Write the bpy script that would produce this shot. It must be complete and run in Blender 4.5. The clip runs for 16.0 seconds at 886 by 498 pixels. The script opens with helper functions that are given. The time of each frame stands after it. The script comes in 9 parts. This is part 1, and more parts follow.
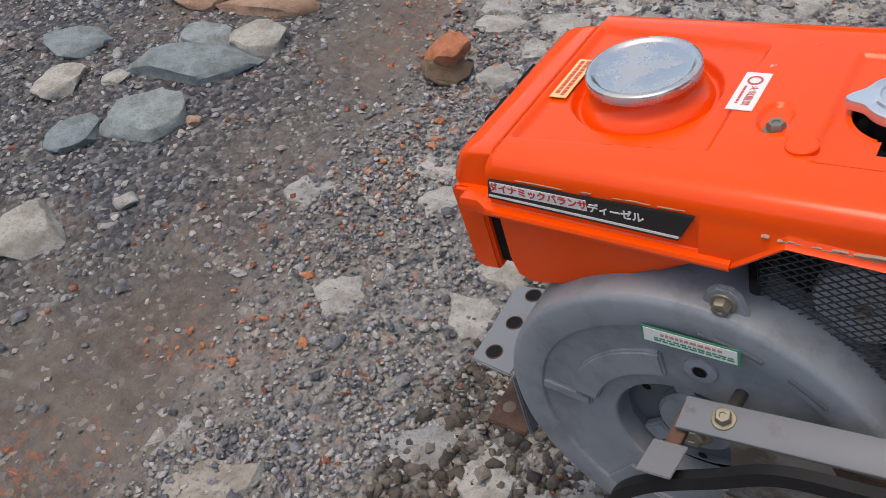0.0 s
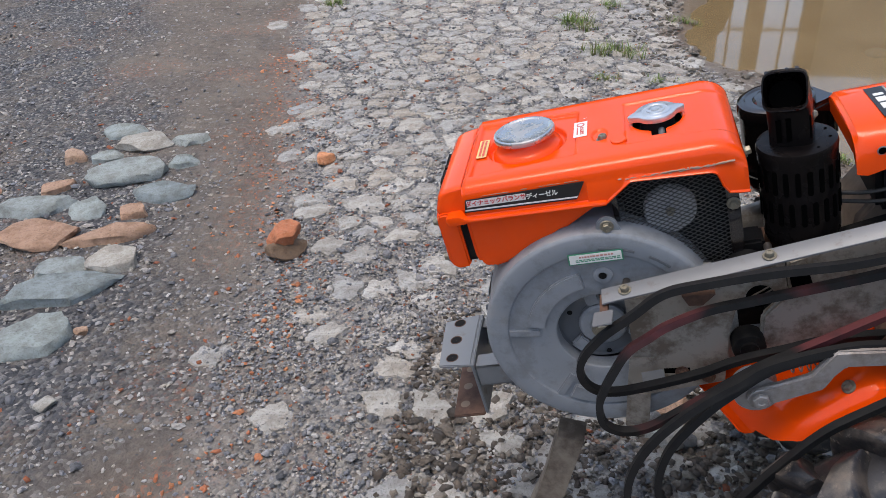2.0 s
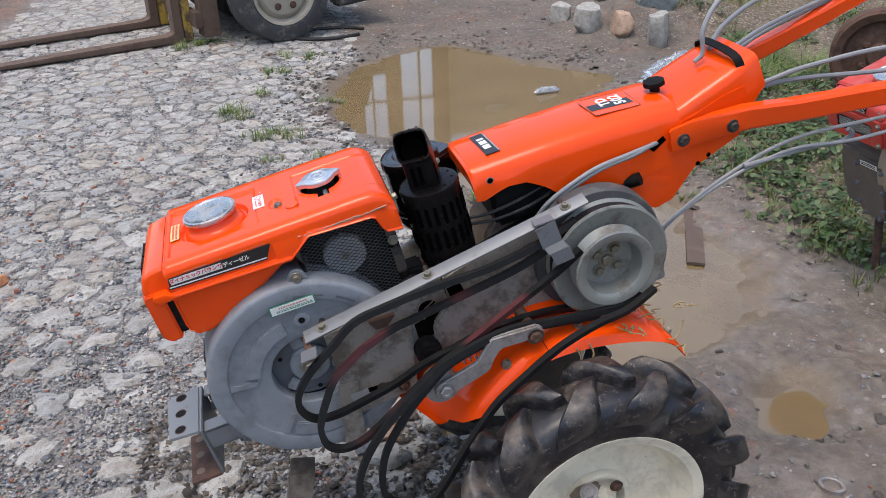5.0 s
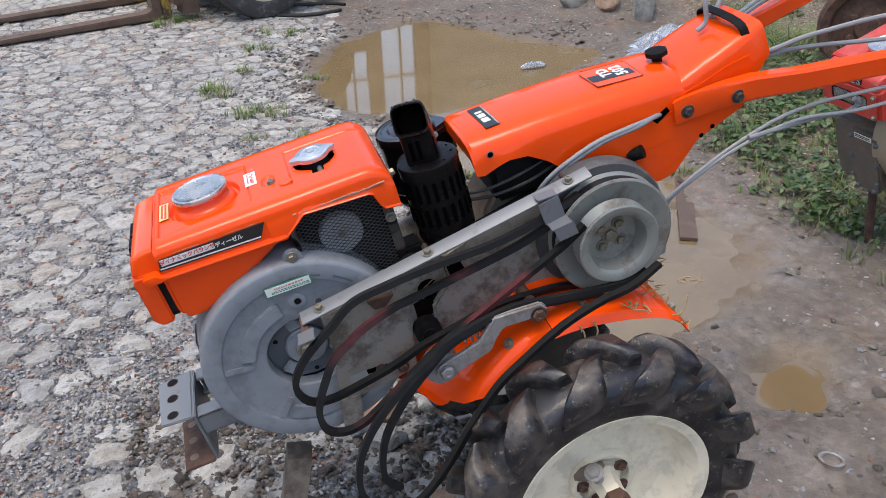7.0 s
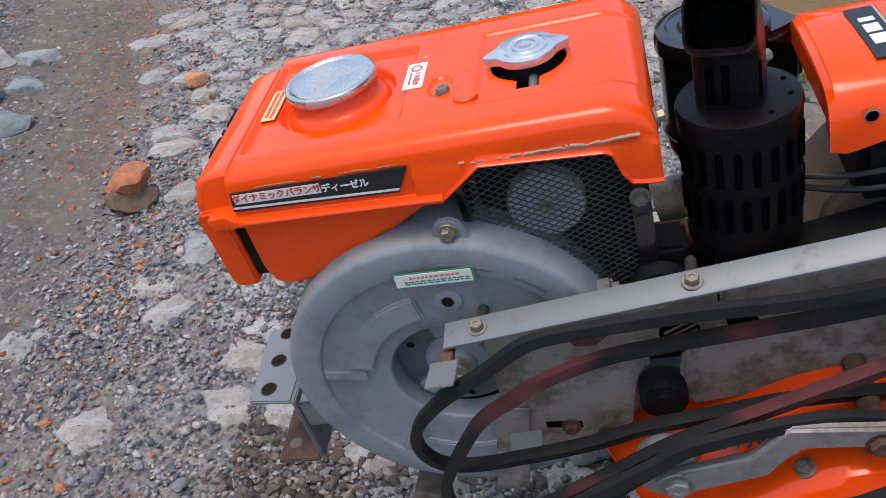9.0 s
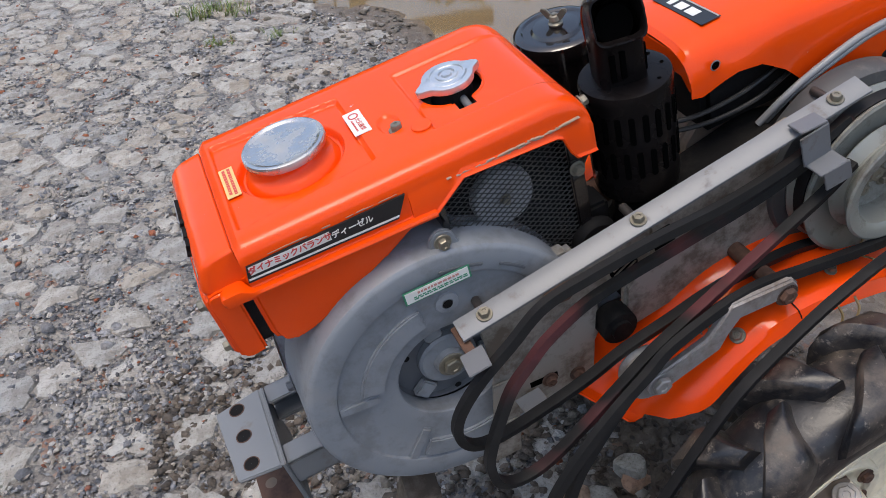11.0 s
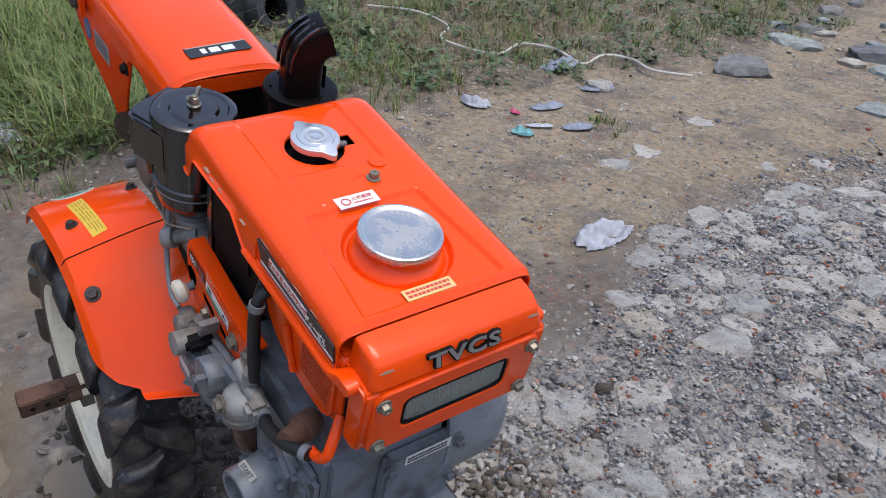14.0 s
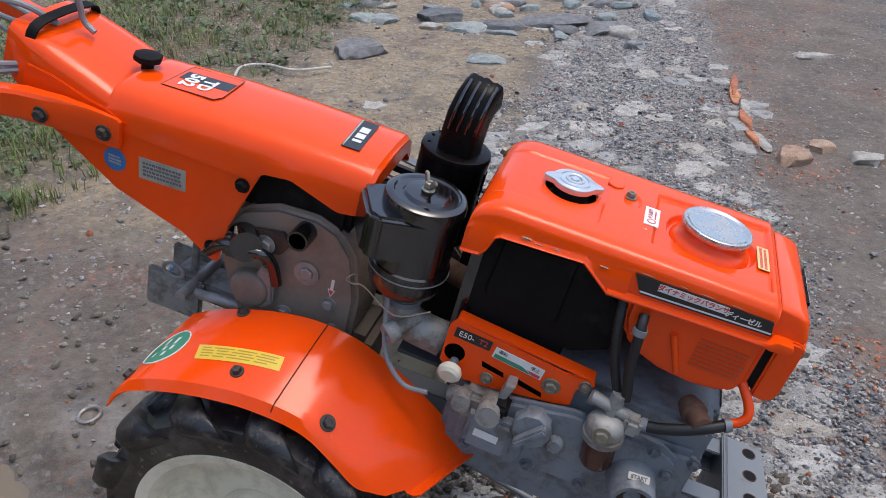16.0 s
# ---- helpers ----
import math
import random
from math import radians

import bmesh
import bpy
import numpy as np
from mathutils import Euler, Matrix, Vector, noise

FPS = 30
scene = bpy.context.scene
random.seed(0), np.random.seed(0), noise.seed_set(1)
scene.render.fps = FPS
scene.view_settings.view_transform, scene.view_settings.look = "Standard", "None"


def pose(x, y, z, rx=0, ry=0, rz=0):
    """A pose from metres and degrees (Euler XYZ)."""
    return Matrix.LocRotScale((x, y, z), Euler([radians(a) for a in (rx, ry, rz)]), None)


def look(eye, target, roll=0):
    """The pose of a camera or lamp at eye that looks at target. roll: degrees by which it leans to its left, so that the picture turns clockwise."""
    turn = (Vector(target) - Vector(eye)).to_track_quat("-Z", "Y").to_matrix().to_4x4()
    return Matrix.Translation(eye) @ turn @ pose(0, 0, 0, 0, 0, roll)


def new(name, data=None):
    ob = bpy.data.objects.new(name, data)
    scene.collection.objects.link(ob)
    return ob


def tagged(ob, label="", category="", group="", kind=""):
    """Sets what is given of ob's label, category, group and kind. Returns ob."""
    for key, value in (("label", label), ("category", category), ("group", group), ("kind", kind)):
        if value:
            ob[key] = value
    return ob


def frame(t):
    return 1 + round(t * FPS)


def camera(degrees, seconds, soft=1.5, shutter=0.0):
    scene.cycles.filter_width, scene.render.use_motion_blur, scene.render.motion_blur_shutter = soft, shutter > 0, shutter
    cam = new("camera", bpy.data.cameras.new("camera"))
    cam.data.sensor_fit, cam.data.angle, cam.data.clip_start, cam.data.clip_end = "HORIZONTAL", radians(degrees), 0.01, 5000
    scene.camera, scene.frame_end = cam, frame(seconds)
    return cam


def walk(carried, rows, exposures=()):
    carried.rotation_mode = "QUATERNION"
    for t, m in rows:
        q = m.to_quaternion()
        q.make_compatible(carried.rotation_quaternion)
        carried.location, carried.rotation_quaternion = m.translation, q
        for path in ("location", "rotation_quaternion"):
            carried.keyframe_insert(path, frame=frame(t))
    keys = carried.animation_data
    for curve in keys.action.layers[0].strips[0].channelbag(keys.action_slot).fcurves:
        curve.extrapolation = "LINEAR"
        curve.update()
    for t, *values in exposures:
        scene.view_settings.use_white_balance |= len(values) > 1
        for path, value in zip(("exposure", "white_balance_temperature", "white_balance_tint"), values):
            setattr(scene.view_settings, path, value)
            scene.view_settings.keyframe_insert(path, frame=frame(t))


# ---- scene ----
cam = camera(55.5, 16.0, 0.6)
PATH = [
    (0, (0.018, -0.013, 1.122), (-0.817, 1.046, -0.355), -5.2),
    (0.5, (0.026, -0.194, 1.157), (-0.691, 1.143, -0.147), -4.7),
    (1, (0.118, -0.423, 1.173), (-0.584, 1.041, 0.005), -3.8),
    (1.5, (0.081, -0.517, 1.22), (-0.539, 1.025, 0.108), -3.8),
    (2, (-0.051, -0.583, 1.239), (-0.425, 1.06, 0.162), -2.8),
    (2.5, (-0.055, -0.61, 1.248), (-0.061, 1.076, 0.172), -1.3),
    (3, (0.012, -0.623, 1.268), (0.146, 1.058, 0.193), -2.6),
    (3.5, (-0.011, -0.737, 1.323), (0.188, 0.966, 0.293), -2.2),
    (3.7, (-0.029, -0.773, 1.334), (0.195, 0.973, 0.383), -2.0),
    (5.8, (-0.056, -0.77, 1.286), (0.328, 0.955, 0.35), -2.3),
    (6, (-0.059, -0.762, 1.286), (0.323, 0.955, 0.334), -2.3),
    (6.5, (-0.068, -0.754, 1.291), (0.318, 0.945, 0.309), -2.3),
    (7, (-0.071, -0.733, 1.281), (0.315, 0.966, 0.301), -1.9),
    (7.5, (-0.045, -0.627, 1.242), (0.21, 1.076, 0.226), -2.1),
    (8, (-0.023, -0.41, 1.179), (-0.178, 1.214, 0.022), -2.8),
    (8.5, (0.016, -0.211, 1.128), (-0.235, 1.338, -0.112), -2.2),
    (8.7, (0.045, -0.171, 1.106), (-0.221, 1.347, -0.169), -2.2),
    (10.8, (-0.199, -0.258, 1.133), (0.065, 1.307, -0.083), -2.8),
    (11, (-0.254, -0.251, 1.151), (0.247, 1.267, -0.051), -2.6),
    (11.5, (-0.415, -0.133, 1.129), (0.567, 1.219, 0.029), -1.9),
    (12, (-0.609, 0.008, 1.106), (0.697, 1.1, 0.056), -0.5),
    (12.5, (-0.763, 0.197, 1.099), (0.814, 0.859, 0.063), 0.5),
    (13, (-0.817, 0.438, 1.127), (0.892, 0.513, 0.092), 0.7),
    (13.5, (-0.874, 0.656, 1.12), (0.764, 0.138, 0.095), 1.4),
    (14, (-0.786, 0.849, 1.145), (0.645, -0.118, 0.135), 2.5),
    (14.5, (-0.757, 1.055, 1.132), (0.42, -0.217, 0.134), 2.6),
    (15, (-0.592, 1.176, 1.109), (0.295, -0.318, 0.118), 2.8),
    (15.5, (-0.353, 1.289, 1.145), (0.291, -0.32, 0.147), 2.2),
    (16, (-0.132, 1.427, 1.219), (0.401, -0.221, 0.218), 0.9),
]
LOOKS = ((0.0, 0.50, 7670), (0.5, 0.35, 7670), (1.0, 0.42, 7570), (1.5, 0.62, 7420), (2.5, 0.70, 7270), (3.5, 0.72, 7170), (6.0, 0.86, 7070), (7.5, 0.88, 7070), (8.5, 0.77, 7020), (11.0, 0.66, 7220), (12.0, 0.58, 7170), (13.0, 0.55, 6970), (14.0, 0.62, 6870), (16.0, 0.63, 6920))
walk(cam, [(t, look(eye, target, roll)) for t, eye, target, roll in PATH], [(t, e, kelvin, 10) for t, e, kelvin in LOOKS])

# ---- light: overcast sky, wide soft sun ----
world = bpy.data.worlds.new("overcast")
scene.world = world
world.use_nodes = True
wn = world.node_tree.nodes
sky = wn.new("ShaderNodeTexSky")
sky.sky_type = "NISHITA"
sky.sun_disc = False
sky.sun_elevation, sky.sun_rotation = radians(76), radians(-115)
sky.air_density, sky.dust_density, sky.ozone_density = 1.0, 2.2, 1.5
world.node_tree.links.new(sky.outputs[0], wn["Background"].inputs[0])
wn["Background"].inputs[1].default_value = 0.205
sun = new("sun", bpy.data.lights.new("sun", "SUN"))
sun.data.energy, sun.data.angle, sun.data.color = 0.85, radians(28), (1.0, 0.985, 0.96)
sun.matrix_world = look((-1.9, -0.9, 9.0), (0, 0, 0))

# ---- node and mesh helpers ----


def material(name, base, rough=0.5, metal=0.0):
    m = bpy.data.materials.new(name)
    m.use_nodes = True
    b = m.node_tree.nodes["Principled BSDF"]
    b.inputs["Base Color"].default_value = (*base, 1)
    b.inputs["Roughness"].default_value = rough
    b.inputs["Metallic"].default_value = metal
    return m, m.node_tree, b


def node(nt, kind, **values):
    n = nt.nodes.new("ShaderNode" + kind)
    for k, v in values.items():
        if k in n.inputs:
            n.inputs[k].default_value = v
    return n


def noise_of(nt, scale, detail=6.0, rough=0.55, coords="Object"):
    tc = node(nt, "TexCoord")
    n = node(nt, "TexNoise", Scale=scale, Detail=detail, Roughness=rough)
    nt.links.new(tc.outputs[coords], n.inputs["Vector"])
    return n.outputs[0]


def ramp(nt, src, stops):
    r = nt.nodes.new("ShaderNodeValToRGB")
    e = r.color_ramp.elements
    while len(e) < len(stops):
        e.new(0.5)
    for el, (p, c) in zip(e, stops):
        el.position = p
        el.color = (*c, 1) if len(c) == 3 else c
    nt.links.new(src, r.inputs[0])
    return r.outputs[0]


def grey(nt, src, a, b, lo=0.0, hi=1.0):
    return ramp(nt, src, [(a, (lo,) * 3), (b, (hi,) * 3)])


def mixed(nt, fac, a, b, blend="MIX"):
    m = nt.nodes.new("ShaderNodeMix")
    m.data_type, m.blend_type = "RGBA", blend
    if isinstance(fac, (int, float)):
        m.inputs[0].default_value = fac
    else:
        nt.links.new(fac, m.inputs[0])
    for k, v in ((6, a), (7, b)):
        if isinstance(v, tuple):
            m.inputs[k].default_value = (*v, 1)
        else:
            nt.links.new(v, m.inputs[k])
    return m.outputs[2]


def mathed(nt, op, a, b=0.0):
    m = nt.nodes.new("ShaderNodeMath")
    m.operation = op
    for k, v in ((0, a), (1, b)):
        if isinstance(v, (int, float)):
            m.inputs[k].default_value = v
        else:
            nt.links.new(v, m.inputs[k])
    return m.outputs[0]


def bumped(nt, b, src, strength=0.3, distance=0.002):
    n = node(nt, "Bump", Strength=strength, Distance=distance)
    nt.links.new(src, n.inputs["Height"])
    nt.links.new(n.outputs[0], b.inputs["Normal"])


def worn_paint(name, base, rough=0.33, chip=(0.55, 0.45, 0.36), amount=0.0, dust=(0.35, 0.3, 0.24), dusty=0.25, scale=60.0, gloss=0.5, grime=0.0):
    """Painted sheet metal: faded patches, a film of dust, small chips and orange-peel."""
    m, nt, b = material(name, base, rough)
    b.inputs["Specular IOR Level"].default_value = gloss
    big = noise_of(nt, 7.0, 4.0)
    fine = noise_of(nt, scale, 8.0, 0.65)
    c = mixed(nt, grey(nt, big, 0.35, 0.7), base, tuple(min(1, v * 0.86 + 0.004) for v in base))
    c = mixed(nt, mathed(nt, "MULTIPLY", grey(nt, noise_of(nt, 16.0, 8.0, 0.7), 0.52, 0.78), dusty), c, dust)
    if grime > 0:
        c = mixed(nt, mathed(nt, "MULTIPLY", grey(nt, noise_of(nt, 28.0, 9.0, 0.7), 0.48, 0.62), grime), c, (0.055, 0.046, 0.038))
    if amount > 0:
        c = mixed(nt, grey(nt, fine, 0.74 - 0.05 * amount, 0.76 - 0.05 * amount), c, chip)
    nt.links.new(c, b.inputs["Base Color"])
    nt.links.new(grey(nt, noise_of(nt, 22.0, 5.0), 0.3, 0.8, rough - 0.08, rough + 0.16), b.inputs["Roughness"])
    bumped(nt, b, noise_of(nt, 180.0, 3.0), 0.05, 0.001)
    return m


def rusty_metal(name, base, rust, rough=0.45, metal=0.7, lo=0.5, hi=0.68, scale=14.0, relief=0.25):
    m, nt, b = material(name, base, rough, metal)
    mask = grey(nt, noise_of(nt, scale, 9.0, 0.68), lo, hi)
    nt.links.new(mixed(nt, mask, base, rust), b.inputs["Base Color"])
    nt.links.new(mathed(nt, "MULTIPLY", mathed(nt, "SUBTRACT", 1.0, mask), metal), b.inputs["Metallic"])
    nt.links.new(mathed(nt, "ADD", mathed(nt, "MULTIPLY", mask, 0.35), rough), b.inputs["Roughness"])
    bumped(nt, b, noise_of(nt, 120.0, 6.0), relief, 0.001)
    return m


ORANGE = worn_paint("orange_paint", (0.85, 0.068, 0.003), 0.10, amount=0.4, dusty=0.03, gloss=0.30)
RED = worn_paint("faded_red_paint", (0.50, 0.035, 0.022), 0.42, dusty=0.35)
GREY_PAINT = worn_paint("grey_engine_paint", (0.215, 0.232, 0.252), 0.42, chip=(0.12, 0.11, 0.1), amount=0.2, dusty=0.3, grime=0.28)
# GREY_PAINT with oily grime, and the engine's shade put into a darker base
ENGINE_GREY = worn_paint("oily_shaded_engine_paint", (0.165, 0.180, 0.198), 0.40, chip=(0.09, 0.08, 0.07), amount=0.4, dusty=0.35, grime=0.62)
DARK_GREY = worn_paint("dark_grey_paint", (0.10, 0.108, 0.118), 0.48, dusty=0.3)
CAST = rusty_metal("dirty_cast_alloy", (0.27, 0.262, 0.245), (0.15, 0.125, 0.10), 0.5, 0.25, 0.46, 0.60, 26.0)
BLACK_PAINT = worn_paint("black_enamel", (0.005, 0.0034, 0.0034), 0.13, chip=(0.06, 0.02, 0.015), amount=0.12, dusty=0.03, gloss=1.0)
HOT_BLACK = worn_paint("heat_dulled_black", (0.005, 0.0036, 0.0036), 0.26, chip=(0.05, 0.018, 0.013), amount=0.15, dusty=0.015, gloss=0.09)
FLAT_BLACK = worn_paint("matt_black", (0.006, 0.0056, 0.0056), 0.65, dusty=0.06, gloss=0.12)
STEEL = rusty_metal("bare_steel_strip", (0.150, 0.156, 0.165), (0.11, 0.085, 0.07), 0.45, 0.25, 0.58, 0.72, 30.0)
WORN_STEEL = rusty_metal("worn_steel", (0.32, 0.30, 0.285), (0.12, 0.085, 0.065), 0.45, 0.45, 0.45, 0.68, 18.0)
STAINED = rusty_metal("stained_sheet_plate", (0.262, 0.234, 0.200), (0.120, 0.092, 0.068), 0.5, 0.12, 0.45, 0.60, 24.0)
FADED_RED = worn_paint("faded_red_print", (0.50, 0.22, 0.19), 0.5)
GALV = rusty_metal("galvanised_bracket", (0.170, 0.180, 0.190), (0.14, 0.115, 0.10), 0.5, 0.2, 0.58, 0.72, 16.0)
RUST = rusty_metal("brown_rust", (0.11, 0.055, 0.035), (0.05, 0.03, 0.024), 0.72, 0.2, 0.45, 0.65, 24.0)
ZINC = rusty_metal("zinc_bolt", (0.22, 0.20, 0.155), (0.10, 0.07, 0.05), 0.42, 0.6, 0.55, 0.75, 60.0)
BADGE = rusty_metal("worn_badge_metal", (0.40, 0.40, 0.40), (0.16, 0.155, 0.15), 0.34, 0.8, 0.55, 0.8, 40.0)
DARK_BOLT = rusty_metal("dark_greasy_bolt", (0.05, 0.044, 0.04), (0.09, 0.05, 0.035), 0.45, 0.4, 0.5, 0.7, 60.0)
CHROME = rusty_metal("polished_cap", (0.64, 0.645, 0.65), (0.40, 0.39, 0.37), 0.30, 0.85, 0.55, 0.85, 44.0, 0.06)
TIN = rusty_metal("scuffed_tin_cap", (0.50, 0.505, 0.50), (0.32, 0.31, 0.30), 0.19, 0.92, 0.44, 0.75, 26.0, 0.04)
PULLEY = rusty_metal("pale_green_pulley", (0.235, 0.24, 0.215), (0.12, 0.095, 0.075), 0.4, 0.3, 0.52, 0.68, 20.0)
CREAM = worn_paint("cream_rim_paint", (0.84, 0.75, 0.57), 0.40, chip=(0.16, 0.09, 0.05), amount=0.9, dust=(0.36, 0.28, 0.19), dusty=0.30, scale=34.0, grime=0.20)
GEARBOX = rusty_metal("oily_brown_gearbox", (0.25, 0.19, 0.15), (0.15, 0.115, 0.09), 0.42, 0.15, 0.45, 0.7, 9.0)
PROP_WOOD = rusty_metal("weathered_prop_timber", (0.19, 0.155, 0.12), (0.08, 0.06, 0.045), 0.75, 0.0, 0.42, 0.62, 16.0)
KNOB_WHITE = worn_paint("ivory_plastic", (0.62, 0.58, 0.46), 0.35)
DECAL_BLACK = material("decal_black", (0.012, 0.012, 0.013), 0.35)[0]
DECAL_WHITE = worn_paint("decal_white", (0.68, 0.67, 0.63), 0.4, dusty=0.3)
DECAL_RED = worn_paint("decal_red", (0.55, 0.045, 0.04), 0.4)
DECAL_YELLOW = worn_paint("decal_yellow", (0.72, 0.50, 0.05), 0.42, dusty=0.2)
DECAL_CREAM = worn_paint("decal_cream", (0.66, 0.47, 0.18), 0.42, dusty=0.2)
DECAL_GREEN = worn_paint("decal_green", (0.03, 0.22, 0.12), 0.4)
DECAL_BLUE = worn_paint("decal_blue", (0.03, 0.14, 0.34), 0.4)
PLATE = rusty_metal("maker_plate", (0.38, 0.36, 0.31), (0.2, 0.17, 0.13), 0.45, 0.3)
CABLE = worn_paint("grey_cable_sleeve", (0.22, 0.225, 0.23), 0.45, dusty=0.3)
HOSE = worn_paint("black_hose", (0.008, 0.0075, 0.0075), 0.5, dusty=0.15)
BOWL = material("brown_filter_bowl", (0.075, 0.028, 0.018), 0.22)[0]
MUDDY = material("dried_mud", (0.17, 0.125, 0.09), 0.9)[0]


def belt_material(name, red):
    m, nt, b = material(name, (0.02, 0.02, 0.022), 0.55)
    b.inputs["Specular IOR Level"].default_value = 0.3
    n = noise_of(nt, 6.0, 3.0)
    c = mixed(nt, mathed(nt, "MULTIPLY", grey(nt, n, 0.50, 0.58), red), (0.0075, 0.0075, 0.008), (0.085, 0.022, 0.024))
    c = mixed(nt, mathed(nt, "MULTIPLY", grey(nt, noise_of(nt, 40.0, 6.0), 0.5, 0.8), 0.4), c, (0.026, 0.025, 0.024))
    nt.links.new(c, b.inputs["Base Color"])
    bumped(nt, b, noise_of(nt, 300.0, 4.0), 0.2, 0.001)
    return m


BELT, RED_BELT = belt_material("black_rubber_belt", 0.0), belt_material("red_backed_belt", 1.0)


def tyre_material():
    m, nt, b = material("muddy_tyre_rubber", (0.02, 0.02, 0.022), 0.5)
    mud = grey(nt, noise_of(nt, 13.0, 10.0, 0.72), 0.50, 0.66)
    c = mixed(nt, grey(nt, noise_of(nt, 24.0, 6.0), 0.4, 0.75), (0.007, 0.0075, 0.010), (0.030, 0.028, 0.028))
    c = mixed(nt, mathed(nt, "MULTIPLY", mud, 0.8), c, (0.12, 0.095, 0.075))
    c = mixed(nt, mathed(nt, "MULTIPLY", grey(nt, noise_of(nt, 60.0, 8.0, 0.75), 0.58, 0.66), 0.6), c, (0.26, 0.22, 0.18))
    nt.links.new(c, b.inputs["Base Color"])
    nt.links.new(mathed(nt, "ADD", mathed(nt, "MULTIPLY", mud, 0.35), 0.34), b.inputs["Roughness"])
    bumped(nt, b, noise_of(nt, 90.0, 8.0), 0.4, 0.002)
    return m


TYRE = tyre_material()


def glass_material():
    m, nt, b = material("ribbed_lamp_glass", (0.46, 0.52, 0.48), 0.08)
    b.inputs["Transmission Weight"].default_value = 0.72
    b.inputs["IOR"].default_value = 1.45
    return m


GLASS = glass_material()


def part(name, bm, mat, parent=None, label="", smooth=38.0, loc=None):
    """Links a bmesh as one mesh object under a thing or a part."""
    bmesh.ops.recalc_face_normals(bm, faces=bm.faces)
    me = bpy.data.meshes.new(name)
    bm.to_mesh(me)
    bm.free()
    for p in me.polygons:
        p.use_smooth = True
    me.set_sharp_from_angle(angle=radians(smooth))
    me.materials.append(mat)
    ob = new(name, me)
    ob.parent = parent
    if loc is not None:
        ob.location = loc
    if label:
        ob["label"] = label
    return ob


def share(ob, name, parent, m):
    """Another object on the same mesh, at the pose m under parent."""
    o = new(name, ob.data)
    o.parent = parent
    o.matrix_basis = m
    if "label" in ob:
        o["label"] = ob["label"]
    return o


def merge(*bms):
    out = bmesh.new()
    for b in bms:
        me = bpy.data.meshes.new("joined")
        b.to_mesh(me)
        b.free()
        out.from_mesh(me)
        bpy.data.meshes.remove(me)
    return out


def soften(bm, off, seg=2, least=0.5):
    if off > 0:
        es = [e for e in bm.edges if len(e.link_faces) == 2 and e.calc_face_angle(0) > least]
        bmesh.ops.bevel(bm, geom=es, offset=off, segments=seg, affect="EDGES", clamp_overlap=True)
    return bm


def loft(rings, closed=True, cap=True):
    """A skin over rings of points; closed: each ring is a loop."""
    bm = bmesh.new()
    rows = [[bm.verts.new(p) for p in r] for r in rings]
    n = len(rows[0])
    for a, b in zip(rows, rows[1:]):
        for i in range(n if closed else n - 1):
            j = (i + 1) % n
            bm.faces.new((a[i], a[j], b[j], b[i]))
    if cap and closed:
        bm.faces.new(rows[0][::-1])
        bm.faces.new(rows[-1])
    return bm


def prism(poly, a, b, axis=1, bev=0.0, seg=2):
    """A polygon of two coordinates drawn out along axis (0, 1, 2) from a to b."""
    def put(p, h):
        q = list(p)
        q.insert(axis, h)
        return q
    bm = loft([[put(p, a) for p in poly], [put(p, b) for p in poly]])
    bmesh.ops.recalc_face_normals(bm, faces=bm.faces)
    return soften(bm, bev, seg)


def box(x0, x1, y0, y1, z0, z1, bev=0.002, seg=2):
    return prism([(x0, y0), (x1, y0), (x1, y1), (x0, y1)], z0, z1, 2, bev, seg)


def frame_of(at, way, up=(0, 0, 1)):
    """A pose at a point whose z runs along way."""
    w = Vector(way).normalized()
    u = Vector(up)
    if abs(w.dot(u.normalized())) > 0.98:
        u = Vector((1, 0, 0))
    x = u.cross(w).normalized()
    y = w.cross(x)
    m = Matrix((x, y, w)).transposed().to_4x4()
    m.translation = at
    return m


def lathe(profile, at=(0, 0, 0), way=(0, 0, 1), seg=40, cap=False):
    """A profile of (radius, height) turned about the axis way through at."""
    m = frame_of(at, way)
    rings = []
    for r, h in profile:
        rings.append([m @ Vector((r * math.cos(t), r * math.sin(t), h)) for t in (2 * math.pi * k / seg for k in range(seg))])
    return loft(rings, True, cap)


def rod(a, b, r, seg=12, bev=0.0):
    a, b = Vector(a), Vector(b)
    bm = lathe([(r, 0), (r, (b - a).length)], a, b - a, seg, True)
    return soften(bm, bev)


def smooth_line(points, steps=6, closed=False):
    pts = [Vector(p) for p in points]
    out = []
    n = len(pts)
    for i in range(n if closed else n - 1):
        p1, p2 = pts[i], pts[(i + 1) % n]
        p0 = pts[i - 1] if closed or i > 0 else p1 * 2 - p2
        p3 = pts[(i + 2) % n] if closed or i + 2 < n else p2 * 2 - p1
        for k in range(steps):
            t = k / steps
            out.append(0.5 * (2 * p1 + (p2 - p0) * t + (2 * p0 - 5 * p1 + 4 * p2 - p3) * t * t + (3 * p1 - p0 - 3 * p2 + p3) * t ** 3))
    if not closed:
        out.append(pts[-1])
    return out


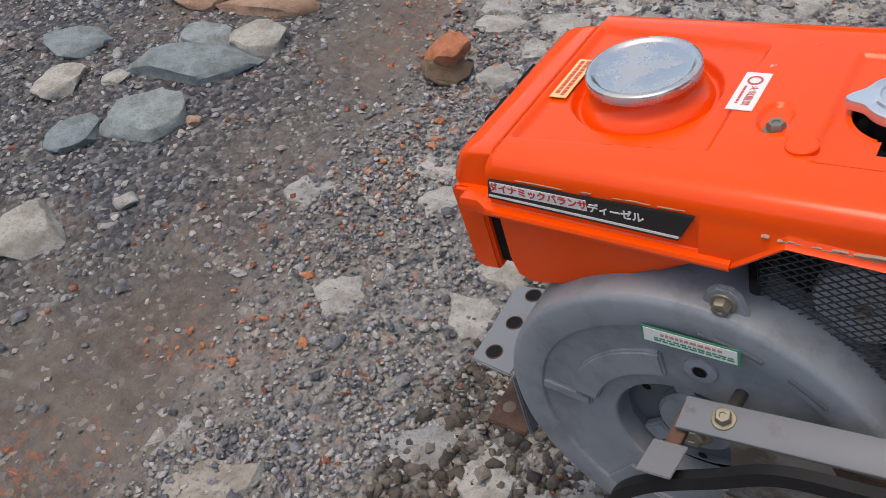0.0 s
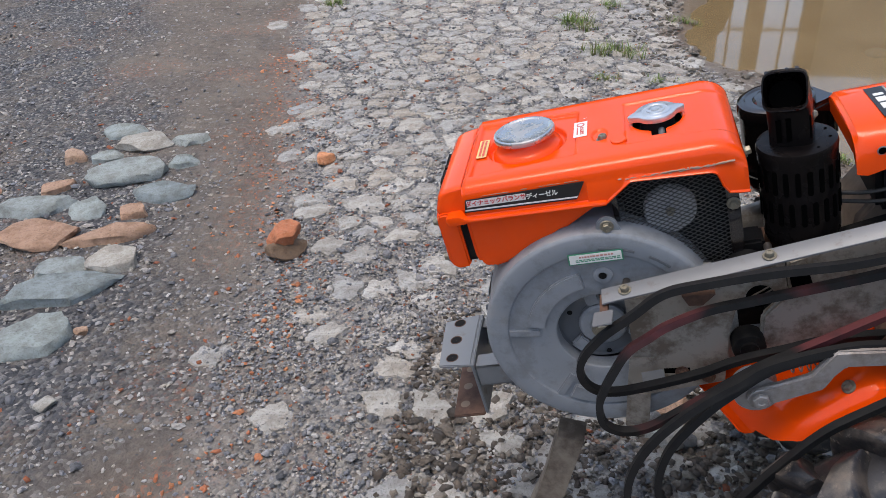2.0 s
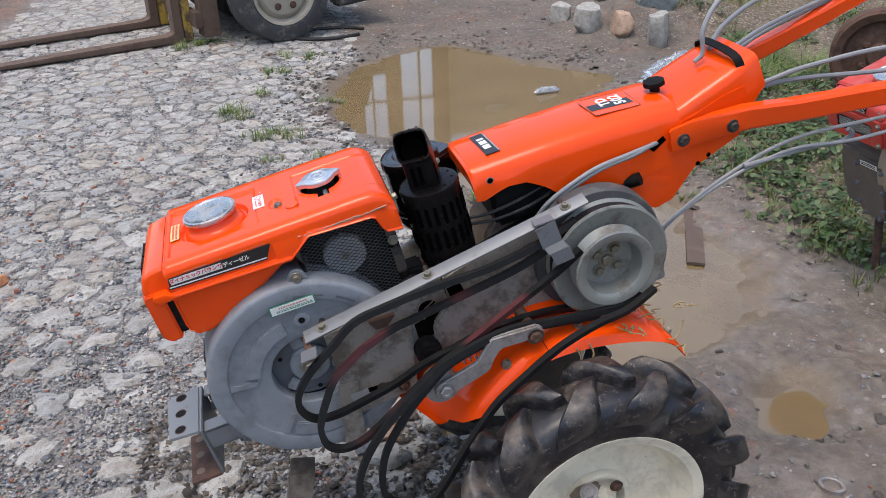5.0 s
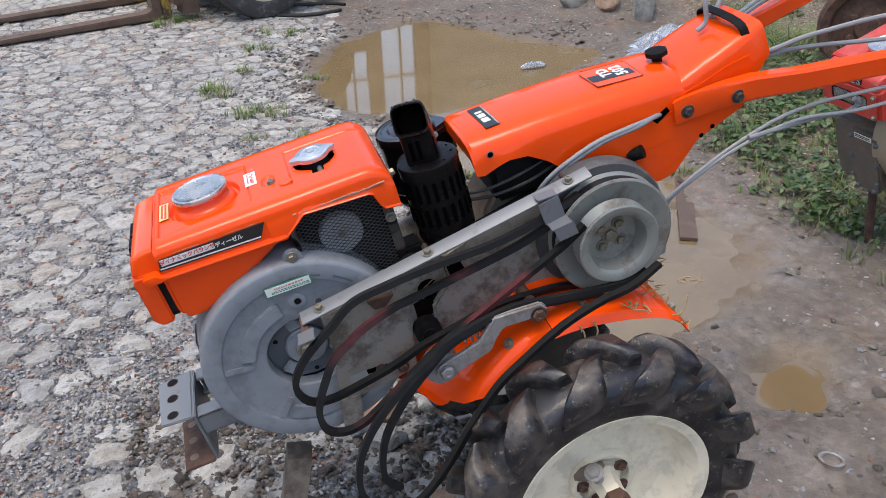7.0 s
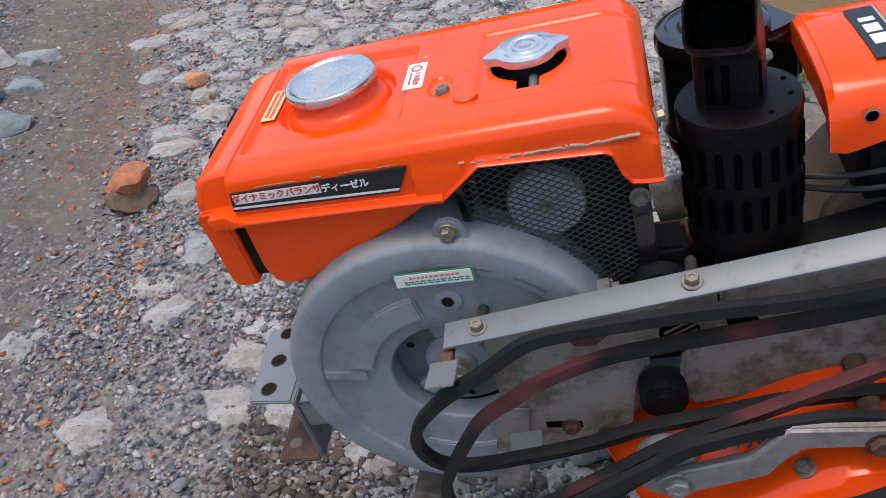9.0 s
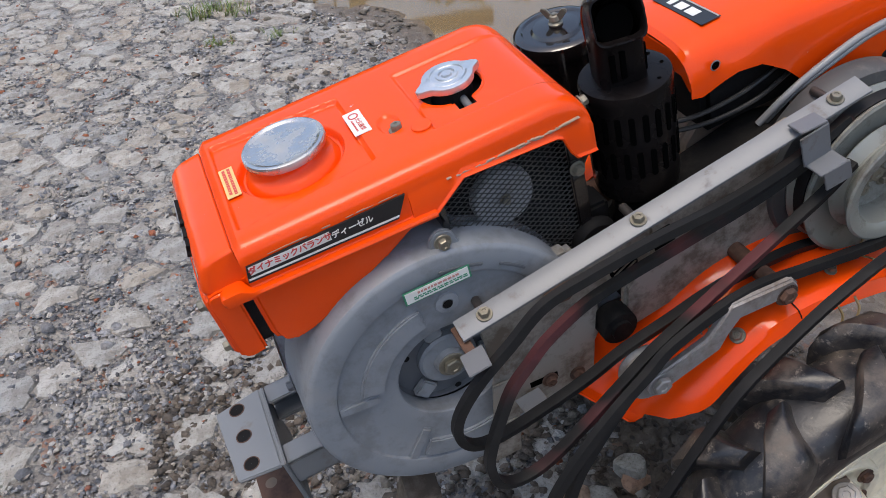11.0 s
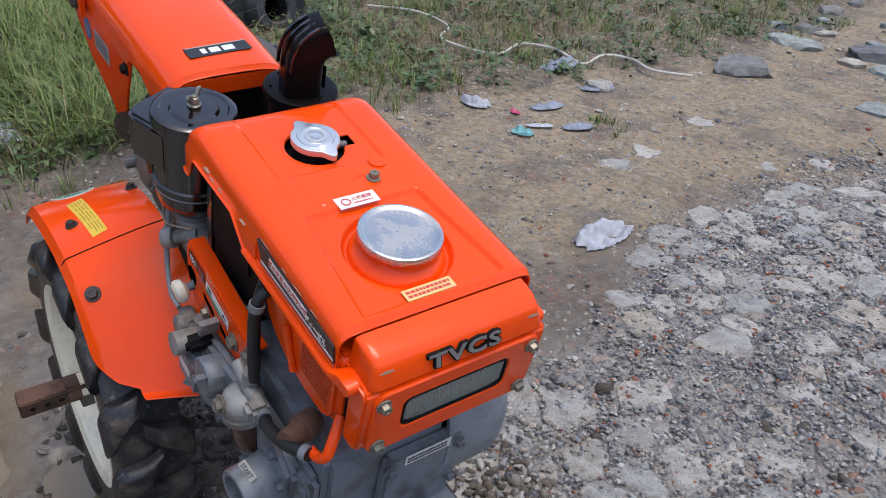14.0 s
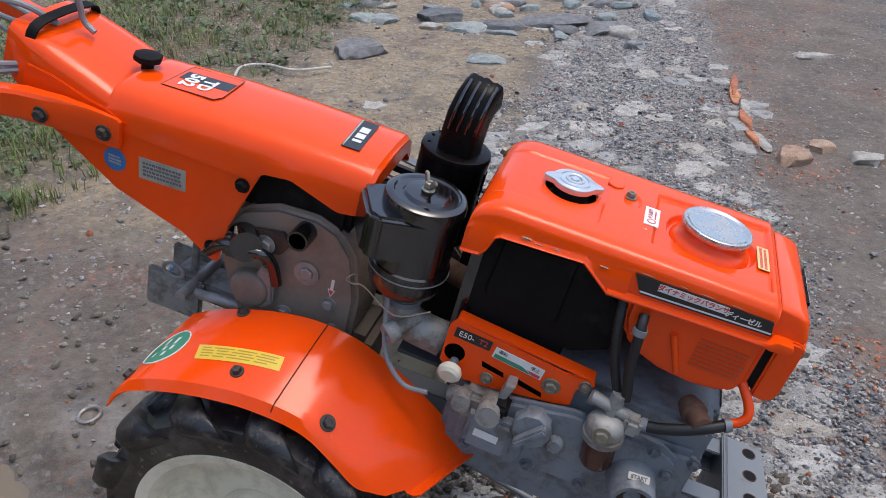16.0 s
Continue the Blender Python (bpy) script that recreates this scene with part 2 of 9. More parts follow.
def tube(points, r, seg=10, steps=6, closed=False, section=None, up=(0, 1, 0)):
    """A tube, or a bar of the given section (u along up, v across), along a smooth line."""
    line = smooth_line(points, steps, closed)
    n = len(line)
    if section is None:
        section = [(r * math.cos(2 * math.pi * k / seg), r * math.sin(2 * math.pi * k / seg)) for k in range(seg)]
    rings = []
    upv = Vector(up)
    for i, p in enumerate(line):
        a = line[i - 1] if closed or i > 0 else p
        b = line[(i + 1) % n] if closed or i + 1 < n else p
        d = (b - a).normalized()
        u = upv - d * upv.dot(d)
        if u.length < 0.15:
            u = Vector((0.3, 0.1, 1)) - d * Vector((0.3, 0.1, 1)).dot(d)
        u.normalize()
        v = d.cross(u)
        rings.append([p + u * s + v * t for s, t in section])
    if closed:
        rings.append(rings[0])
    bm = loft(rings, True, not closed)
    if closed:
        bmesh.ops.remove_doubles(bm, verts=bm.verts, dist=1e-6)
    return bm


def moved(bm, m):
    bmesh.ops.transform(bm, matrix=m, verts=bm.verts)
    return bm


def thicken(bm, d, inside):
    """Give an open sheet a second shell d away on the side of a point, and close its rim."""
    bm.normal_update()
    bm.verts.index_update()
    inward = sum(v.normal.dot((Vector(inside) - v.co).normalized()) for v in bm.verts) > 0
    verts, faces = list(bm.verts), list(bm.faces)
    rim = [e.link_loops[0] for e in bm.edges if len(e.link_loops) == 1]
    rim = [(q.vert, q.link_loop_next.vert) for q in rim]
    twin = [bm.verts.new(v.co + v.normal * (d if inward else -d)) for v in verts]
    for f in faces:
        bm.faces.new([twin[v.index] for v in reversed(f.verts)])
    for a, b in rim:
        bm.faces.new([b, a, twin[a.index], twin[b.index]])
    if inward:
        bmesh.ops.reverse_faces(bm, faces=bm.faces[:])
    return bm


def hex_bolt(r=0.0065, washer=True):
    """A hexagon head on its washer, standing on z = 0."""
    parts = []
    if washer:
        parts.append(lathe([(r * 0.4, 0), (r * 1.55, 0), (r * 1.6, 0.0012), (r * 1.5, 0.002), (r * 0.4, 0.002)], seg=18))
    head = lathe([(r * 1.12, 0.0018), (r * 1.12, 0.0065), (r * 0.95, 0.0078), (r * 0.5, 0.0078), (r * 0.42, 0.0068), (0.0002, 0.0068)], seg=6)
    parts.append(head)
    return merge(*parts)


def lettering(text, size, depth=0.0006, spacing=1.0, bold=0.0):
    """Text as a solid in the x-y plane, centred on the origin."""
    cu = bpy.data.curves.new("text", "FONT")
    cu.body, cu.size, cu.align_x, cu.align_y = text, size, "CENTER", "CENTER"
    cu.extrude, cu.resolution_u, cu.space_character = depth / 2, 3, spacing
    cu.offset = bold
    ob = new("text", cu)
    bpy.context.view_layer.update()
    me = bpy.data.meshes.new_from_object(ob.evaluated_get(bpy.context.evaluated_depsgraph_get()))
    bpy.data.objects.remove(ob)
    bpy.data.curves.remove(cu)
    bm = bmesh.new()
    bm.from_mesh(me)
    bpy.data.meshes.remove(me)
    return bm


def axes(at, right, up):
    """A pose whose x runs along right and y along up."""
    x = Vector(right).normalized()
    y = (Vector(up) - x * Vector(up).dot(x)).normalized()
    m = Matrix((x, y, x.cross(y))).transposed().to_4x4()
    m.translation = at
    return m


def bars(rows, w, h, t=0.0005, gap=0.35, rng=None):
    """Rows of short bars that stand for small print, in the x-y plane."""
    out = []
    for i in range(rows):
        y = h * (0.5 - (i + 0.5) / rows)
        x = -w / 2
        while x < w / 2 - 0.002:
            l = rng.uniform(0.02, 0.08) * w + 0.001
            l = min(l, w / 2 - x)
            out.append(box(x, x + l, y - h / rows * 0.3, y + h / rows * 0.3, 0, t, 0))
            x += l + gap * 0.03 * w + 0.0006
    return merge(*out)

# ---- the lie of the land, as functions of the plan ----
LATTICE = np.random.RandomState(7).rand(256, 256)


def vnoise(x, y, scale, shift=0.0):
    u, v = np.asarray(x) * scale + 91.7 + shift, np.asarray(y) * scale + 37.3 + 2.3 * shift
    i, j = np.floor(u).astype(int), np.floor(v).astype(int)
    f, g = u - i, v - j
    f, g = f * f * (3 - 2 * f), g * g * (3 - 2 * g)
    a, b = LATTICE[i % 256, j % 256], LATTICE[(i + 1) % 256, j % 256]
    c, d = LATTICE[i % 256, (j + 1) % 256], LATTICE[(i + 1) % 256, (j + 1) % 256]
    return (a * (1 - f) + b * f) * (1 - g) + (c * (1 - f) + d * f) * g


def fbm(x, y, scale, octaves=4, shift=0.0):
    out, amp, tot = 0.0, 1.0, 0.0
    for k in range(octaves):
        out = out + amp * vnoise(x, y, scale * 2 ** k, shift + 13.1 * k)
        tot += amp
        amp *= 0.5
    return out / tot


def step(a, b, v):
    t = np.clip((v - a) / (b - a), 0, 1)
    return t * t * (3 - 2 * t)


def poly_distance(x, y, pts):
    """Distance to a polygon's edge, negative inside."""
    x, y = np.asarray(x, float), np.asarray(y, float)
    best = np.full(x.shape, 1e9)
    inside = np.zeros(x.shape, bool)
    for (ax, ay), (bx, by) in zip(pts, pts[1:] + pts[:1]):
        ex, ey = bx - ax, by - ay
        t = np.clip(((x - ax) * ex + (y - ay) * ey) / (ex * ex + ey * ey), 0, 1)
        best = np.minimum(best, np.hypot(x - ax - t * ex, y - ay - t * ey))
        cross = (ay > y) != (by > y)
        inside ^= cross & (x < (bx - ax) * (y - ay) / (by - ay + 1e-12) + ax)
    return np.where(inside, -best, best)


PUDDLE = [(0.227, 3.616), (0.217, 3.109), (0.338, 2.825), (0.542, 2.626), (0.616, 2.236), (0.66, 2.047), (0.74, 1.699), (0.614, 1.53), (0.529, 1.354),
          (0.506, 1.118), (0.504, 0.863), (0.752, 0.796), (1.026, 0.923), (1.259, 1.01), (1.401, 1.24), (1.308, 1.498), (1.376, 1.781), (1.402, 2.127),
          (1.342, 2.276), (1.291, 2.656), (1.478, 3.049), (1.749, 3.315), (1.582, 3.545), (1.377, 3.787), (1.216, 4.045), (1.037, 4.298), (0.8, 4.237), (0.446, 3.968)]
POOL = [(1.006, 0.57), (0.997, 0.691), (1.151, 0.802), (1.235, 0.713), (1.193, 0.591), (1.089, 0.54)]
WATER_Z = -0.014


def paving_left(y):
    return np.interp(y, [-4.606, -3.909, -2.454, -1.614, -0.854, -0.274, 0.378, 0.71, 1.008, 1.398, 2.138, 2.92, 3.935, 5.614],
                    [0.098, 0.026, -0.207, -0.317, -0.321, -0.591, -0.73, -0.772, -0.852, -0.953, -1.146, -1.401, -1.547, -1.783])


def paving_right(y):
    return np.interp(y, [-4.646, -2.842, -2.096, -1.437, -0.861, -0.375, 0.203, 0.747, 1.186, 1.528, 2.043, 2.598, 3.132, 3.962, 5.994],
                    [0.957, 0.782, 0.612, 0.715, 0.62, 0.423, 0.212, 0.241, 0.43, 0.531, 0.535, 0.403, 0.16, 0.388, 0.706])


def track_left(y):
    return np.interp(y, [-4.606, -1.5, -0.4, 0.285, 0.662, 0.94, 1.301, 1.74, 2.153, 2.556, 5.125],
                    [-1.125, -1.25, -1.3, -1.268, -1.115, -1.155, -1.28, -1.432, -1.841, -2.063, -3.043])


def zones(x, y):
    """Weights of paving, mud, dark gravel, grass and wetness."""
    w = 0.12 * (fbm(x, y, 5.0, 3) - 0.5) + 0.22 * (fbm(x, y, 1.7, 2, 5.0) - 0.5)
    l, r = paving_left(y), paving_right(y)
    pave = step(-0.16, 0.14, x + 1.4 * w - l) * step(-0.08, 0.08, r - x + w)
    gravel = step(-0.26, 0.22, track_left(y) - x + 2.2 * w)
    shore = np.minimum(poly_distance(x, y, PUDDLE), poly_distance(x, y, POOL))
    pave = pave * step(-0.02, 0.20, shore + w)
    wet = (1 - step(0.0, 0.55, shore + w)) * (0.25 + 0.75 * step(2.2, 1.2, y))
    near_green = np.interp(y, [-5.554, -3.049, -2.112, -1.544, -0.869, -0.199, 0.41, 1.037, 1.45, 2.086, 2.596, 3.405, 5.824], [1.899, 1.859, 1.581, 1.742, 1.787, 1.851, 1.806, 1.633, 1.478, 1.704, 1.847, 2.376, 2.502])
    green = step(-0.12, 0.25, x - near_green + 1.6 * w)
    sand = step(0.5, 0.75, x + w) * step(-0.1, -0.6, y + w) * (1 - green)
    return pave, gravel, green, wet, sand, shore


def rim_of(x, y):
    """Where brick crumbs lie, along the left edge of the paving."""
    d = paving_left(y) - 0.07 - x + 0.5 * (fbm(x, y, 1.7, 2, 5.0) - 0.5)
    return np.exp(-(d / 0.13) ** 2) * step(0.34, 0.56, fbm(x, y, 3.5, 3, 17.0)) * (0.25 + 0.75 * step(-1.9, -1.2, y))


def ground_height(x, y):
    pave, gravel, green, wet, sand, shore = zones(x, y)
    h = 0.010 * (fbm(x, y, 3.0, 3, 3.0) - 0.35) + 0.006 * (fbm(x, y, 18.0, 3, 8.0) - 0.3)
    h = h + 0.004 * step(0.3, 0.0, np.abs(shore)) * (fbm(x, y, 40.0, 2, 2.0) - 0.2)
    mudrough = (1 - pave) * (1 - gravel) * (1 - green)
    h = h + mudrough * 0.012 * (fbm(x, y, 9.0, 4, 21.0) - 0.3)
    dip = step(0.09, -0.17, shore + 0.20 * (fbm(x, y, 4.5, 4, 31.0) - 0.5) + 0.05 * (fbm(x, y, 22.0, 2, 33.0) - 0.5))
    near = step(0.50, 0.05, shore) * mudrough
    h = h + near * (0.020 * (fbm(x, y, 4.0, 3, 61.0) - 0.52) + 0.016 * (fbm(x, y, 16.0, 4, 63.0) - 0.42) + 0.008 * np.abs(fbm(x, y, 30.0, 3, 65.0) - 0.4))
    h = np.maximum(h, -0.008 - 0.012 * near) * (1 - dip) + (-0.04 - 0.03 * step(-0.1, -0.5, shore)) * dip
    h = h + green * 0.05 * fbm(x, y, 2.5, 3, 40.0)
    bank = step(0.55, 0.1, np.hypot((x - 2.365) / 0.9, (y - 4.255) / 0.7) * 0.6)
    h = h + bank * 0.32 * fbm(x, y, 4.0, 3, 50.0)
    # ruts pressed by the two wheels, and the soil they pushed aside
    for cx, cy in ((0.40, 0.25), (0.385, 0.77)):
        h = h - 0.045 * step(1.0, 0.5, np.hypot((x - cx) / 0.20, (y - cy) / 0.10))
    far = step(6.0, 14.0, np.hypot(x, y - 1))
    return h * (1 - far) + far * 0.15 * (fbm(x, y, 0.15, 2, 60.0) - 0.5)


def chips_of(nt, scale):
    """A value for each chip of gravel, and the chips' relief."""
    tc, v = node(nt, "TexCoord"), node(nt, "TexVoronoi", Scale=scale, Randomness=1.0)
    nt.links.new(tc.outputs["Object"], v.inputs["Vector"])
    s = node(nt, "SeparateColor")
    nt.links.new(v.outputs["Color"], s.inputs[0])
    return s.outputs[0], mathed(nt, "SUBTRACT", 0.6, v.outputs["Distance"])


def ground_material():
    m, nt, b = material("ground", (0.2, 0.16, 0.12), 0.8)
    z = node(nt, "VertexColor")
    z.layer_name = "zone"
    s = node(nt, "SeparateColor")
    nt.links.new(z.outputs[0], s.inputs[0])
    z2 = node(nt, "VertexColor")
    z2.layer_name = "cover"
    s2 = node(nt, "SeparateColor")
    nt.links.new(z2.outputs[0], s2.inputs[0])
    z3 = node(nt, "VertexColor")
    z3.layer_name = "edge"
    s3 = node(nt, "SeparateColor")
    nt.links.new(z3.outputs[0], s3.inputs[0])
    rim, rim2 = s3.outputs[0], s3.outputs[1]
    pave, gravel, wet = s.outputs
    green, sand, water = s2.outputs
    fine, mid, big = noise_of(nt, 160.0, 6.0, 0.7), noise_of(nt, 34.0, 7.0, 0.65), noise_of(nt, 4.0, 5.0)
    grit, grit_h = chips_of(nt, 95.0)
    chip, chip_h = chips_of(nt, 42.0)
    cold = [(0.0, (0.05, 0.052, 0.06)), (0.4, (0.13, 0.133, 0.14)), (0.7, (0.25, 0.24, 0.225)), (0.92, (0.40, 0.375, 0.33)), (1.0, (0.30, 0.13, 0.07))]
    mud = mixed(nt, grey(nt, mid, 0.35, 0.68), (0.090, 0.071, 0.055), (0.168, 0.138, 0.112))
    mud = mixed(nt, mathed(nt, "MULTIPLY", grey(nt, fine, 0.52, 0.72), 0.65), mud, (0.07, 0.055, 0.045))
    mud = mixed(nt, mathed(nt, "MULTIPLY", grey(nt, big, 0.46, 0.62), 0.4), mud, (0.21, 0.175, 0.14))
    mud = mixed(nt, mathed(nt, "MULTIPLY", grey(nt, grit, 0.84, 0.90), 0.55), mud, ramp(nt, chip, cold))
    crumbs = grey(nt, noise_of(nt, 75.0, 5.0, 0.65), 0.53, 0.60)
    edge = mathed(nt, "MULTIPLY", mathed(nt, "SUBTRACT", 1.0, pave), mathed(nt, "MAXIMUM", rim, mathed(nt, "MULTIPLY", grey(nt, noise_of(nt, 2.6, 3.0), 0.52, 0.64), 0.6)))
    mud = mixed(nt, mathed(nt, "MULTIPLY", mathed(nt, "MULTIPLY", crumbs, edge), 0.85), mud, (0.40, 0.115, 0.045))
    joint = mixed(nt, grey(nt, mid, 0.44, 0.62), ramp(nt, grit, cold), (0.28, 0.258, 0.235))
    joint = mixed(nt, mathed(nt, "MULTIPLY", grey(nt, chip, 0.5, 0.6), 0.75), joint, ramp(nt, chip, cold))
    joint = mixed(nt, mathed(nt, "MULTIPLY", grey(nt, noise_of(nt, 6.0, 6.0, 0.62), 0.44, 0.56), mathed(nt, "MULTIPLY", rim2, 0.5)), joint, mixed(nt, 0.35, mud, (0.30, 0.25, 0.20)))
    dark = ramp(nt, grit, [(0.0, (0.035, 0.036, 0.04)), (0.5, (0.075, 0.075, 0.08)), (0.85, (0.16, 0.155, 0.15)), (1.0, (0.30, 0.28, 0.26))])
    dark = mixed(nt, mathed(nt, "MULTIPLY", grey(nt, mathed(nt, "ADD", mathed(nt, "MULTIPLY", mid, 0.4), mathed(nt, "MULTIPLY", big, 0.6)), 0.47, 0.58), 0.75), dark, mud)
    tan = mixed(nt, grey(nt, mid, 0.38, 0.68), (0.21, 0.158, 0.098), (0.36, 0.28, 0.182))
    tan = mixed(nt, mathed(nt, "MULTIPLY", grey(nt, grit, 0.76, 0.84), 0.6), tan, ramp(nt, chip, cold))
    tan = mixed(nt, mathed(nt, "MULTIPLY", grey(nt, noise_of(nt, 5.0, 6.0, 0.62), 0.48, 0.60), 0.75), tan, mud)
    soil = mixed(nt, grey(nt, mid, 0.4, 0.65), (0.09, 0.066, 0.044), (0.20, 0.15, 0.10))
    soil = mixed(nt, grey(nt, grit, 0.84, 0.88), soil, (0.30, 0.26, 0.2))
    c = mixed(nt, pave, mud, joint)
    c = mixed(nt, gravel, c, dark)
    c = mixed(nt, sand, c, tan)
    c = mixed(nt, green, c, soil)
    silt = mixed(nt, grey(nt, mid, 0.36, 0.66), (0.128, 0.102, 0.078), (0.225, 0.187, 0.148))
    c = mixed(nt, mathed(nt, "MULTIPLY", wet, grey(nt, noise_of(nt, 9.0, 5.0), 0.36, 0.56)), c, silt)
    c = mixed(nt, mathed(nt, "MULTIPLY", water, 0.8), c, (0.16, 0.113, 0.065))
    nt.links.new(c, b.inputs["Base Color"])
    damp = mathed(nt, "MULTIPLY", wet, grey(nt, noise_of(nt, 7.0, 5.0), 0.40, 0.58))
    nt.links.new(mathed(nt, "SUBTRACT", 0.80, mathed(nt, "MULTIPLY", damp, 0.70)), b.inputs["Roughness"])
    stony = mathed(nt, "MULTIPLY", mathed(nt, "MAXIMUM", pave, gravel), mathed(nt, "ADD", grit_h, mathed(nt, "MULTIPLY", chip_h, 1.5)))
    h = mathed(nt, "ADD", mathed(nt, "ADD", mathed(nt, "MULTIPLY", fine, 0.6), mid), mathed(nt, "MULTIPLY", stony, 1.2))
    bump = node(nt, "Bump", Distance=0.012)
    nt.links.new(mathed(nt, "SUBTRACT", 0.9, mathed(nt, "MULTIPLY", damp, 0.84)), bump.inputs["Strength"])
    nt.links.new(h, bump.inputs["Height"])
    nt.links.new(bump.outputs[0], b.inputs["Normal"])
    return m


GROUND = ground_material()


def spread(a, b, fine, reach, count):
    """Even steps from a to b, then ever wider ones out to reach on both sides."""
    mid = np.arange(a, b + fine / 2, fine)
    out = fine * np.cumsum(np.geomspace(1.3, 1.0 * (reach / fine) * 0.22, count))
    return np.concatenate([a - out[::-1], mid, b + out])


def grid_object(name, xs, ys, zs, mat, attributes):
    ny, nx = len(ys), len(xs)
    me = bpy.data.meshes.new(name)
    gx, gy = np.meshgrid(xs, ys)
    co = np.stack([gx, gy, zs], -1).reshape(-1, 3)
    i = np.arange(ny * nx).reshape(ny, nx)
    quads = np.stack([i[:-1, :-1], i[:-1, 1:], i[1:, 1:], i[1:, :-1]], -1).reshape(-1, 4)
    me.vertices.add(len(co))
    me.vertices.foreach_set("co", co.ravel())
    me.loops.add(quads.size)
    me.loops.foreach_set("vertex_index", quads.ravel())
    me.polygons.add(len(quads))
    me.polygons.foreach_set("loop_start", np.arange(0, quads.size, 4))
    me.polygons.foreach_set("use_smooth", np.ones(len(quads), bool))
    me.update(calc_edges=True)
    for key, rgb in attributes.items():
        at = me.color_attributes.new(key, "FLOAT_COLOR", "POINT")
        at.data.foreach_set("color", np.concatenate([np.stack(rgb, -1).reshape(-1, 3), np.ones((len(co), 1))], 1).ravel())
    me.materials.append(mat)
    return new(name, me)


gx_, gy_ = spread(-3.4, 3.2, 0.019, 240, 36), spread(-4.6, 6.2, 0.019, 240, 36)
GX, GY = np.meshgrid(gx_, gy_)
z_pave, z_gravel, z_green, z_wet, z_sand, z_shore = zones(GX, GY)
z_water = step(0.03, -0.04, z_shore)
z_rim = rim_of(GX, GY)
z_near = step(1.3, 0.7, GY) * step(0.2, -0.4, GX)
ground = grid_object("ground", gx_, gy_, ground_height(GX, GY), GROUND,
                     {"zone": (z_pave, z_gravel, z_wet), "cover": (z_green, z_sand, z_water), "edge": (z_rim, z_near, z_near)})
tagged(ground, "rough yard of mud, dark gravel, sand and soil", "ground", kind="structure")


def water_material():
    m, nt, b = material("muddy_water", (0.235, 0.165, 0.09), 0.04)
    n = noise_of(nt, 3.0, 3.0)
    nt.links.new(mixed(nt, grey(nt, n, 0.35, 0.7), (0.25, 0.176, 0.088), (0.19, 0.130, 0.062)), b.inputs["Base Color"])
    b.inputs["IOR"].default_value = 1.85
    bumped(nt, b, noise_of(nt, 5.0, 2.0), 0.02, 0.01)
    # murky, but the bed shows through
    mix, clear = node(nt, "MixShader"), node(nt, "BsdfTransparent")
    mix.inputs[0].default_value = 0.80
    nt.links.new(clear.outputs[0], mix.inputs[1])
    nt.links.new(b.outputs[0], mix.inputs[2])
    nt.links.new(mix.outputs[0], nt.nodes["Material Output"].inputs["Surface"])
    return m


WATER = water_material()


def water_sheet(label, pts, grow, level):
    """A level sheet over a hollow, its rim pushed outwards under the banks."""
    area = sum(a[0] * b[1] - b[0] * a[1] for a, b in zip(pts, pts[1:] + pts[:1]))
    turn = 1 if area > 0 else -1
    bm = bmesh.new()
    top = []
    for k, p in enumerate(pts):
        along = (Vector(pts[(k + 1) % len(pts)]) - Vector(pts[k - 1])).normalized()
        top.append(bm.verts.new((p[0] + turn * along.y * grow, p[1] - turn * along.x * grow, level)))
    f = bm.faces.new(top)
    low = bmesh.ops.extrude_face_region(bm, geom=[f])
    for v in low["geom"]:
        if isinstance(v, bmesh.types.BMVert):
            v.co.z -= 0.2
    ob = part("water", bm, WATER)
    return tagged(ob, label, "puddle", kind="structure")


water_sheet("wide shallow puddle of brown muddy water", PUDDLE, 0.36, WATER_Z)
water_sheet("small round pool of brown rainwater in the mud", POOL, 0.12, WATER_Z + 0.004)


# ---- stones ----
def stone_material(name, stops, speck=(0.05, 0.05, 0.05), rough=0.8, scale=26.0):
    m, nt, b = material(name, (0.3, 0.27, 0.23), rough)
    oi, ge = node(nt, "ObjectInfo"), node(nt, "NewGeometry")
    r = mathed(nt, "FRACT", mathed(nt, "ADD", oi.outputs["Random"], ge.outputs["Random Per Island"]))
    c = ramp(nt, r, stops)
    grain, blot = noise_of(nt, 190.0, 8.0, 0.75), noise_of(nt, scale, 8.0, 0.7)
    c = mixed(nt, mathed(nt, "MULTIPLY", grey(nt, blot, 0.42, 0.62), 0.75), c, mixed(nt, 1.0, c, (0.55, 0.51, 0.46), "MULTIPLY"))
    c = mixed(nt, mathed(nt, "MULTIPLY", grey(nt, grain, 0.53, 0.66), 0.6), c, speck)
    nt.links.new(c, b.inputs["Base Color"])
    nt.links.new(grey(nt, blot, 0.3, 0.7, rough - 0.2, rough + 0.1), b.inputs["Roughness"])
    bumped(nt, b, mathed(nt, "ADD", grain, mathed(nt, "MULTIPLY", blot, 2.0)), 0.9, 0.006)
    return m


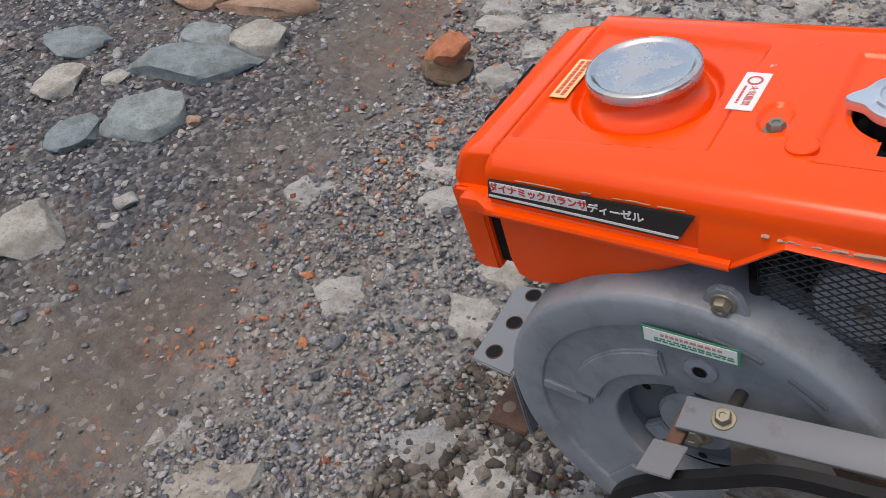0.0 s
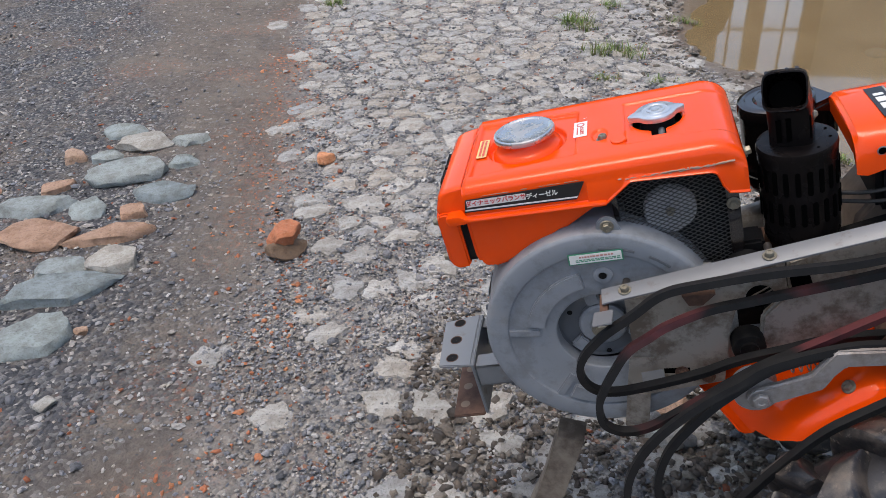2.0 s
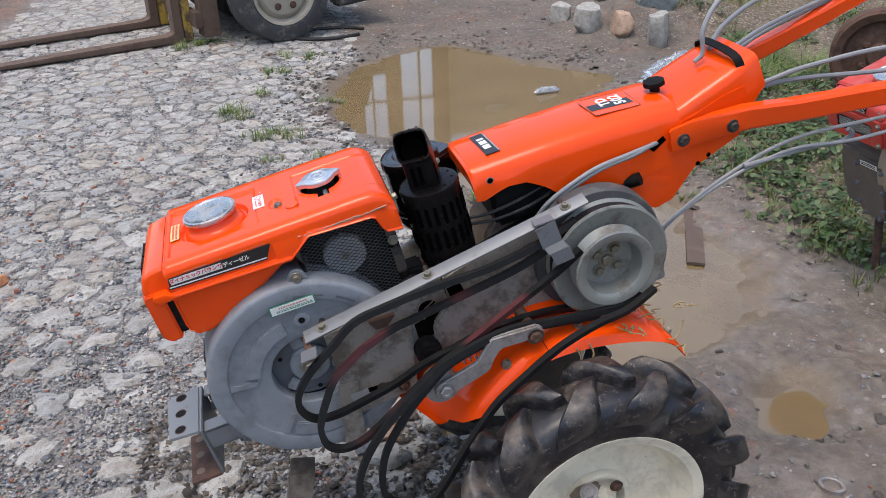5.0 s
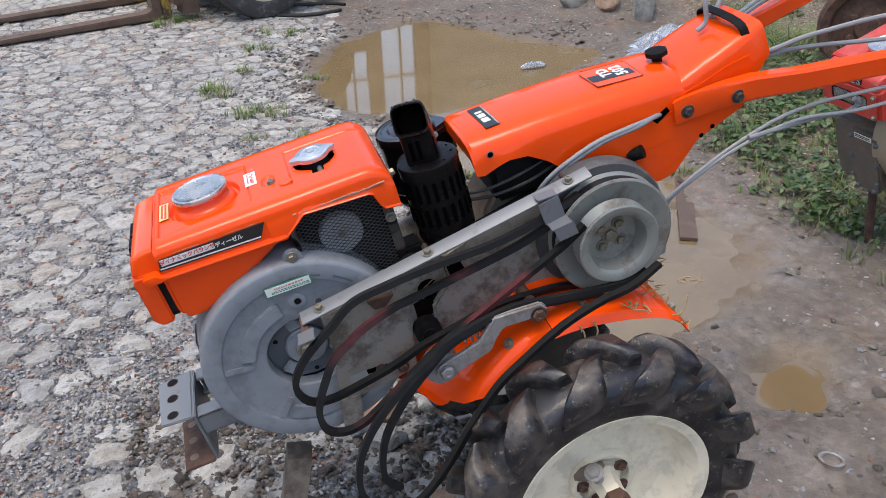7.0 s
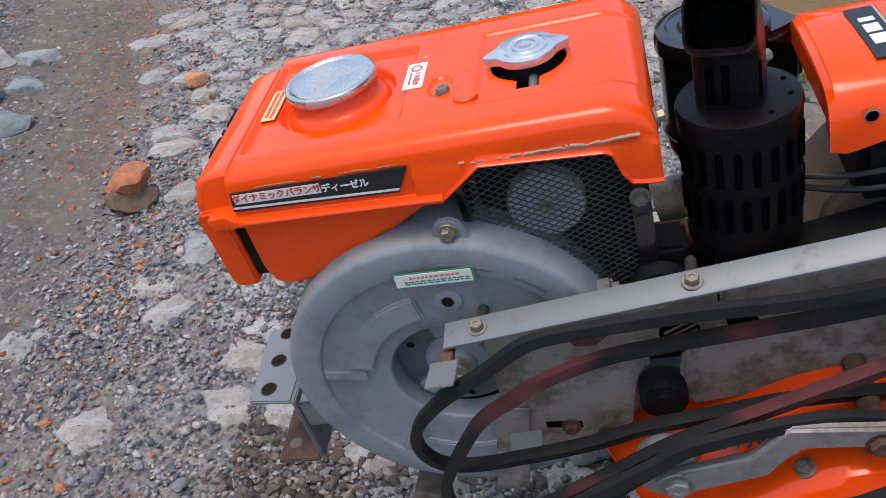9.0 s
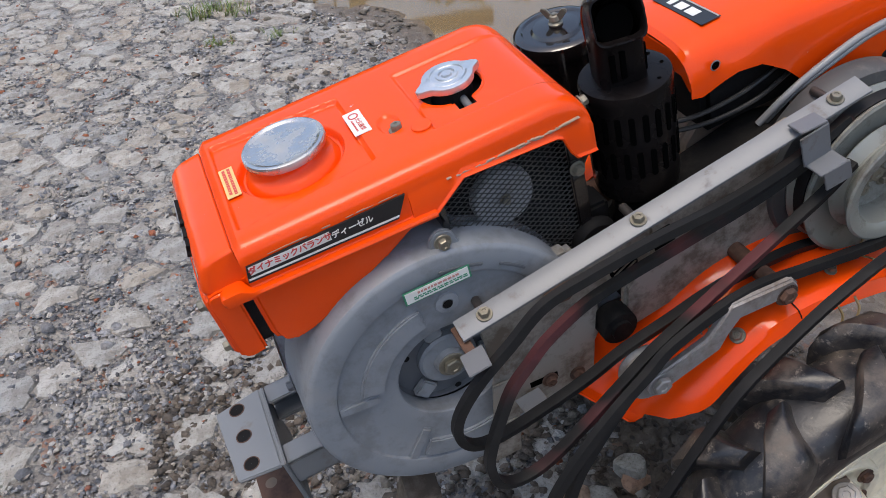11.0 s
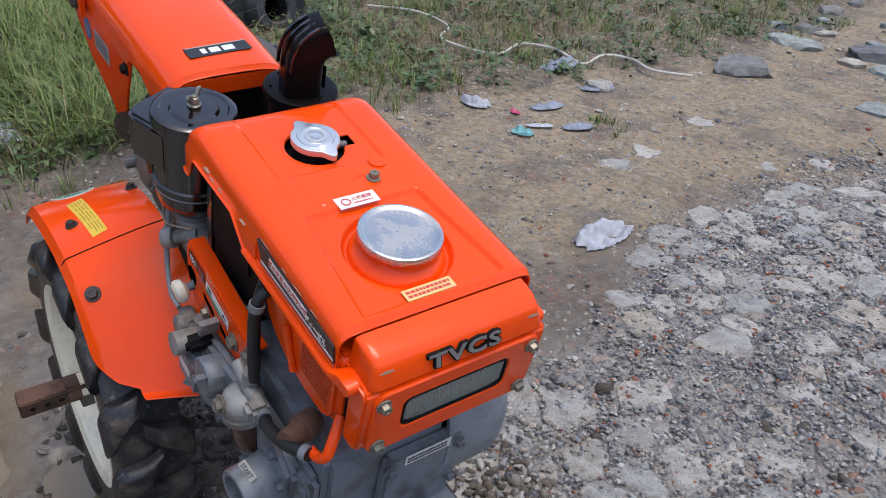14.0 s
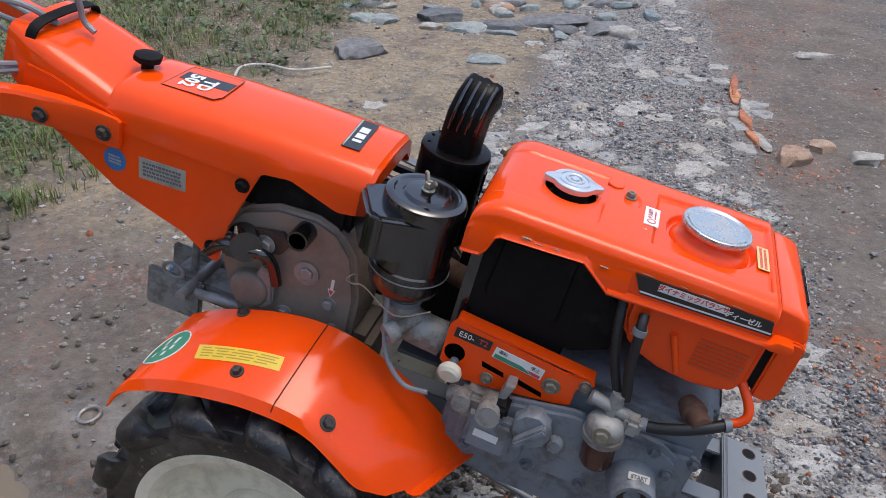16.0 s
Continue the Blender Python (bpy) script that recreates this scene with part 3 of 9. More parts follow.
PAVE_STONE = stone_material("paving_stone", [(0.0, (0.39, 0.375, 0.345)), (0.3, (0.46, 0.44, 0.40)), (0.6, (0.35, 0.35, 0.342)), (0.8, (0.41, 0.365, 0.305)), (1.0, (0.51, 0.495, 0.46))])
PEBBLE = stone_material("gravel", [(0.0, (0.098, 0.102, 0.114)), (0.2, (0.220, 0.226, 0.246)), (0.45, (0.366, 0.366, 0.378)), (0.66, (0.464, 0.420, 0.366)), (0.90, (0.586, 0.564, 0.540)), (0.955, (0.159, 0.162, 0.180)), (0.97, (0.36, 0.11, 0.05)), (1.0, (0.38, 0.13, 0.06))])
SLATE = stone_material("blue_green_stone", [(0.0, (0.27, 0.325, 0.325)), (0.5, (0.33, 0.365, 0.35)), (1.0, (0.23, 0.275, 0.285))])
OCHRE = stone_material("ochre_stone", [(0.0, (0.43, 0.25, 0.165)), (0.5, (0.46, 0.32, 0.225)), (1.0, (0.40, 0.22, 0.14))])
PALE = stone_material("pale_stone", [(0.0, (0.40, 0.385, 0.35)), (1.0, (0.47, 0.44, 0.38))])
BRICK = stone_material("broken_brick", [(0.0, (0.66, 0.28, 0.13)), (0.5, (0.60, 0.22, 0.10)), (1.0, (0.48, 0.15, 0.07))], (0.5, 0.33, 0.22))
CLAY_STONE = stone_material("wet_clay", [(0.0, (0.17, 0.105, 0.062)), (1.0, (0.22, 0.14, 0.085))], rough=0.6)
DARK_STONE = stone_material("dark_stone", [(0.0, (0.15, 0.155, 0.165)), (1.0, (0.26, 0.255, 0.25))])


def slab_mesh(rng, near, n=14, gap=0.9):
    """A low worn stone that fills the room between its neighbours (near: their offsets), its rim sunk in the gravel."""
    vs, fs, rr = [], [], []
    turn = rng.uniform(0, 6.28)
    ang = [turn + 2 * math.pi * (k + rng.uniform(-0.35, 0.35)) / n for k in range(n)]
    for t in ang:
        c, s_ = math.cos(t), math.sin(t)
        r = 0.09
        for dx, dy in near:
            q = dx * c + dy * s_
            if q > 1e-6:
                r = min(r, (dx * dx + dy * dy) / 2 / q)
        rr.append(r * gap * rng.uniform(0.74, 1.12))
    tx, ty = rng.uniform(-0.06, 0.06), rng.uniform(-0.06, 0.06)
    for s_, z in ((1.05, -0.010), (0.90, 0.0048), (0.58, 0.0072)):
        for k, t in enumerate(ang):
            q = rr[k] * s_ * (rng.uniform(0.86, 1.12) if z > 0 else 1)
            x, y = q * math.cos(t), q * math.sin(t)
            vs.append((x, y, z + x * tx + y * ty + rng.uniform(-0.0022, 0.0022)))
    vs.append((0, 0, 0.0076 + rng.uniform(-0.002, 0.001)))
    for ring in range(2):
        for k in range(n):
            a, b = ring * n + k, ring * n + (k + 1) % n
            fs.append((a, b, b + n, a + n))
    for k in range(n):
        fs.append((2 * n + k, 2 * n + (k + 1) % n, 3 * n))
    return vs, fs


def scatter(rng, x0, x1, y0, y1, gap):
    """Jittered sites at about the given spacing, in rows."""
    out, j, y = [], 0, y0
    while y < y1:
        x = x0 + (gap / 2 if j % 2 else 0)
        while x < x1:
            out.append((x + rng.uniform(-0.3, 0.3) * gap, y + rng.uniform(-0.3, 0.3) * gap))
            x += gap
        y += gap * 0.88
        j += 1
    return out


def bulk(name, verts, faces, mat, label, category, smooth=True):
    me = bpy.data.meshes.new(name)
    me.from_pydata(verts, [], faces)
    if smooth:
        for p in me.polygons:
            p.use_smooth = True
    me.materials.append(mat)
    return tagged(new(name, me), label, category, kind="stuff")

# ---- the two-wheel tractors: x runs to the rear, y to the machine's right, z up, the axle at the origin ----
BOLTS = {}


def bolt(parent, at, way, r=0.0065, mat=None, name="bolt"):
    key = (round(r, 4), (mat or ZINC).name)
    if key not in BOLTS:
        ob = part(name, hex_bolt(r), mat or ZINC, parent)
        BOLTS[key] = ob.data
    else:
        ob = new(name, BOLTS[key])
        ob.parent = parent
    ob.matrix_basis = frame_of(at, way) @ Matrix.Rotation(at[0] * 40 + at[2] * 30, 4, "Z")
    return ob


def hood_floor(x):
    """Height of the hood's lower side edge along its length."""
    return float(np.interp(x, [-0.53, -0.338, -0.304, -0.200, -0.190, -0.16], [0.551, 0.545, 0.571, 0.565, 0.534, 0.528]))


def hood_top(x, y):
    """Pressings of the hood's top: a sunk field round the filler that widens to the front, a shallower one round the radiator cap."""
    def field(x0, x1, half, e=0.0055):
        return float(step(0, e, x - x0) * step(0, e, x1 - x) * step(0, e, half - abs(y)))
    z = -0.0048 * field(-0.5135, -0.3665, float(np.interp(x, [-0.5135, -0.3665], [0.0825, 0.0685])))
    z -= 0.0030 * field(-0.3075, -0.150, 0.0655)
    d = math.hypot(x + 0.440, y)
    z -= 0.0085 * float(step(0.0570, 0.0520, d))
    d = math.hypot((x + 0.338) / 1.0, (y + 0.022) / 1.6)
    z -= 0.0030 * float(step(0.012, 0.009, d))
    return z


def make_hood(paint, parent, full):
    back = [-0.205, -0.199, -0.193, -0.187, -0.1815, -0.1765, -0.1725, -0.1692, -0.1668, -0.1650, -0.1640, -0.1635]
    xs = sorted({-0.522, -0.5215, -0.519, -0.515, *np.linspace(-0.5135, -0.208, 210 if full else 24), -0.338, -0.304, *back})
    top = list(np.linspace(-0.088, 0.088, 125 if full else 13))
    rings = []
    for x in xs:
        zb = hood_floor(x)
        t = min(1.0, max(0.0, (x + 0.205) / 0.0415))
        drop = 0.006 * float(step(-0.516, -0.522, x)) + 0.031 * (1 - math.sqrt(1 - 0.999 * t * t))
        keep = 1 - drop / 0.043
        pull = 1 - 0.035 * t ** 3
        side = [(0.1170, zb), (0.1150, zb + 0.0012), (0.1142, zb + 0.0022), (0.1136, max(zb + 0.0032, 0.5680 if x > -0.36 else 0.0)), (0.1112, max(zb + 0.0058, 0.5735 if x > -0.36 else 0.0)), (0.1105, 0.5795), (0.1098, 0.5858), (0.1072, 0.5920), (0.1022, 0.5960), (0.0955, 0.5977)]
        fade = 1 - t

        def low(z):
            return z if z < 0.555 else 0.555 + (z - 0.555) * keep
        ring = [(x, -y * pull, low(z)) for y, z in side]
        ring += [(x, y * pull, low(0.5982) + fade * hood_top(x, y)) for y in top]
        ring += [(x, y * pull, low(z)) for y, z in side[::-1]]
        rings.append(ring)
    bm = loft(rings, closed=False, cap=False)
    holes = [f for f in bm.faces if math.hypot(f.calc_center_median().x + 0.262, f.calc_center_median().y) < 0.034 and f.calc_center_median().z > 0.58]
    holes += [f for f in bm.faces if abs(f.calc_center_median().x + 0.261) < 0.0095 and -0.047 < f.calc_center_median().y < 0 and f.calc_center_median().z > 0.58]
    bmesh.ops.delete(bm, geom=list(set(holes)), context="FACES")
    thicken(bm, 0.0018, (-0.34, 0, 0.42))
    return part("hood", bm, paint, parent, "glossy paint with scratched lower edges", 32)


def make_nose(paint, parent, full):
    """Front cowl: a brow that carries the badge, a wider fascia under it and the headlight in its raised surround."""
    prof = [(-0.5234, 0.5912), (-0.5246, 0.5922), (-0.5330, 0.5914), (-0.5450, 0.5896), (-0.5530, 0.5868), (-0.5585, 0.5825), (-0.5612, 0.5770), (-0.5655, 0.5640), (-0.5662, 0.5605), (-0.5650, 0.5580), (-0.5600, 0.5560), (-0.5234, 0.5560)]
    rings = []
    for y, k in ((-0.0985, 0.0), (-0.0978, 0.35), (-0.0958, 0.7), (-0.0925, 0.92), (-0.088, 1.0), (0.088, 1.0), (0.0925, 0.92), (0.0958, 0.7), (0.0978, 0.35), (0.0985, 0.0)):
        inset = 0.0075 * (1 - k)
        rings.append([(min(x + inset * (1.0 if x < -0.55 else 0.2), -0.5234), y - (0.0035 if y > 0 else -0.0035) * (z > 0.575), z - (inset * 0.5 if z > 0.57 else 0)) for x, z in prof])
    part("nose_seal", box(-0.5300, -0.5190, -0.0930, 0.0930, 0.556, 0.5862, 0.003), paint, parent)
    cowl = part("nose_cowl", loft(rings), paint, parent, "front cowl with a rounded brow", 30)
    low = [(-0.5380, 0.5590), (-0.5600, 0.5590), (-0.5645, 0.5560), (-0.5660, 0.5500), (-0.5640, 0.4790), (-0.5610, 0.4735), (-0.5540, 0.4705), (-0.5380, 0.4720)]
    part("fascia", prism(low, -0.1040, 0.1040, 1, 0.005, 3), paint, cowl)

    def round_rect(x, hy, hz, r, cz, n=6):
        out = []
        for sy_, sz, a0 in ((1, 1, 0), (-1, 1, 90), (-1, -1, 180), (1, -1, 270)):
            for k in range(n + 1):
                a = radians(a0 + 90 * k / n)
                out.append((x, sy_ * (hy - r) + r * math.cos(a), cz + sz * (hz - r) + r * math.sin(a)))
        return out
    cz, mz = 0.5150, 0.5125
    ringo = loft([round_rect(-0.5580, 0.0955, 0.0430, 0.012, mz), round_rect(-0.5672, 0.0950, 0.0425, 0.012, mz), round_rect(-0.5692, 0.0930, 0.0405, 0.011, mz), round_rect(-0.5692, 0.0630, 0.0222, 0.010, cz), round_rect(-0.5678, 0.0610, 0.0205, 0.009, cz), round_rect(-0.5540, 0.0605, 0.0200, 0.009, cz)], True, False)
    part("lamp_surround", ringo, paint, cowl, "", 25)
    part("lamp_gasket", loft([round_rect(-0.5600, 0.0608, 0.0203, 0.009, cz), round_rect(-0.5686, 0.0606, 0.0201, 0.009, cz), round_rect(-0.5686, 0.0588, 0.0183, 0.008, cz), round_rect(-0.5600, 0.0584, 0.0179, 0.008, cz)], True, False), FLAT_BLACK, cowl)
    n = 60
    rings = []
    for i in range(n + 1):
        y = -0.0586 + 0.1172 * i / n
        bulge = 0.0036 * (1 - (y / 0.0590) ** 4)
        rib = 0.0005 * math.cos(i * math.pi)
        hz = 0.0179 - 0.005 * abs(y / 0.0586) ** 10
        rings.append([(-0.5662 - bulge * (1 - abs(q) ** 3) + rib, y, cz + hz * q) for q in (-1, -0.75, -0.4, 0, 0.4, 0.75, 1)])
    lens = loft(rings, False, False)
    thicken(lens, 0.0012, (-0.3, 0, cz))
    part("headlight_lens", lens, GLASS, cowl, "ribbed clear glass headlight", 25)
    bowl = [round_rect(-0.5640, 0.0578, 0.0174, 0.007, cz), round_rect(-0.5510, 0.046, 0.0130, 0.007, cz), round_rect(-0.5420, 0.020, 0.0070, 0.005, cz)]
    part("headlight_reflector", loft(bowl, True, True), CHROME, cowl)
    # raised badge letters on the steep front of the brow
    m = axes((-0.5638, -0.0005, 0.5712), (0, -1, 0), (0.0043, 0, 0.0130))
    wide = Matrix.Diagonal((1.30, 0.84, 1.0, 1.0))
    part("badge", moved(lettering("TVCS", 0.0245, 0.0055, 1.12, 0.0017), m @ wide), FLAT_BLACK, cowl, "raised metal badge letters on a black backing")
    part("badge_face", moved(lettering("TVCS", 0.0245, 0.0010, 1.12, 0.0006), m @ Matrix.Translation((0, 0, 0.0029)) @ wide), BADGE, cowl)
    for sy in (-1, 1):
        bolt(cowl, (-0.5692, sy * 0.0855, 0.5415), (-1, 0, 0), 0.0050)
        bolt(cowl, (-0.5692, sy * 0.0845, 0.4820), (-1, 0, 0), 0.0050)
        # bare chip on the brow's upper corner
        part("paint_chip", moved(prism([(-0.007, 0.0), (-0.002, 0.0016), (0.006, 0.0010), (0.008, -0.0008), (0.001, -0.0014)], 0, 0.0005, 2), axes((-0.5612, -sy * 0.083, 0.5772), (0, -1, 0), (0.004, 0, 0.013))), PALE_SCRAPE, cowl)
    return cowl


def make_tank(paint, parent):
    """Fuel tank below the hood, between nose and radiator."""
    prof = [(-0.528, 0.566), (-0.528, 0.488), (-0.524, 0.474), (-0.508, 0.462), (-0.470, 0.458), (-0.430, 0.462), (-0.398, 0.474), (-0.378, 0.490), (-0.368, 0.515), (-0.366, 0.57)]
    right = prism(prof, 0.0, 0.1075, 1, 0.007, 3)
    prof_l = [(-0.528, 0.566), (-0.528, 0.488), (-0.524, 0.472), (-0.508, 0.464), (-0.480, 0.470), (-0.440, 0.488), (-0.400, 0.508), (-0.362, 0.530), (-0.335, 0.545), (-0.333, 0.57)]
    left = prism(prof_l, -0.1055, 0.0, 1, 0.006, 3)
    # black box drawn as the shade in the gap behind the nose
    part("tank_gap_shade", box(-0.540, -0.526, -0.098, 0.098, 0.478, 0.556, 0.002), FLAT_BLACK, parent)
    tank = part("fuel_tank", merge(left, right), paint, parent, "painted fuel tank below the hood")
    return tank


def make_shroud(parent, full, mat):
    """Pressed flywheel guard on the left, with its flywheel inside."""
    cx, cz = -0.376, 0.347
    prof = [(0.0635, 0.060), (0.0638, 0.0805), (0.0650, 0.0822), (0.0670, 0.0830), (0.084, 0.0830), (0.1270, 0.0830), (0.1290, 0.0838),
            (0.1305, 0.0866), (0.1325, 0.0874), (0.1540, 0.0872), (0.1575, 0.0862), (0.1600, 0.0838), (0.1612, 0.0790), (0.1618, 0.030), (0.1635, 0.006), (0.1635, 0.0), (0.158, 0.0), (0.157, 0.06), (0.07, 0.062), (0.0635, 0.060)]
    bm = lathe([(r * (1.02 if r > 0.12 else 1.0), h) for r, h in prof], (cx, -0.042, cz), (0, -1, 0), 96)
    guard = part("flywheel_guard", bm, mat, parent, "pressed grey guard over the flywheel", 28)
    if not full:
        return guard
    face = -0.042 - 0.083

    def radial(a, r0, r1, w, y0, y1, bev=0.0016):
        b = box(r0, r1, -w / 2, w / 2, 0, y1 - y0, bev)
        m = Matrix.Translation((cx, y0, cz)) @ Matrix.Rotation(radians(90), 4, "X") @ Matrix.Rotation(a, 4, "Z")
        return moved(b, m)
    ribs = [radial(radians(a), 0.086, 0.134, 0.014, face + 0.002, face + 0.0075, 0.0025) for a in (172, 232)]
    part("pressed_rib", ribs[0], mat, guard)
    part("pressed_rib", ribs[1], mat, guard)

    def arc_slot(a0, a1, r0, r1, y0, y1, mat_, name):
        pts = [(r1 * math.cos(t), r1 * math.sin(t)) for t in np.linspace(radians(a0), radians(a1), 12)]
        pts += [(r0 * math.cos(t), r0 * math.sin(t)) for t in np.linspace(radians(a1), radians(a0), 12)]
        return part(name, prism([(cx + u, cz + v) for u, v in pts], y0, y1, 1, 0.0018 if name == "pressed_step" else 0.0006), mat_, guard)
    arc_slot(98, 166, 0.080, 0.106, face + 0.002, face - 0.0048, mat, "pressed_step")
    arc_slot(238, 318, 0.104, 0.129, face + 0.002, face - 0.0048, mat, "pressed_step")
    arc_slot(64, 83, 0.1400, 0.1435, -0.1312, -0.1290, DARK_GREY, "vent_slot")
    arc_slot(43, 56, 0.1400, 0.1435, -0.1312, -0.1290, DARK_GREY, "vent_slot")
    # boss with a hole, warning label and mounting lug
    part("boss", lathe([(0.004, 0), (0.013, 0), (0.0125, 0.0035), (0.006, 0.0045), (0.0055, 0.002), (0.0002, 0.002)], (cx + 0.016, -0.1245, cz + 0.097), (0, -1, 0), 24), mat, guard)
    part("boss_hole", lathe([(0.0052, 0), (0.0002, 0)], (cx + 0.016, -0.1293, cz + 0.097), (0, -1, 0), 16), FLAT_BLACK, guard)
    lm = axes((cx + 0.012, -0.1318, 0.4765), (1, 0, -0.02), (0, 0, 1))
    lab = part("warning_label", moved(box(-0.036, 0.036, -0.0085, 0.0085, 0, 0.0008, 0.0003), lm), DECAL_GREEN, guard, "white warning sticker with a green border")
    part("label_field", moved(box(-0.034, 0.034, -0.0068, 0.0068, 0.0008, 0.0012, 0), lm), DECAL_WHITE, lab)
    part("label_print", moved(bars(2, 0.058, 0.0045, 0.0003, rng=random.Random(3)), lm @ Matrix.Translation((0.003, -0.0025, 0.0012))), DECAL_GREEN, lab)
    part("label_print", moved(bars(1, 0.046, 0.0042, 0.0003, rng=random.Random(4)), lm @ Matrix.Translation((0.002, 0.003, 0.0012))), FADED_RED, lab)
    part("mounting_lug", prism([(-0.364, 0.490), (-0.322, 0.490), (-0.331, 0.520), (-0.338, 0.526), (-0.348, 0.526), (-0.355, 0.520)], -0.119, -0.113, 1, 0.0015), mat, guard)
    bolt(guard, (-0.343, -0.119, 0.513), (0, -1, 0), 0.0058)
    fly = lathe([(0.0002, 0.0), (0.060, 0.0), (0.062, 0.006), (0.062, -0.03)], (cx - 0.003, -0.098, cz + 0.004), (0, -1, 0), 48)
    fly = part("flywheel", fly, DARK_GREY, parent, "flywheel face behind the guard")
    part("flywheel_hub", lathe([(0.034, -0.002), (0.034, 0.008), (0.031, 0.011), (0.018, 0.012), (0.016, 0.018), (0.012, 0.020), (0.0002, 0.020)], (cx, -0.098, cz), (0, -1, 0), 32), GREY_PAINT, fly)
    bolt(fly, (cx, -0.117, cz), (0, -1, 0), 0.010)
    for a in (100, 220, 340):
        u, v = math.cos(radians(a)), math.sin(radians(a))
        part("flywheel_lug", moved(box(0.036, 0.058, -0.010, 0.010, 0, 0.010, 0.002), Matrix.Translation((cx, -0.099, cz)) @ Matrix.Rotation(radians(90), 4, "X") @ Matrix.Rotation(radians(a), 4, "Z")), GREY_PAINT, fly)
        part("flywheel_hole", lathe([(0.004, 0), (0.0002, 0)], (cx + 0.05 * math.cos(radians(a + 50)), -0.1045, cz + 0.05 * math.sin(radians(a + 50))), (0, -1, 0), 12), FLAT_BLACK, fly)
    return guard


def make_wheel(parent, sy, full):
    """Wheel with cleated tyre; sy: -1 left, +1 right."""
    yc = -0.300 if sy < 0 else 0.187
    hub_at = Matrix.Translation((-0.005, 0, 0.020))
    R = 0.259 if sy < 0 else 0.240

    def place(bm):
        return moved(bm, Matrix.Translation((0, yc, 0)) @ Matrix.Diagonal((1, sy, 1, 1)))
    # disc and rim of one pressing, seen from outside; height runs outwards
    rim = [(0.030, 0.006), (0.050, 0.006), (0.0535, 0.000), (0.058, -0.008), (0.092, -0.014), (0.122, -0.012), (0.130, -0.004), (0.135, 0.010), (0.1395, 0.030), (0.1445, 0.040),
           (0.150, 0.046), (0.158, 0.047), (0.1635, 0.0505), (0.1665, 0.0505), (0.1665, 0.046), (0.160, 0.042), (0.154, 0.036), (0.148, 0.0), (0.154, -0.040), (0.1665, -0.050), (0.1635, -0.052), (0.150, -0.046), (0.139, -0.01), (0.120, -0.018), (0.03, 0.0)]
    wheel = part("wheel", place(lathe(rim, (0, 0, 0), (0, 1, 0), 72)), CREAM, parent, "cream painted wheel rim with rust at the hub", 40)
    wheel.matrix_basis = hub_at
    carcass = [(0.160, 0.046), (0.168, 0.0495), (0.183, 0.0515), (0.200, 0.0510), (0.213, 0.047), (0.224, 0.040), (0.230, 0.027), (0.232, 0.0)]
    carcass = [(min(r, R - 0.020 - 0.1 * h), h) if r > 0.21 else (r, h) for r, h in carcass]
    carcass = carcass + [(r, -h) for r, h in carcass[-2::-1]]
    tyre = part("tyre", place(lathe(carcass, (0, 0, 0), (0, 1, 0), 80)), TYRE, wheel, "black cleated tyre caked with mud", 35)
    # a cleat: across the crown, then broadening over the shoulder and down the sidewall
    steps_ = ((-0.010, R - 0.033, R - 0.007, -0.010, 0.011), (0.010, R - 0.033, R, 0.010, 0.014), (0.028, R - 0.035, R, 0.030, 0.018), (0.040, min(0.218, R - 0.036), R - 0.002, 0.047, 0.024), (0.047, min(0.210, R - 0.038), R - 0.007, 0.060, 0.029),
              (0.050, 0.200, R - 0.019, 0.0680, 0.032), (0.052, 0.194, min(0.225, R - 0.027), 0.0710, 0.032), (0.053, 0.190, 0.209, 0.0690, 0.029), (0.053, 0.185, 0.195, 0.0600, 0.022))

    def cleat(s):
        rings = []
        for k, (hb, rb, rt, ht, w) in enumerate(steps_):
            a = 0.30 * (k / 8) ** 0.8
            ring = []
            for wv, f in ((-1.25, 0.0), (-1.08, 0.5), (-0.92, 0.88), (-0.7, 1.0), (0.7, 1.0), (0.92, 0.88), (1.08, 0.5), (1.25, 0.0)):
                r, h = rb + (rt - rb) * f, 0.88 * (hb + (ht - hb) * f)
                aa = a + wv * w * 1.2 / R
                ring.append((r * math.cos(aa), s * h, r * math.sin(aa)))
            rings.append(ring)
        return loft(rings)
    count = 13
    for s in (1, -1):
        first = part("tread_lug", cleat(s * sy), TYRE, tyre, "", 50)
        first.matrix_basis = Matrix.Translation((0, yc, 0)) @ Matrix.Rotation(0.24 * (s < 0), 4, "Y")
        for i in range(1, count):
            share(first, "tread_lug", tyre, Matrix.Translation((0, yc, 0)) @ Matrix.Rotation(2 * math.pi * i / count + 0.24 * (s < 0), 4, "Y"))
    if not full:
        return wheel
    # dished centre field, bolts, hub and the hexagonal axle tube
    part("hub_plate", place(lathe([(0.0002, 0.006), (0.046, 0.006), (0.0495, 0.0085), (0.054, 0.0085), (0.0565, 0.004), (0.057, -0.004)], (0, 0, 0), (0, 1, 0), 40)), CREAM, wheel)
    for k in range(5):
        a = 2 * math.pi * k / 5 + 0.5
        bolt(wheel, (0.038 * math.cos(a), yc + sy * 0.006, 0.038 * math.sin(a)), (0, sy, 0), 0.0075, RUST)
        a2 = a + 0.6
        part("disc_hole", place(lathe([(0.0065, 0), (0.0002, 0.0004)], (0.076 * math.cos(a2), -0.0105, 0.076 * math.sin(a2)), (0, 1, 0), 14)), FLAT_BLACK, wheel)
    hub = merge(lathe([(0.027, 0.004), (0.024, 0.012), (0.0215, 0.03), (0.0215, 0.055)], (0, 0, 0), (0, 1, 0), 6), lathe([(0.0215, 0.055), (0.017, 0.0552), (0.0165, 0.03)], (0, 0, 0), (0, 1, 0), 6))
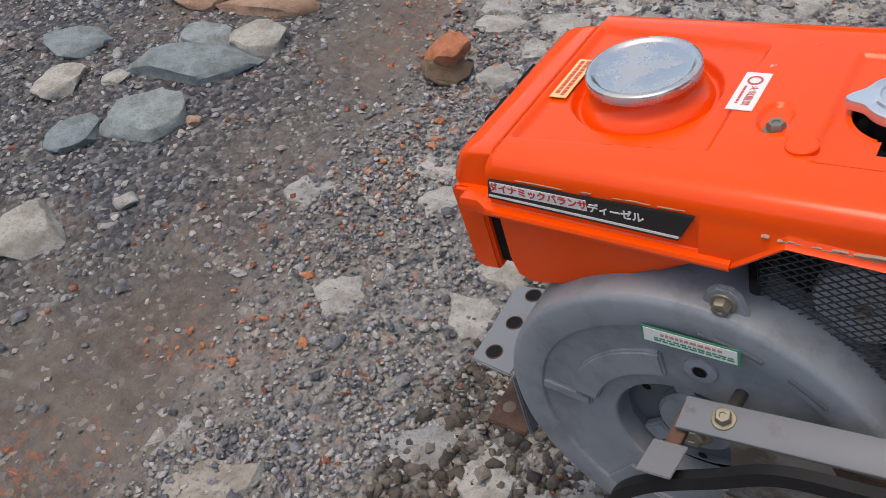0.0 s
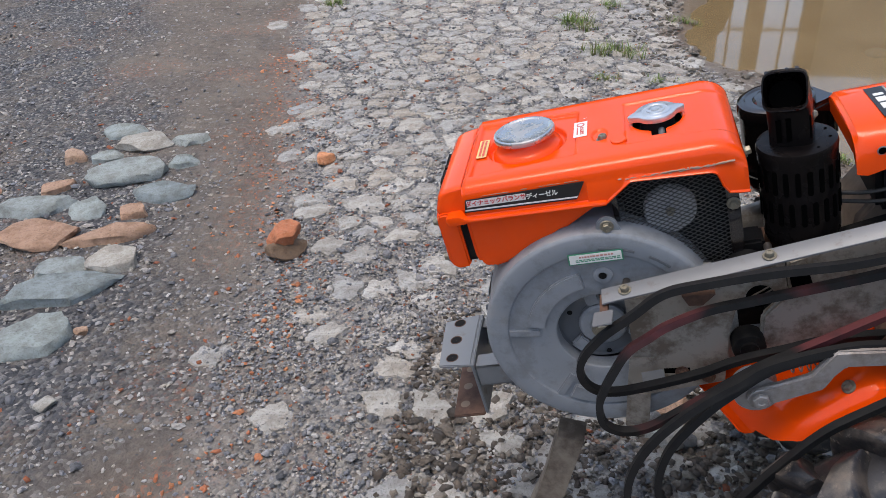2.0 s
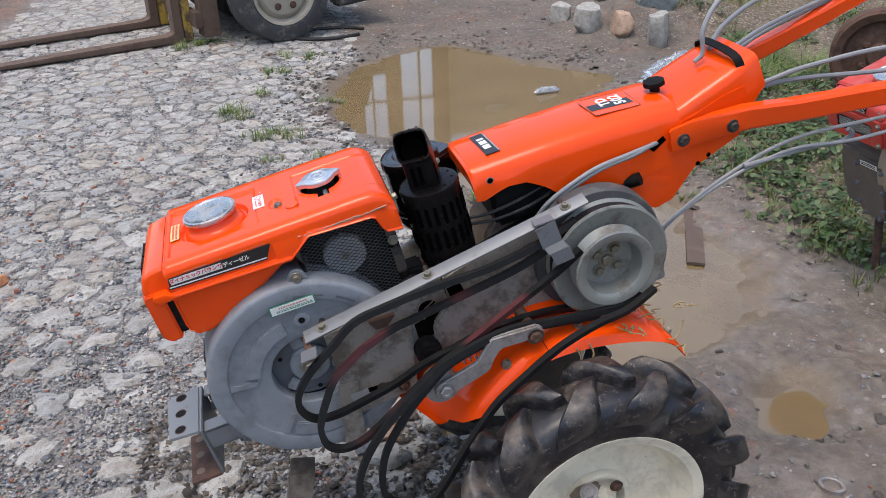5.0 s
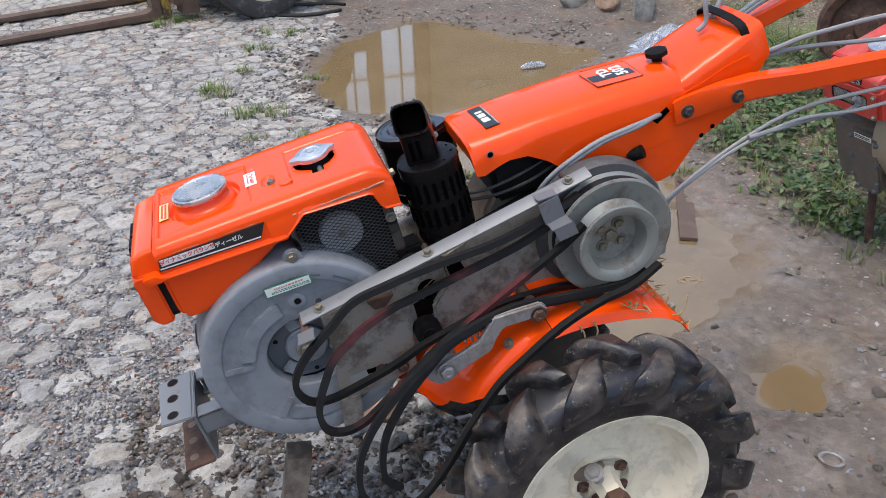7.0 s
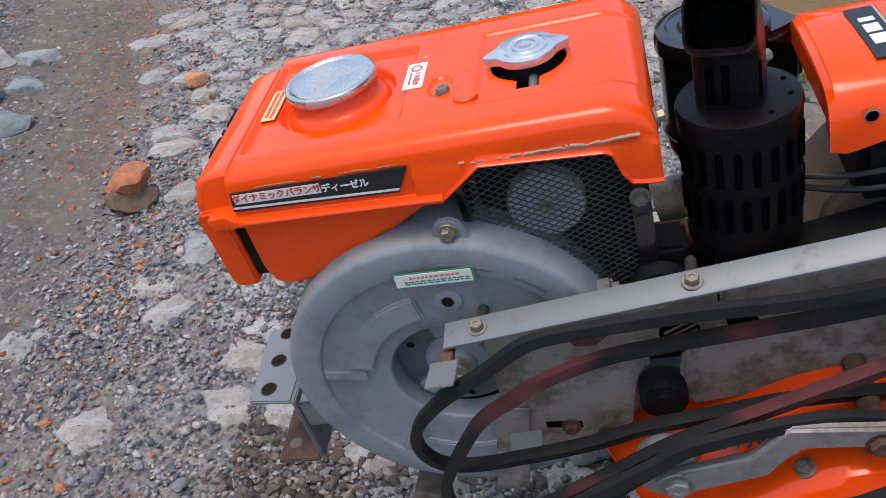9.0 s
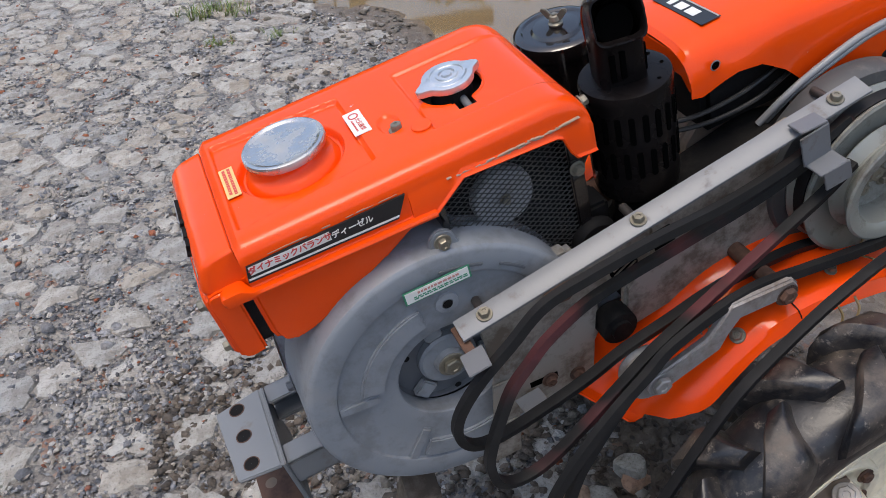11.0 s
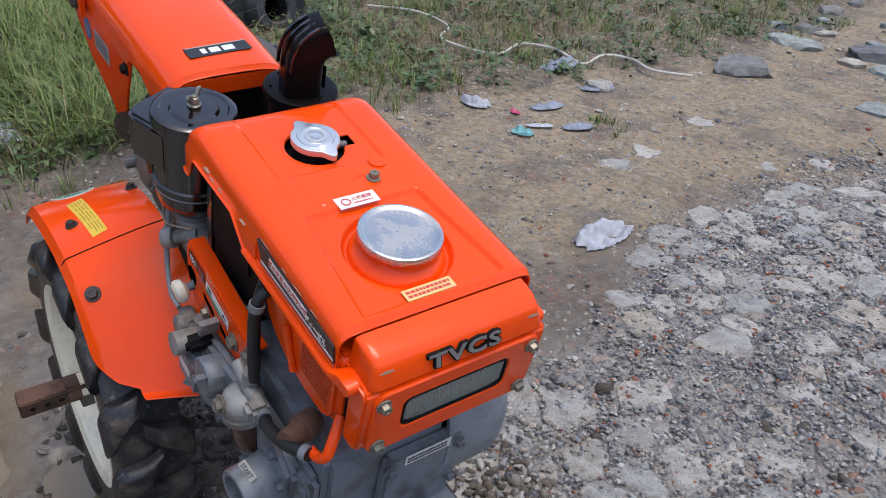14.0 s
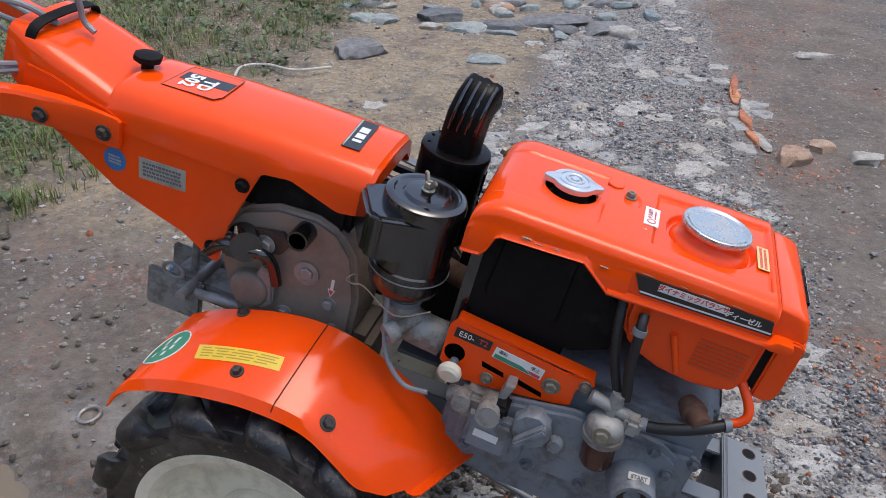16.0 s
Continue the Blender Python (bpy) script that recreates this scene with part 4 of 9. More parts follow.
    hub = part("hub", place(hub), CREAM, wheel, "hub sleeve with chipped cream paint and rust", 20)
    part("hub_end", place(lathe([(0.0205, 0.047), (0.0222, 0.0475), (0.0222, 0.068), (0.0165, 0.0685), (0.016, 0.03), (0.0002, 0.03)], (0, 0, 0), (0, 1, 0), 6)), RUST, hub, "rusty axle tube end")
    if sy < 0:
        part("clamp_bolt", rod((-0.014, yc - 0.026, 0.030), (-0.022, yc - 0.034, 0.062), 0.0088, 16, 0.002), WORN_STEEL, hub)
        part("clamp_nut", moved(hex_bolt(0.010), frame_of((-0.0205, yc - 0.0325, 0.056), (-0.008, -0.008, 0.032))), WORN_STEEL, hub)
        part("mud_crust", moved(lathe([(0.0002, 0.010), (0.014, 0.008), (0.022, 0.0), (0.018, -0.004)], (0, 0, 0), (0, -1, 0), 9), Matrix.Translation((-0.022, yc - 0.010, 0.036)) @ Matrix.Diagonal((1.3, 1, 0.8, 1))), MUDDY, hub)
    else:
        bar = box(-0.016, 0.016, yc + 0.03, yc + 0.137, -0.016, 0.016, 0.002)
        bar = part("axle_bar", bar, RUST, hub, "rusty drilled axle bar standing out of the wheel")
        for k in range(4):
            part("axle_hole", lathe([(0.0045, 0), (0.0002, 0.0002)], (-0.0162, yc + 0.056 + 0.021 * k, 0.0), (-1, 0, 0), 12), FLAT_BLACK, bar)
    return wheel


FENDER_OUT = [(0.212, 0.196), (0.188, 0.234), (0.130, 0.264), (0.060, 0.284), (0.0, 0.291), (-0.057, 0.285), (-0.100, 0.260), (-0.140, 0.228), (-0.172, 0.192)]
FENDER_IN = [(0.172, 0.262), (0.136, 0.286), (0.095, 0.305), (0.045, 0.322), (-0.010, 0.331), (-0.070, 0.325), (-0.135, 0.298), (-0.195, 0.262), (-0.250, 0.224)]


def drop_on(ob, x, y):
    """Point of a part's upper side below a place, and its normal."""
    hit, at, normal, _ = ob.ray_cast((x, y, 1.0), (0, 0, -1))
    if not hit:
        return Vector((x, y, 0.28)), Vector((0, 0, 1))
    return at, (normal if normal.z > 0 else -normal)


def make_fender(parent, sy, paint, full):
    """Mudguard: an arc over the wheel that runs out into a forward apron."""
    outer = [(p.x, p.z) for p in smooth_line([(a, 0, b) for a, b in FENDER_OUT], 5)]
    inner = [(p.x, p.z) for p in smooth_line([(a, 0, b) for a, b in FENDER_IN], 5)]
    rings = []
    count = len(outer)
    for i, ((xo, zo), (xi, zi)) in enumerate(zip(outer, inner)):
        ring = []
        s = max(0.0, (i - (count - 8)) / 7)
        reach = 1 - 0.30 * (1 - math.sqrt(1 - s * s))
        for t in (0, 0.2, 0.45, 0.7, 0.86, 0.94, 0.975, 1.0):
            t *= reach
            ring.append((xi + (xo - xi) * t, sy * (0.092 + 0.143 * t), zi + (zo - zi) * t ** 1.2 - (0.012 * (t - 0.94) / 0.06 if t > 0.94 else 0)))
        rings.append(ring)
    # turned-up lip along the front edge
    last = rings[-1]
    rings.append([(x - 0.004, y, z - 0.004) for x, y, z in last])
    rings.append([(x - 0.014, y, z - 0.003) for x, y, z in last])
    rings.append([(x - 0.020, y, z + 0.002) for x, y, z in last])
    bm = loft(rings, False, False)
    thicken(bm, 0.002, (-0.01, sy * 0.16, 0.0))
    f = part("mudguard", bm, paint, parent, "curved painted mudguard over the wheel", 40)
    if not full:
        return f
    # folded seam across the guard
    seam = [Vector(p) for p in rings[21]]
    part("seam", tube([p + Vector((0, 0, 0.0008)) for p in seam[:7]], 0.0007, 6, 2), FLAT_BLACK, f)
    bpy.context.view_layer.update()
    for x, y, r in ((-0.080, 0.211, 0.0070), (0.052, 0.199, 0.0058), (0.198, 0.203, 0.0062), (0.096, 0.100, 0.0058)):
        at, normal = drop_on(f, x, sy * y)
        bolt(f, at, normal, r * (1.0 if sy > 0 else 0.82), DARK_BOLT if sy > 0 else ZINC)
    return f


def make_engine(parent, full, mat):
    """Crankcase, cylinder block and front cover."""
    block = part("engine_block", merge(
        prism([(-0.528, 0.210), (-0.505, 0.185), (-0.30, 0.185), (-0.215, 0.205), (-0.205, 0.255), (-0.205, 0.40), (-0.36, 0.405), (-0.50, 0.41), (-0.528, 0.40)], -0.045, 0.106, 1, 0.008, 2),
        prism([(-0.52, 0.23), (-0.30, 0.22), (-0.22, 0.26), (-0.22, 0.35), (-0.52, 0.37)], 0.10, 0.122, 1, 0.008, 2)), mat, parent, "grey cast engine block")
    cover = part("front_cover", prism([(-0.062, 0.205), (-0.050, 0.192), (0.020, 0.192), (0.034, 0.205), (0.040, 0.25), (0.040, 0.385), (-0.062, 0.385)], -0.541, -0.525, 0, 0.005), mat, block)
    for y, z in ((-0.056, 0.365), (-0.056, 0.30), (-0.056, 0.235), (-0.042, 0.202), (0.034, 0.365), (0.034, 0.30), (0.034, 0.235), (0.014, 0.202)):
        bolt(cover, (-0.541, y, z), (-1, 0, 0), 0.005, DARK_GREY)
    lm = axes((-0.5425, -0.012, 0.376), (0, -1, 0), (0, 0, 1))
    lab = part("engine_label", moved(box(-0.030, 0.030, -0.008, 0.008, 0, 0.0008, 0.0003), lm), DECAL_WHITE, cover, "white printed engine label")
    part("label_print", moved(bars(2, 0.054, 0.011, 0.0004, rng=random.Random(8)), lm @ Matrix.Translation((0, 0, 0.0008))), DECAL_BLACK, lab)
    return block


def make_frame(parent, full):
    """Engine rails and the drilled front hitch."""
    for sy in (-1, 1):
        y = sy * 0.052
        part("engine_rail", merge(box(-0.592, -0.10, y - 0.016, y + 0.016, 0.222, 0.228, 0.0015), box(-0.592, -0.10, y + sy * 0.011, y + sy * 0.016, 0.222, 0.262, 0.0015),
                                  box(-0.592, -0.10, y - 0.016, y + 0.016, 0.257, 0.262, 0.0015)), GALV, parent, "steel channel rail under the engine")
    hitch = merge(
        prism([(-0.650, -0.066), (-0.597, -0.072), (-0.597, 0.060), (-0.657, 0.050)], 0.2655, 0.2705, 2, 0.0015),
        box(-0.597, -0.592, -0.072, 0.060, 0.1665, 0.2700, 0.0015))
    h = part("front_hitch", hitch, GALV, parent, "drilled grey steel hitch plate at the front")
    for y in (-0.049, -0.004, 0.041):
        part("hitch_hole", lathe([(0.0088, 0), (0.0002, 0.0003)], (-0.630, y, 0.2706), (0, 0, 1), 20), FLAT_BLACK, h)
        part("hole_rim", lathe([(0.0086, 0.0), (0.0102, 0.0), (0.0098, 0.0008), (0.0088, 0.0004)], (-0.630, y, 0.2706), (0, 0, 1), 20), RUST, h)
    foot = part("hitch_foot", prism([(-0.650, -0.076), (-0.597, -0.076), (-0.597, 0.060), (-0.654, 0.055)], 0.1665, 0.1720, 2, 0.0015), RUST, h, "rusty lower hitch plate")
    for x, y in ((-0.634, -0.050), (-0.635, -0.006), (-0.636, 0.038)):
        part("hitch_hole", lathe([(0.0080, 0), (0.0002, 0.0003)], (x, y, 0.1722), (0, 0, 1), 20), MUDDY, foot)
    return h


def make_caps(parent, full):
    """Filler cap on its neck and the eared radiator cap."""
    at = (-0.440, 0.0)
    part("filler_neck", lathe([(0.050, -0.006), (0.0475, 0.0), (0.0435, 0.003), (0.040, 0.006), (0.0375, 0.012), (0.0365, 0.016), (0.030, 0.0165)], (*at, 0.591), (0, 0, 1), 48), parent["paint"], parent, "raised filler neck")
    cap = lathe([(0.036, 0.0048), (0.0405, 0.0050), (0.0425, 0.0058), (0.0430, 0.0075), (0.0430, 0.0110), (0.0423, 0.0130), (0.0405, 0.0140), (0.0385, 0.0138), (0.0365, 0.0122), (0.0340, 0.0116), (0.020, 0.0122), (0.0002, 0.0126)], (*at, 0.602), (0, 0, 1), 72)
    part("fuel_cap", cap, TIN, parent, "scuffed round metal fuel cap", 40)
    rc = (-0.262, 0.0)
    arc = [[(rc[0] + r * math.cos(t), rc[1] + r * math.sin(t), 0.5948 + h) for r, h in ((0.0325, -0.002), (0.0335, 0.0008), (0.0365, 0.0010), (0.0385, -0.001))] for t in np.linspace(radians(-70), radians(250), 48)]
    part("hole_rim", loft(arc, False, False), parent["paint"], parent)
    well = part("radiator_neck", lathe([(0.035, -0.012), (0.030, -0.012), (0.023, -0.010), (0.0225, 0.012), (0.025, 0.0135), (0.0002, 0.0138)], (*rc, 0.590), (0, 0, 1), 32), FLAT_BLACK, parent)
    part("overflow_pipe", rod((rc[0] + 0.004, -0.016, 0.590), (rc[0] + 0.004, -0.042, 0.587), 0.0042), DARK_GREY, well)
    rings = []
    for s, h in ((0.93, -0.004), (1.0, -0.0030), (1.02, 0.0032), (1.0, 0.0042), (0.95, 0.0046), (0.78, 0.0046), (0.74, 0.0062), (0.66, 0.0064), (0.63, 0.0050), (0.46, 0.0048), (0.43, 0.0064), (0.33, 0.0066), (0.30, 0.0046), (0.21, 0.0046), (0.19, 0.0070), (0.10, 0.0072), (0.006, 0.0066)):
        ring = []
        for k in range(64):
            t = 2 * math.pi * k / 64
            ear = 0.0105 * max(0.0, math.cos(2 * (t - 0.15))) ** 9 * (1 if s > 0.75 else 0)
            r = (0.0268 + ear) * s
            ring.append((rc[0] + r * math.cos(t), rc[1] + r * math.sin(t), 0.6045 + h - 0.10 * ear))
        rings.append(ring)
    part("radiator_cap", loft(rings, True, False), CHROME, parent, "pressed metal radiator cap with two ears", 40)


def make_decals(parent, hood):
    for sy in (-1, 1):
        rings = []
        for x in (-0.5525, -0.5515, -0.549, -0.545, -0.540, -0.533, -0.528, -0.5235, *np.linspace(-0.515, -0.338, 14)):
            z, f = hood_floor(x) + 0.001, float(step(-0.522, -0.532, x))
            q = float(np.interp(x, [-0.5525, -0.5515, -0.549, -0.545], [0.35, 0.62, 0.9, 1.0]))
            inner, up, out = 0.1100 - 0.0150 * f, (0.0035 + 0.0040 * f) * q, 0.1195 - 0.004 * f * f - 0.006 * (1 - q)
            rings.append([(x, sy * inner, z - up), (x, sy * (out - 0.001), z - up * 0.85), (x, sy * out, z), (x, sy * (out - 0.0015), z + up * 0.8), (x, sy * (inner + 0.004), z + up), (x, sy * inner, z + up)])
        part("hood_lip", loft(rings), parent["paint"], hood)
    for sy in (-1, 1):
        def dm(x, z):
            return axes((x, sy * 0.1128, z), (-sy, 0, 0), (0, 0, 1))
        plate = [(-0.5225, 0.5620), (-0.5180, 0.5800), (-0.3605, 0.5795), (-0.3735, 0.5560)]
        d = part("stripe_decal", prism(plate, sy * 0.1105, sy * 0.1130, 1, 0.0003), DECAL_BLACK, hood, "black side stripe with white and red lettering")
        part("stripe_line", prism([(-0.521, 0.5645), (-0.5205, 0.5665), (-0.372, 0.5605), (-0.373, 0.5585)], sy * 0.1125, sy * 0.1134, 1), DECAL_WHITE, d)
        s0 = -0.4775 if sy < 0 else -0.4295
        m = axes((s0, sy * 0.1131, 0.5735), (-sy, 0, sy * 0.018), (0, 0, 1))
        part("red_field", moved(box(-0.0395, 0.0395, -0.0048, 0.0048, 0, 0.0004, 0), m), DECAL_WHITE, d)
        part("stripe_text", moved(lettering("ダイナミックバランサ", 0.0084, 0.0004, 0.94, 0.00022), m @ Matrix.Translation((0, 0, 0.0006))), DECAL_RED, d)
        s1 = -0.4165 if sy < 0 else -0.4870
        m = axes((s1, sy * 0.1131, 0.5712), (-sy, 0, sy * 0.018), (0, 0, 1))
        part("stripe_text", moved(lettering("ディーゼル", 0.0085, 0.0004, 0.95, 0.00022), m @ Matrix.Translation((0, 0, 0.0006))), DECAL_WHITE, d)
    # top labels
    bpy.context.view_layer.update()

    def top_at(x, y, hx=0.0, hy=0.0):
        return max(drop_on(hood, x + a * hx, y + b * hy)[0].z for a in (-1, 0, 1) for b in (-1, 0, 1))
    m = axes((-0.3640, 0.004, top_at(-0.364, 0.004, 0.0092, 0.0235) + 0.0002), (0, -1, 0), (1, 0, 0))
    lab = part("fire_label", moved(box(-0.0235, 0.0235, -0.0092, 0.0092, 0, 0.0007, 0.0002), m), DECAL_WHITE, hood, "white no-fire label with a red mark")
    part("fire_mark", moved(lathe([(0.0040, 0.0), (0.0055, 0.0), (0.0055, 0.0004), (0.0040, 0.0004)], (-0.013, 0, 0.0007), (0, 0, 1), 24), m), DECAL_RED, lab)
    part("fire_text", moved(lettering("火気厳禁", 0.0062, 0.0003), m @ Matrix.Translation((0.006, 0.002, 0.0009))), DECAL_RED, lab)
    part("fire_text", moved(bars(1, 0.023, 0.003, 0.0003, rng=random.Random(5)), m @ Matrix.Translation((0.006, -0.004, 0.0007))), DECAL_RED, lab)
    m = axes((-0.5030, 0.004, top_at(-0.503, 0.004, 0.0072, 0.0275) + 0.0002), (0, -1, 0), (1, 0, 0))
    lab = part("fuel_label", moved(box(-0.0275, 0.0275, -0.0072, 0.0072, 0, 0.0007, 0.0002), m), DECAL_CREAM, hood, "cream fuel label with red print")
    part("fuel_print", moved(bars(2, 0.049, 0.0105, 0.0003, rng=random.Random(6)), m @ Matrix.Translation((0, 0, 0.0007))), DECAL_RED, lab)
    bolt(hood, (-0.334, -0.034, top_at(-0.334, -0.034)), (0, 0, 1), 0.0055)
    part("cap_stop", lathe([(0.0105, -0.003), (0.0105, 0.0016), (0.0095, 0.0024), (0.0002, 0.0024)], (-0.313, -0.050, top_at(-0.313, -0.050)), (0, 0, 1), 24), hood.data.materials[0], hood)
    bolt(hood, (-0.1640, -0.088, 0.572), (1, 0, 0.2), 0.005)
    # scraped streaks along the ridge over the opening and above the stripe
    rng = random.Random(11)
    for sy in (-1, 1):
        def streak(x, z, l, w, out):
            return prism([(x, z), (x + l * 0.3, z - w * 0.5), (x + l, z + w * 0.1), (x + l * 0.6, z + w * 0.6), (x + l * 0.15, z + w * 0.4)], sy * 0.1095, sy * out, 1)
        bare, primer = [], []
        for _ in range(46 if sy < 0 else 7):
            x = rng.triangular(-0.345, -0.185, -0.235)
            bare.append(streak(x, 0.5715 + 0.0030 * rng.random(), rng.uniform(0.002, 0.014), rng.uniform(0.0004, 0.0012), 0.1139))
        for _ in range(16 if sy < 0 else 4):
            x = rng.uniform(-0.50, -0.37)
            primer.append(streak(x, 0.5812 + 0.0012 * rng.random(), rng.uniform(0.004, 0.018), rng.uniform(0.0002, 0.0005), 0.1110))
        part("scraped_paint", merge(*bare), PALE_SCRAPE, hood, "bare scraped streaks")
        part("scraped_paint", merge(*primer), PALE_SCRAPE, hood, "bare scraped streaks")


PALE_SCRAPE = worn_paint("scraped_primer", (0.34, 0.25, 0.18), 0.7, gloss=0.15)


FAN_GREY = worn_paint("pale_grey_fan", (0.34, 0.345, 0.35), 0.5, dusty=0.3)
WIRE = worn_paint("dusty_black_wire", (0.045, 0.045, 0.045), 0.5, dusty=0.4)


def make_radiator(parent):
    """Radiator core, left mesh screen with fan disc, right black plate."""
    core = part("radiator_core", box(-0.320, -0.192, -0.075, 0.088, 0.405, 0.566, 0.004), FLAT_BLACK, parent, "black radiator core")
    fan = part("fan_disc", lathe([(0.0002, 0.006), (0.008, 0.006), (0.010, 0.002), (0.020, 0.002), (0.022, 0.004), (0.032, 0.004), (0.0340, 0.0), (0.0340, -0.010)], (-0.262, -0.0830, 0.503), (0, -1, 0), 40), FAN_GREY, core, "grey fan disc behind the screen")
    bolt(fan, (-0.262, -0.088, 0.503), (0, -1, 0), 0.004)
    # diamond wire screen: strands in two directions
    x0, x1, z0, z1, y = -0.328, -0.190, 0.404, 0.568, -0.0955
    pitch = 0.0062
    strands = []
    for sgn in (1, -1):
        slope = 0.58 * sgn
        c = z0 - abs(slope) * (x1 - x0) - 0.02
        while c < z1 + abs(slope) * (x1 - x0) + 0.02:
            pts = []
            for x in (x0, x1):
                pts.append((x, c + slope * (x - x0)))
            (xa, za), (xb, zb) = pts
            ta, tb = 0.0, 1.0
            for lim, s in ((z0, 1), (z1, -1)):
                fa, fb = s * (za - lim), s * (zb - lim)
                if fa < 0 and fb < 0:
                    ta, tb = 1, 0
                elif fa < 0:
                    ta = max(ta, fa / (fa - fb))
                elif fb < 0:
                    tb = min(tb, fa / (fa - fb))
            if tb - ta > 0.02:
                a = Vector((xa + (xb - xa) * ta, y - 0.0005 * sgn, za + (zb - za) * ta))
                b = Vector((xa + (xb - xa) * tb, y - 0.0005 * sgn, za + (zb - za) * tb))
                strands.append((a, b))
            c += pitch
    vs, fs = [], []
    for a, b in strands:
        d = (b - a).normalized()
        u, w = Vector((0, 1, 0)), d.cross(Vector((0, 1, 0)))
        k = len(vs)
        for p in (a, b):
            for q in (u * 0.0004 + w * 0.00045, -u * 0.0004 + w * 0.00045, -u * 0.0004 - w * 0.00045, u * 0.0004 - w * 0.00045):
                vs.append(p + q)
        for i in range(4):
            fs.append((k + i, k + (i + 1) % 4, k + 4 + (i + 1) % 4, k + 4 + i))
    me = bpy.data.meshes.new("wire_screen")
    me.from_pydata(vs, [], fs)
    me.materials.append(WIRE)
    ob = new("wire_screen", me)
    ob.parent = parent
    tagged(ob, "black diamond wire screen over the fan")
    ob["kind"] = "stuff"
    part("screen_frame", box(-0.192, -0.176, -0.100, 0.09, 0.395, 0.560, 0.002), BLACK_PAINT, parent)
    part("screen_edge", box(-0.333, -0.326, -0.098, -0.07, 0.43, 0.566, 0.001), BLACK_PAINT, parent)
    bolt(parent, (-0.184, -0.100, 0.508), (0, -1, 0), 0.0055)
    part("side_plate", merge(prism([(-0.368, 0.515), (-0.335, 0.535), (-0.310, 0.568), (-0.196, 0.562), (-0.180, 0.53), (-0.178, 0.49), (-0.190, 0.438), (-0.330, 0.430), (-0.372, 0.452)], 0.082, 0.0885, 1, 0.002),
                             prism([(-0.300, 0.555), (-0.210, 0.549), (-0.205, 0.470), (-0.300, 0.462)], 0.088, 0.0915, 1, 0.002)), FLAT_BLACK, parent, "matt black radiator side plate")


def make_silencer(parent):
    cx, cy = -0.1005, -0.066
    body = lathe([(0.0002, 0.428), (0.040, 0.428), (0.0455, 0.432), (0.0470, 0.440), (0.0475, 0.556), (0.0485, 0.560), (0.0470, 0.5655), (0.043, 0.567), (0.026, 0.566), (0.0002, 0.566)], (cx, cy, 0), (0, 0, 1), 56)
    muf = part("silencer", body, HOT_BLACK, parent, "black slotted exhaust silencer", 40)
    slot = prism([(0.0031 * math.cos(q), 0.0031 * math.sin(q) + (0.0135 if math.sin(q) > 0 else -0.0135)) for q in np.linspace(0.15, 2 * math.pi + 0.15, 15)[:-1]], -0.0008, 0.0010, 1)
    first = None
    for row, z in enumerate((0.526, 0.482)):
        for k in range(11):
            a = radians(-185 + 17 * k + 6 * row)
            m = Matrix.Translation((cx + 0.0475 * math.cos(a), cy + 0.0475 * math.sin(a), z)) @ Matrix.Rotation(a + math.pi / 2, 4, "Z")
            if first is None:
                first = part("silencer_slot", slot, VOID, muf)
                first.matrix_basis = m
            else:
                share(first, "silencer_slot", muf, m)
    for a in (20, 75, 300, 345):
        part("rim_hole", lathe([(0.0022, 0), (0.0001, 0.0003)], (cx + 0.0385 * math.cos(radians(a)), cy + 0.0385 * math.sin(radians(a)), 0.5672), (0, 0, 1), 10), VOID, muf)
    # hooded outlet: a squarish duct that bends over to the left
    path = [(cx - 0.004, cy + 0.004, 0.566, 0.0), (cx - 0.004, cy + 0.004, 0.590, 0.05), (cx - 0.005, cy + 0.003, 0.615, 0.22), (cx - 0.008, cy - 0.003, 0.632, 0.62), (cx - 0.011, cy - 0.014, 0.641, 1.0), (cx - 0.013, cy - 0.026, 0.643, 1.12)]
    rings, inner = [], []
    for x, y, z, bend in path:
        w, d = 0.0255, 0.0235
        n = Vector((-0.25 * math.sin(bend), -math.sin(bend), math.cos(bend))).normalized()
        side = Vector((1, -0.25, 0)).normalized()
        up = n.cross(side)
        ring = []
        for k in range(44):
            t = 2 * math.pi * k / 44
            c, s = math.cos(t), math.sin(t)
            q = (abs(c) ** 5.0 + abs(s) ** 5.0) ** (-1 / 5.0)
            torn = n * (0.006 * (noise.noise(Vector((c * 2.1, s * 2.1, 4.0))) + 0.5 * noise.noise(Vector((c * 6, s * 6, 1.0)))) if bend > 1.05 else 0.0)
            ring.append(Vector((x, y, z)) + side * w * c * q + up * d * s * q + torn)
        rings.append(ring)
        inner.append([Vector((x, y, z)) + (p - Vector((x, y, z))) * 0.93 for p in ring])
    bm = loft(rings + inner[::-1][:4], True, False)
    hood_ = part("silencer_outlet", bm, HOT_BLACK, muf, "black hooded exhaust outlet", 45)
    part("outlet_throat", lathe([(0.019, 0), (0.0002, 0.0002)], (cx - 0.010, cy - 0.010, 0.630), (-0.2, -1, 0.35), 20), VOID, hood_)
    for k in range(4):
        x = cx - 0.022 + 0.0115 * k
        part("outlet_rib", tube([(x, cy + 0.0272, 0.600), (x - 0.001, cy + 0.0270, 0.615), (x - 0.003, cy + 0.0225, 0.634), (x - 0.005, cy + 0.012, 0.650), (x - 0.007, cy - 0.004, 0.6605)], 0.0024, 8, 4), BLACK_PAINT, hood_)
        part("outlet_slot", box(x - 0.0029, x + 0.0029, cy - 0.0207, cy - 0.0185, 0.574, 0.604, 0.0003), VOID, hood_)
    bolt(hood_, (cx + 0.020, cy + 0.012, 0.588), (1, 0.4, 0.1), 0.0045)
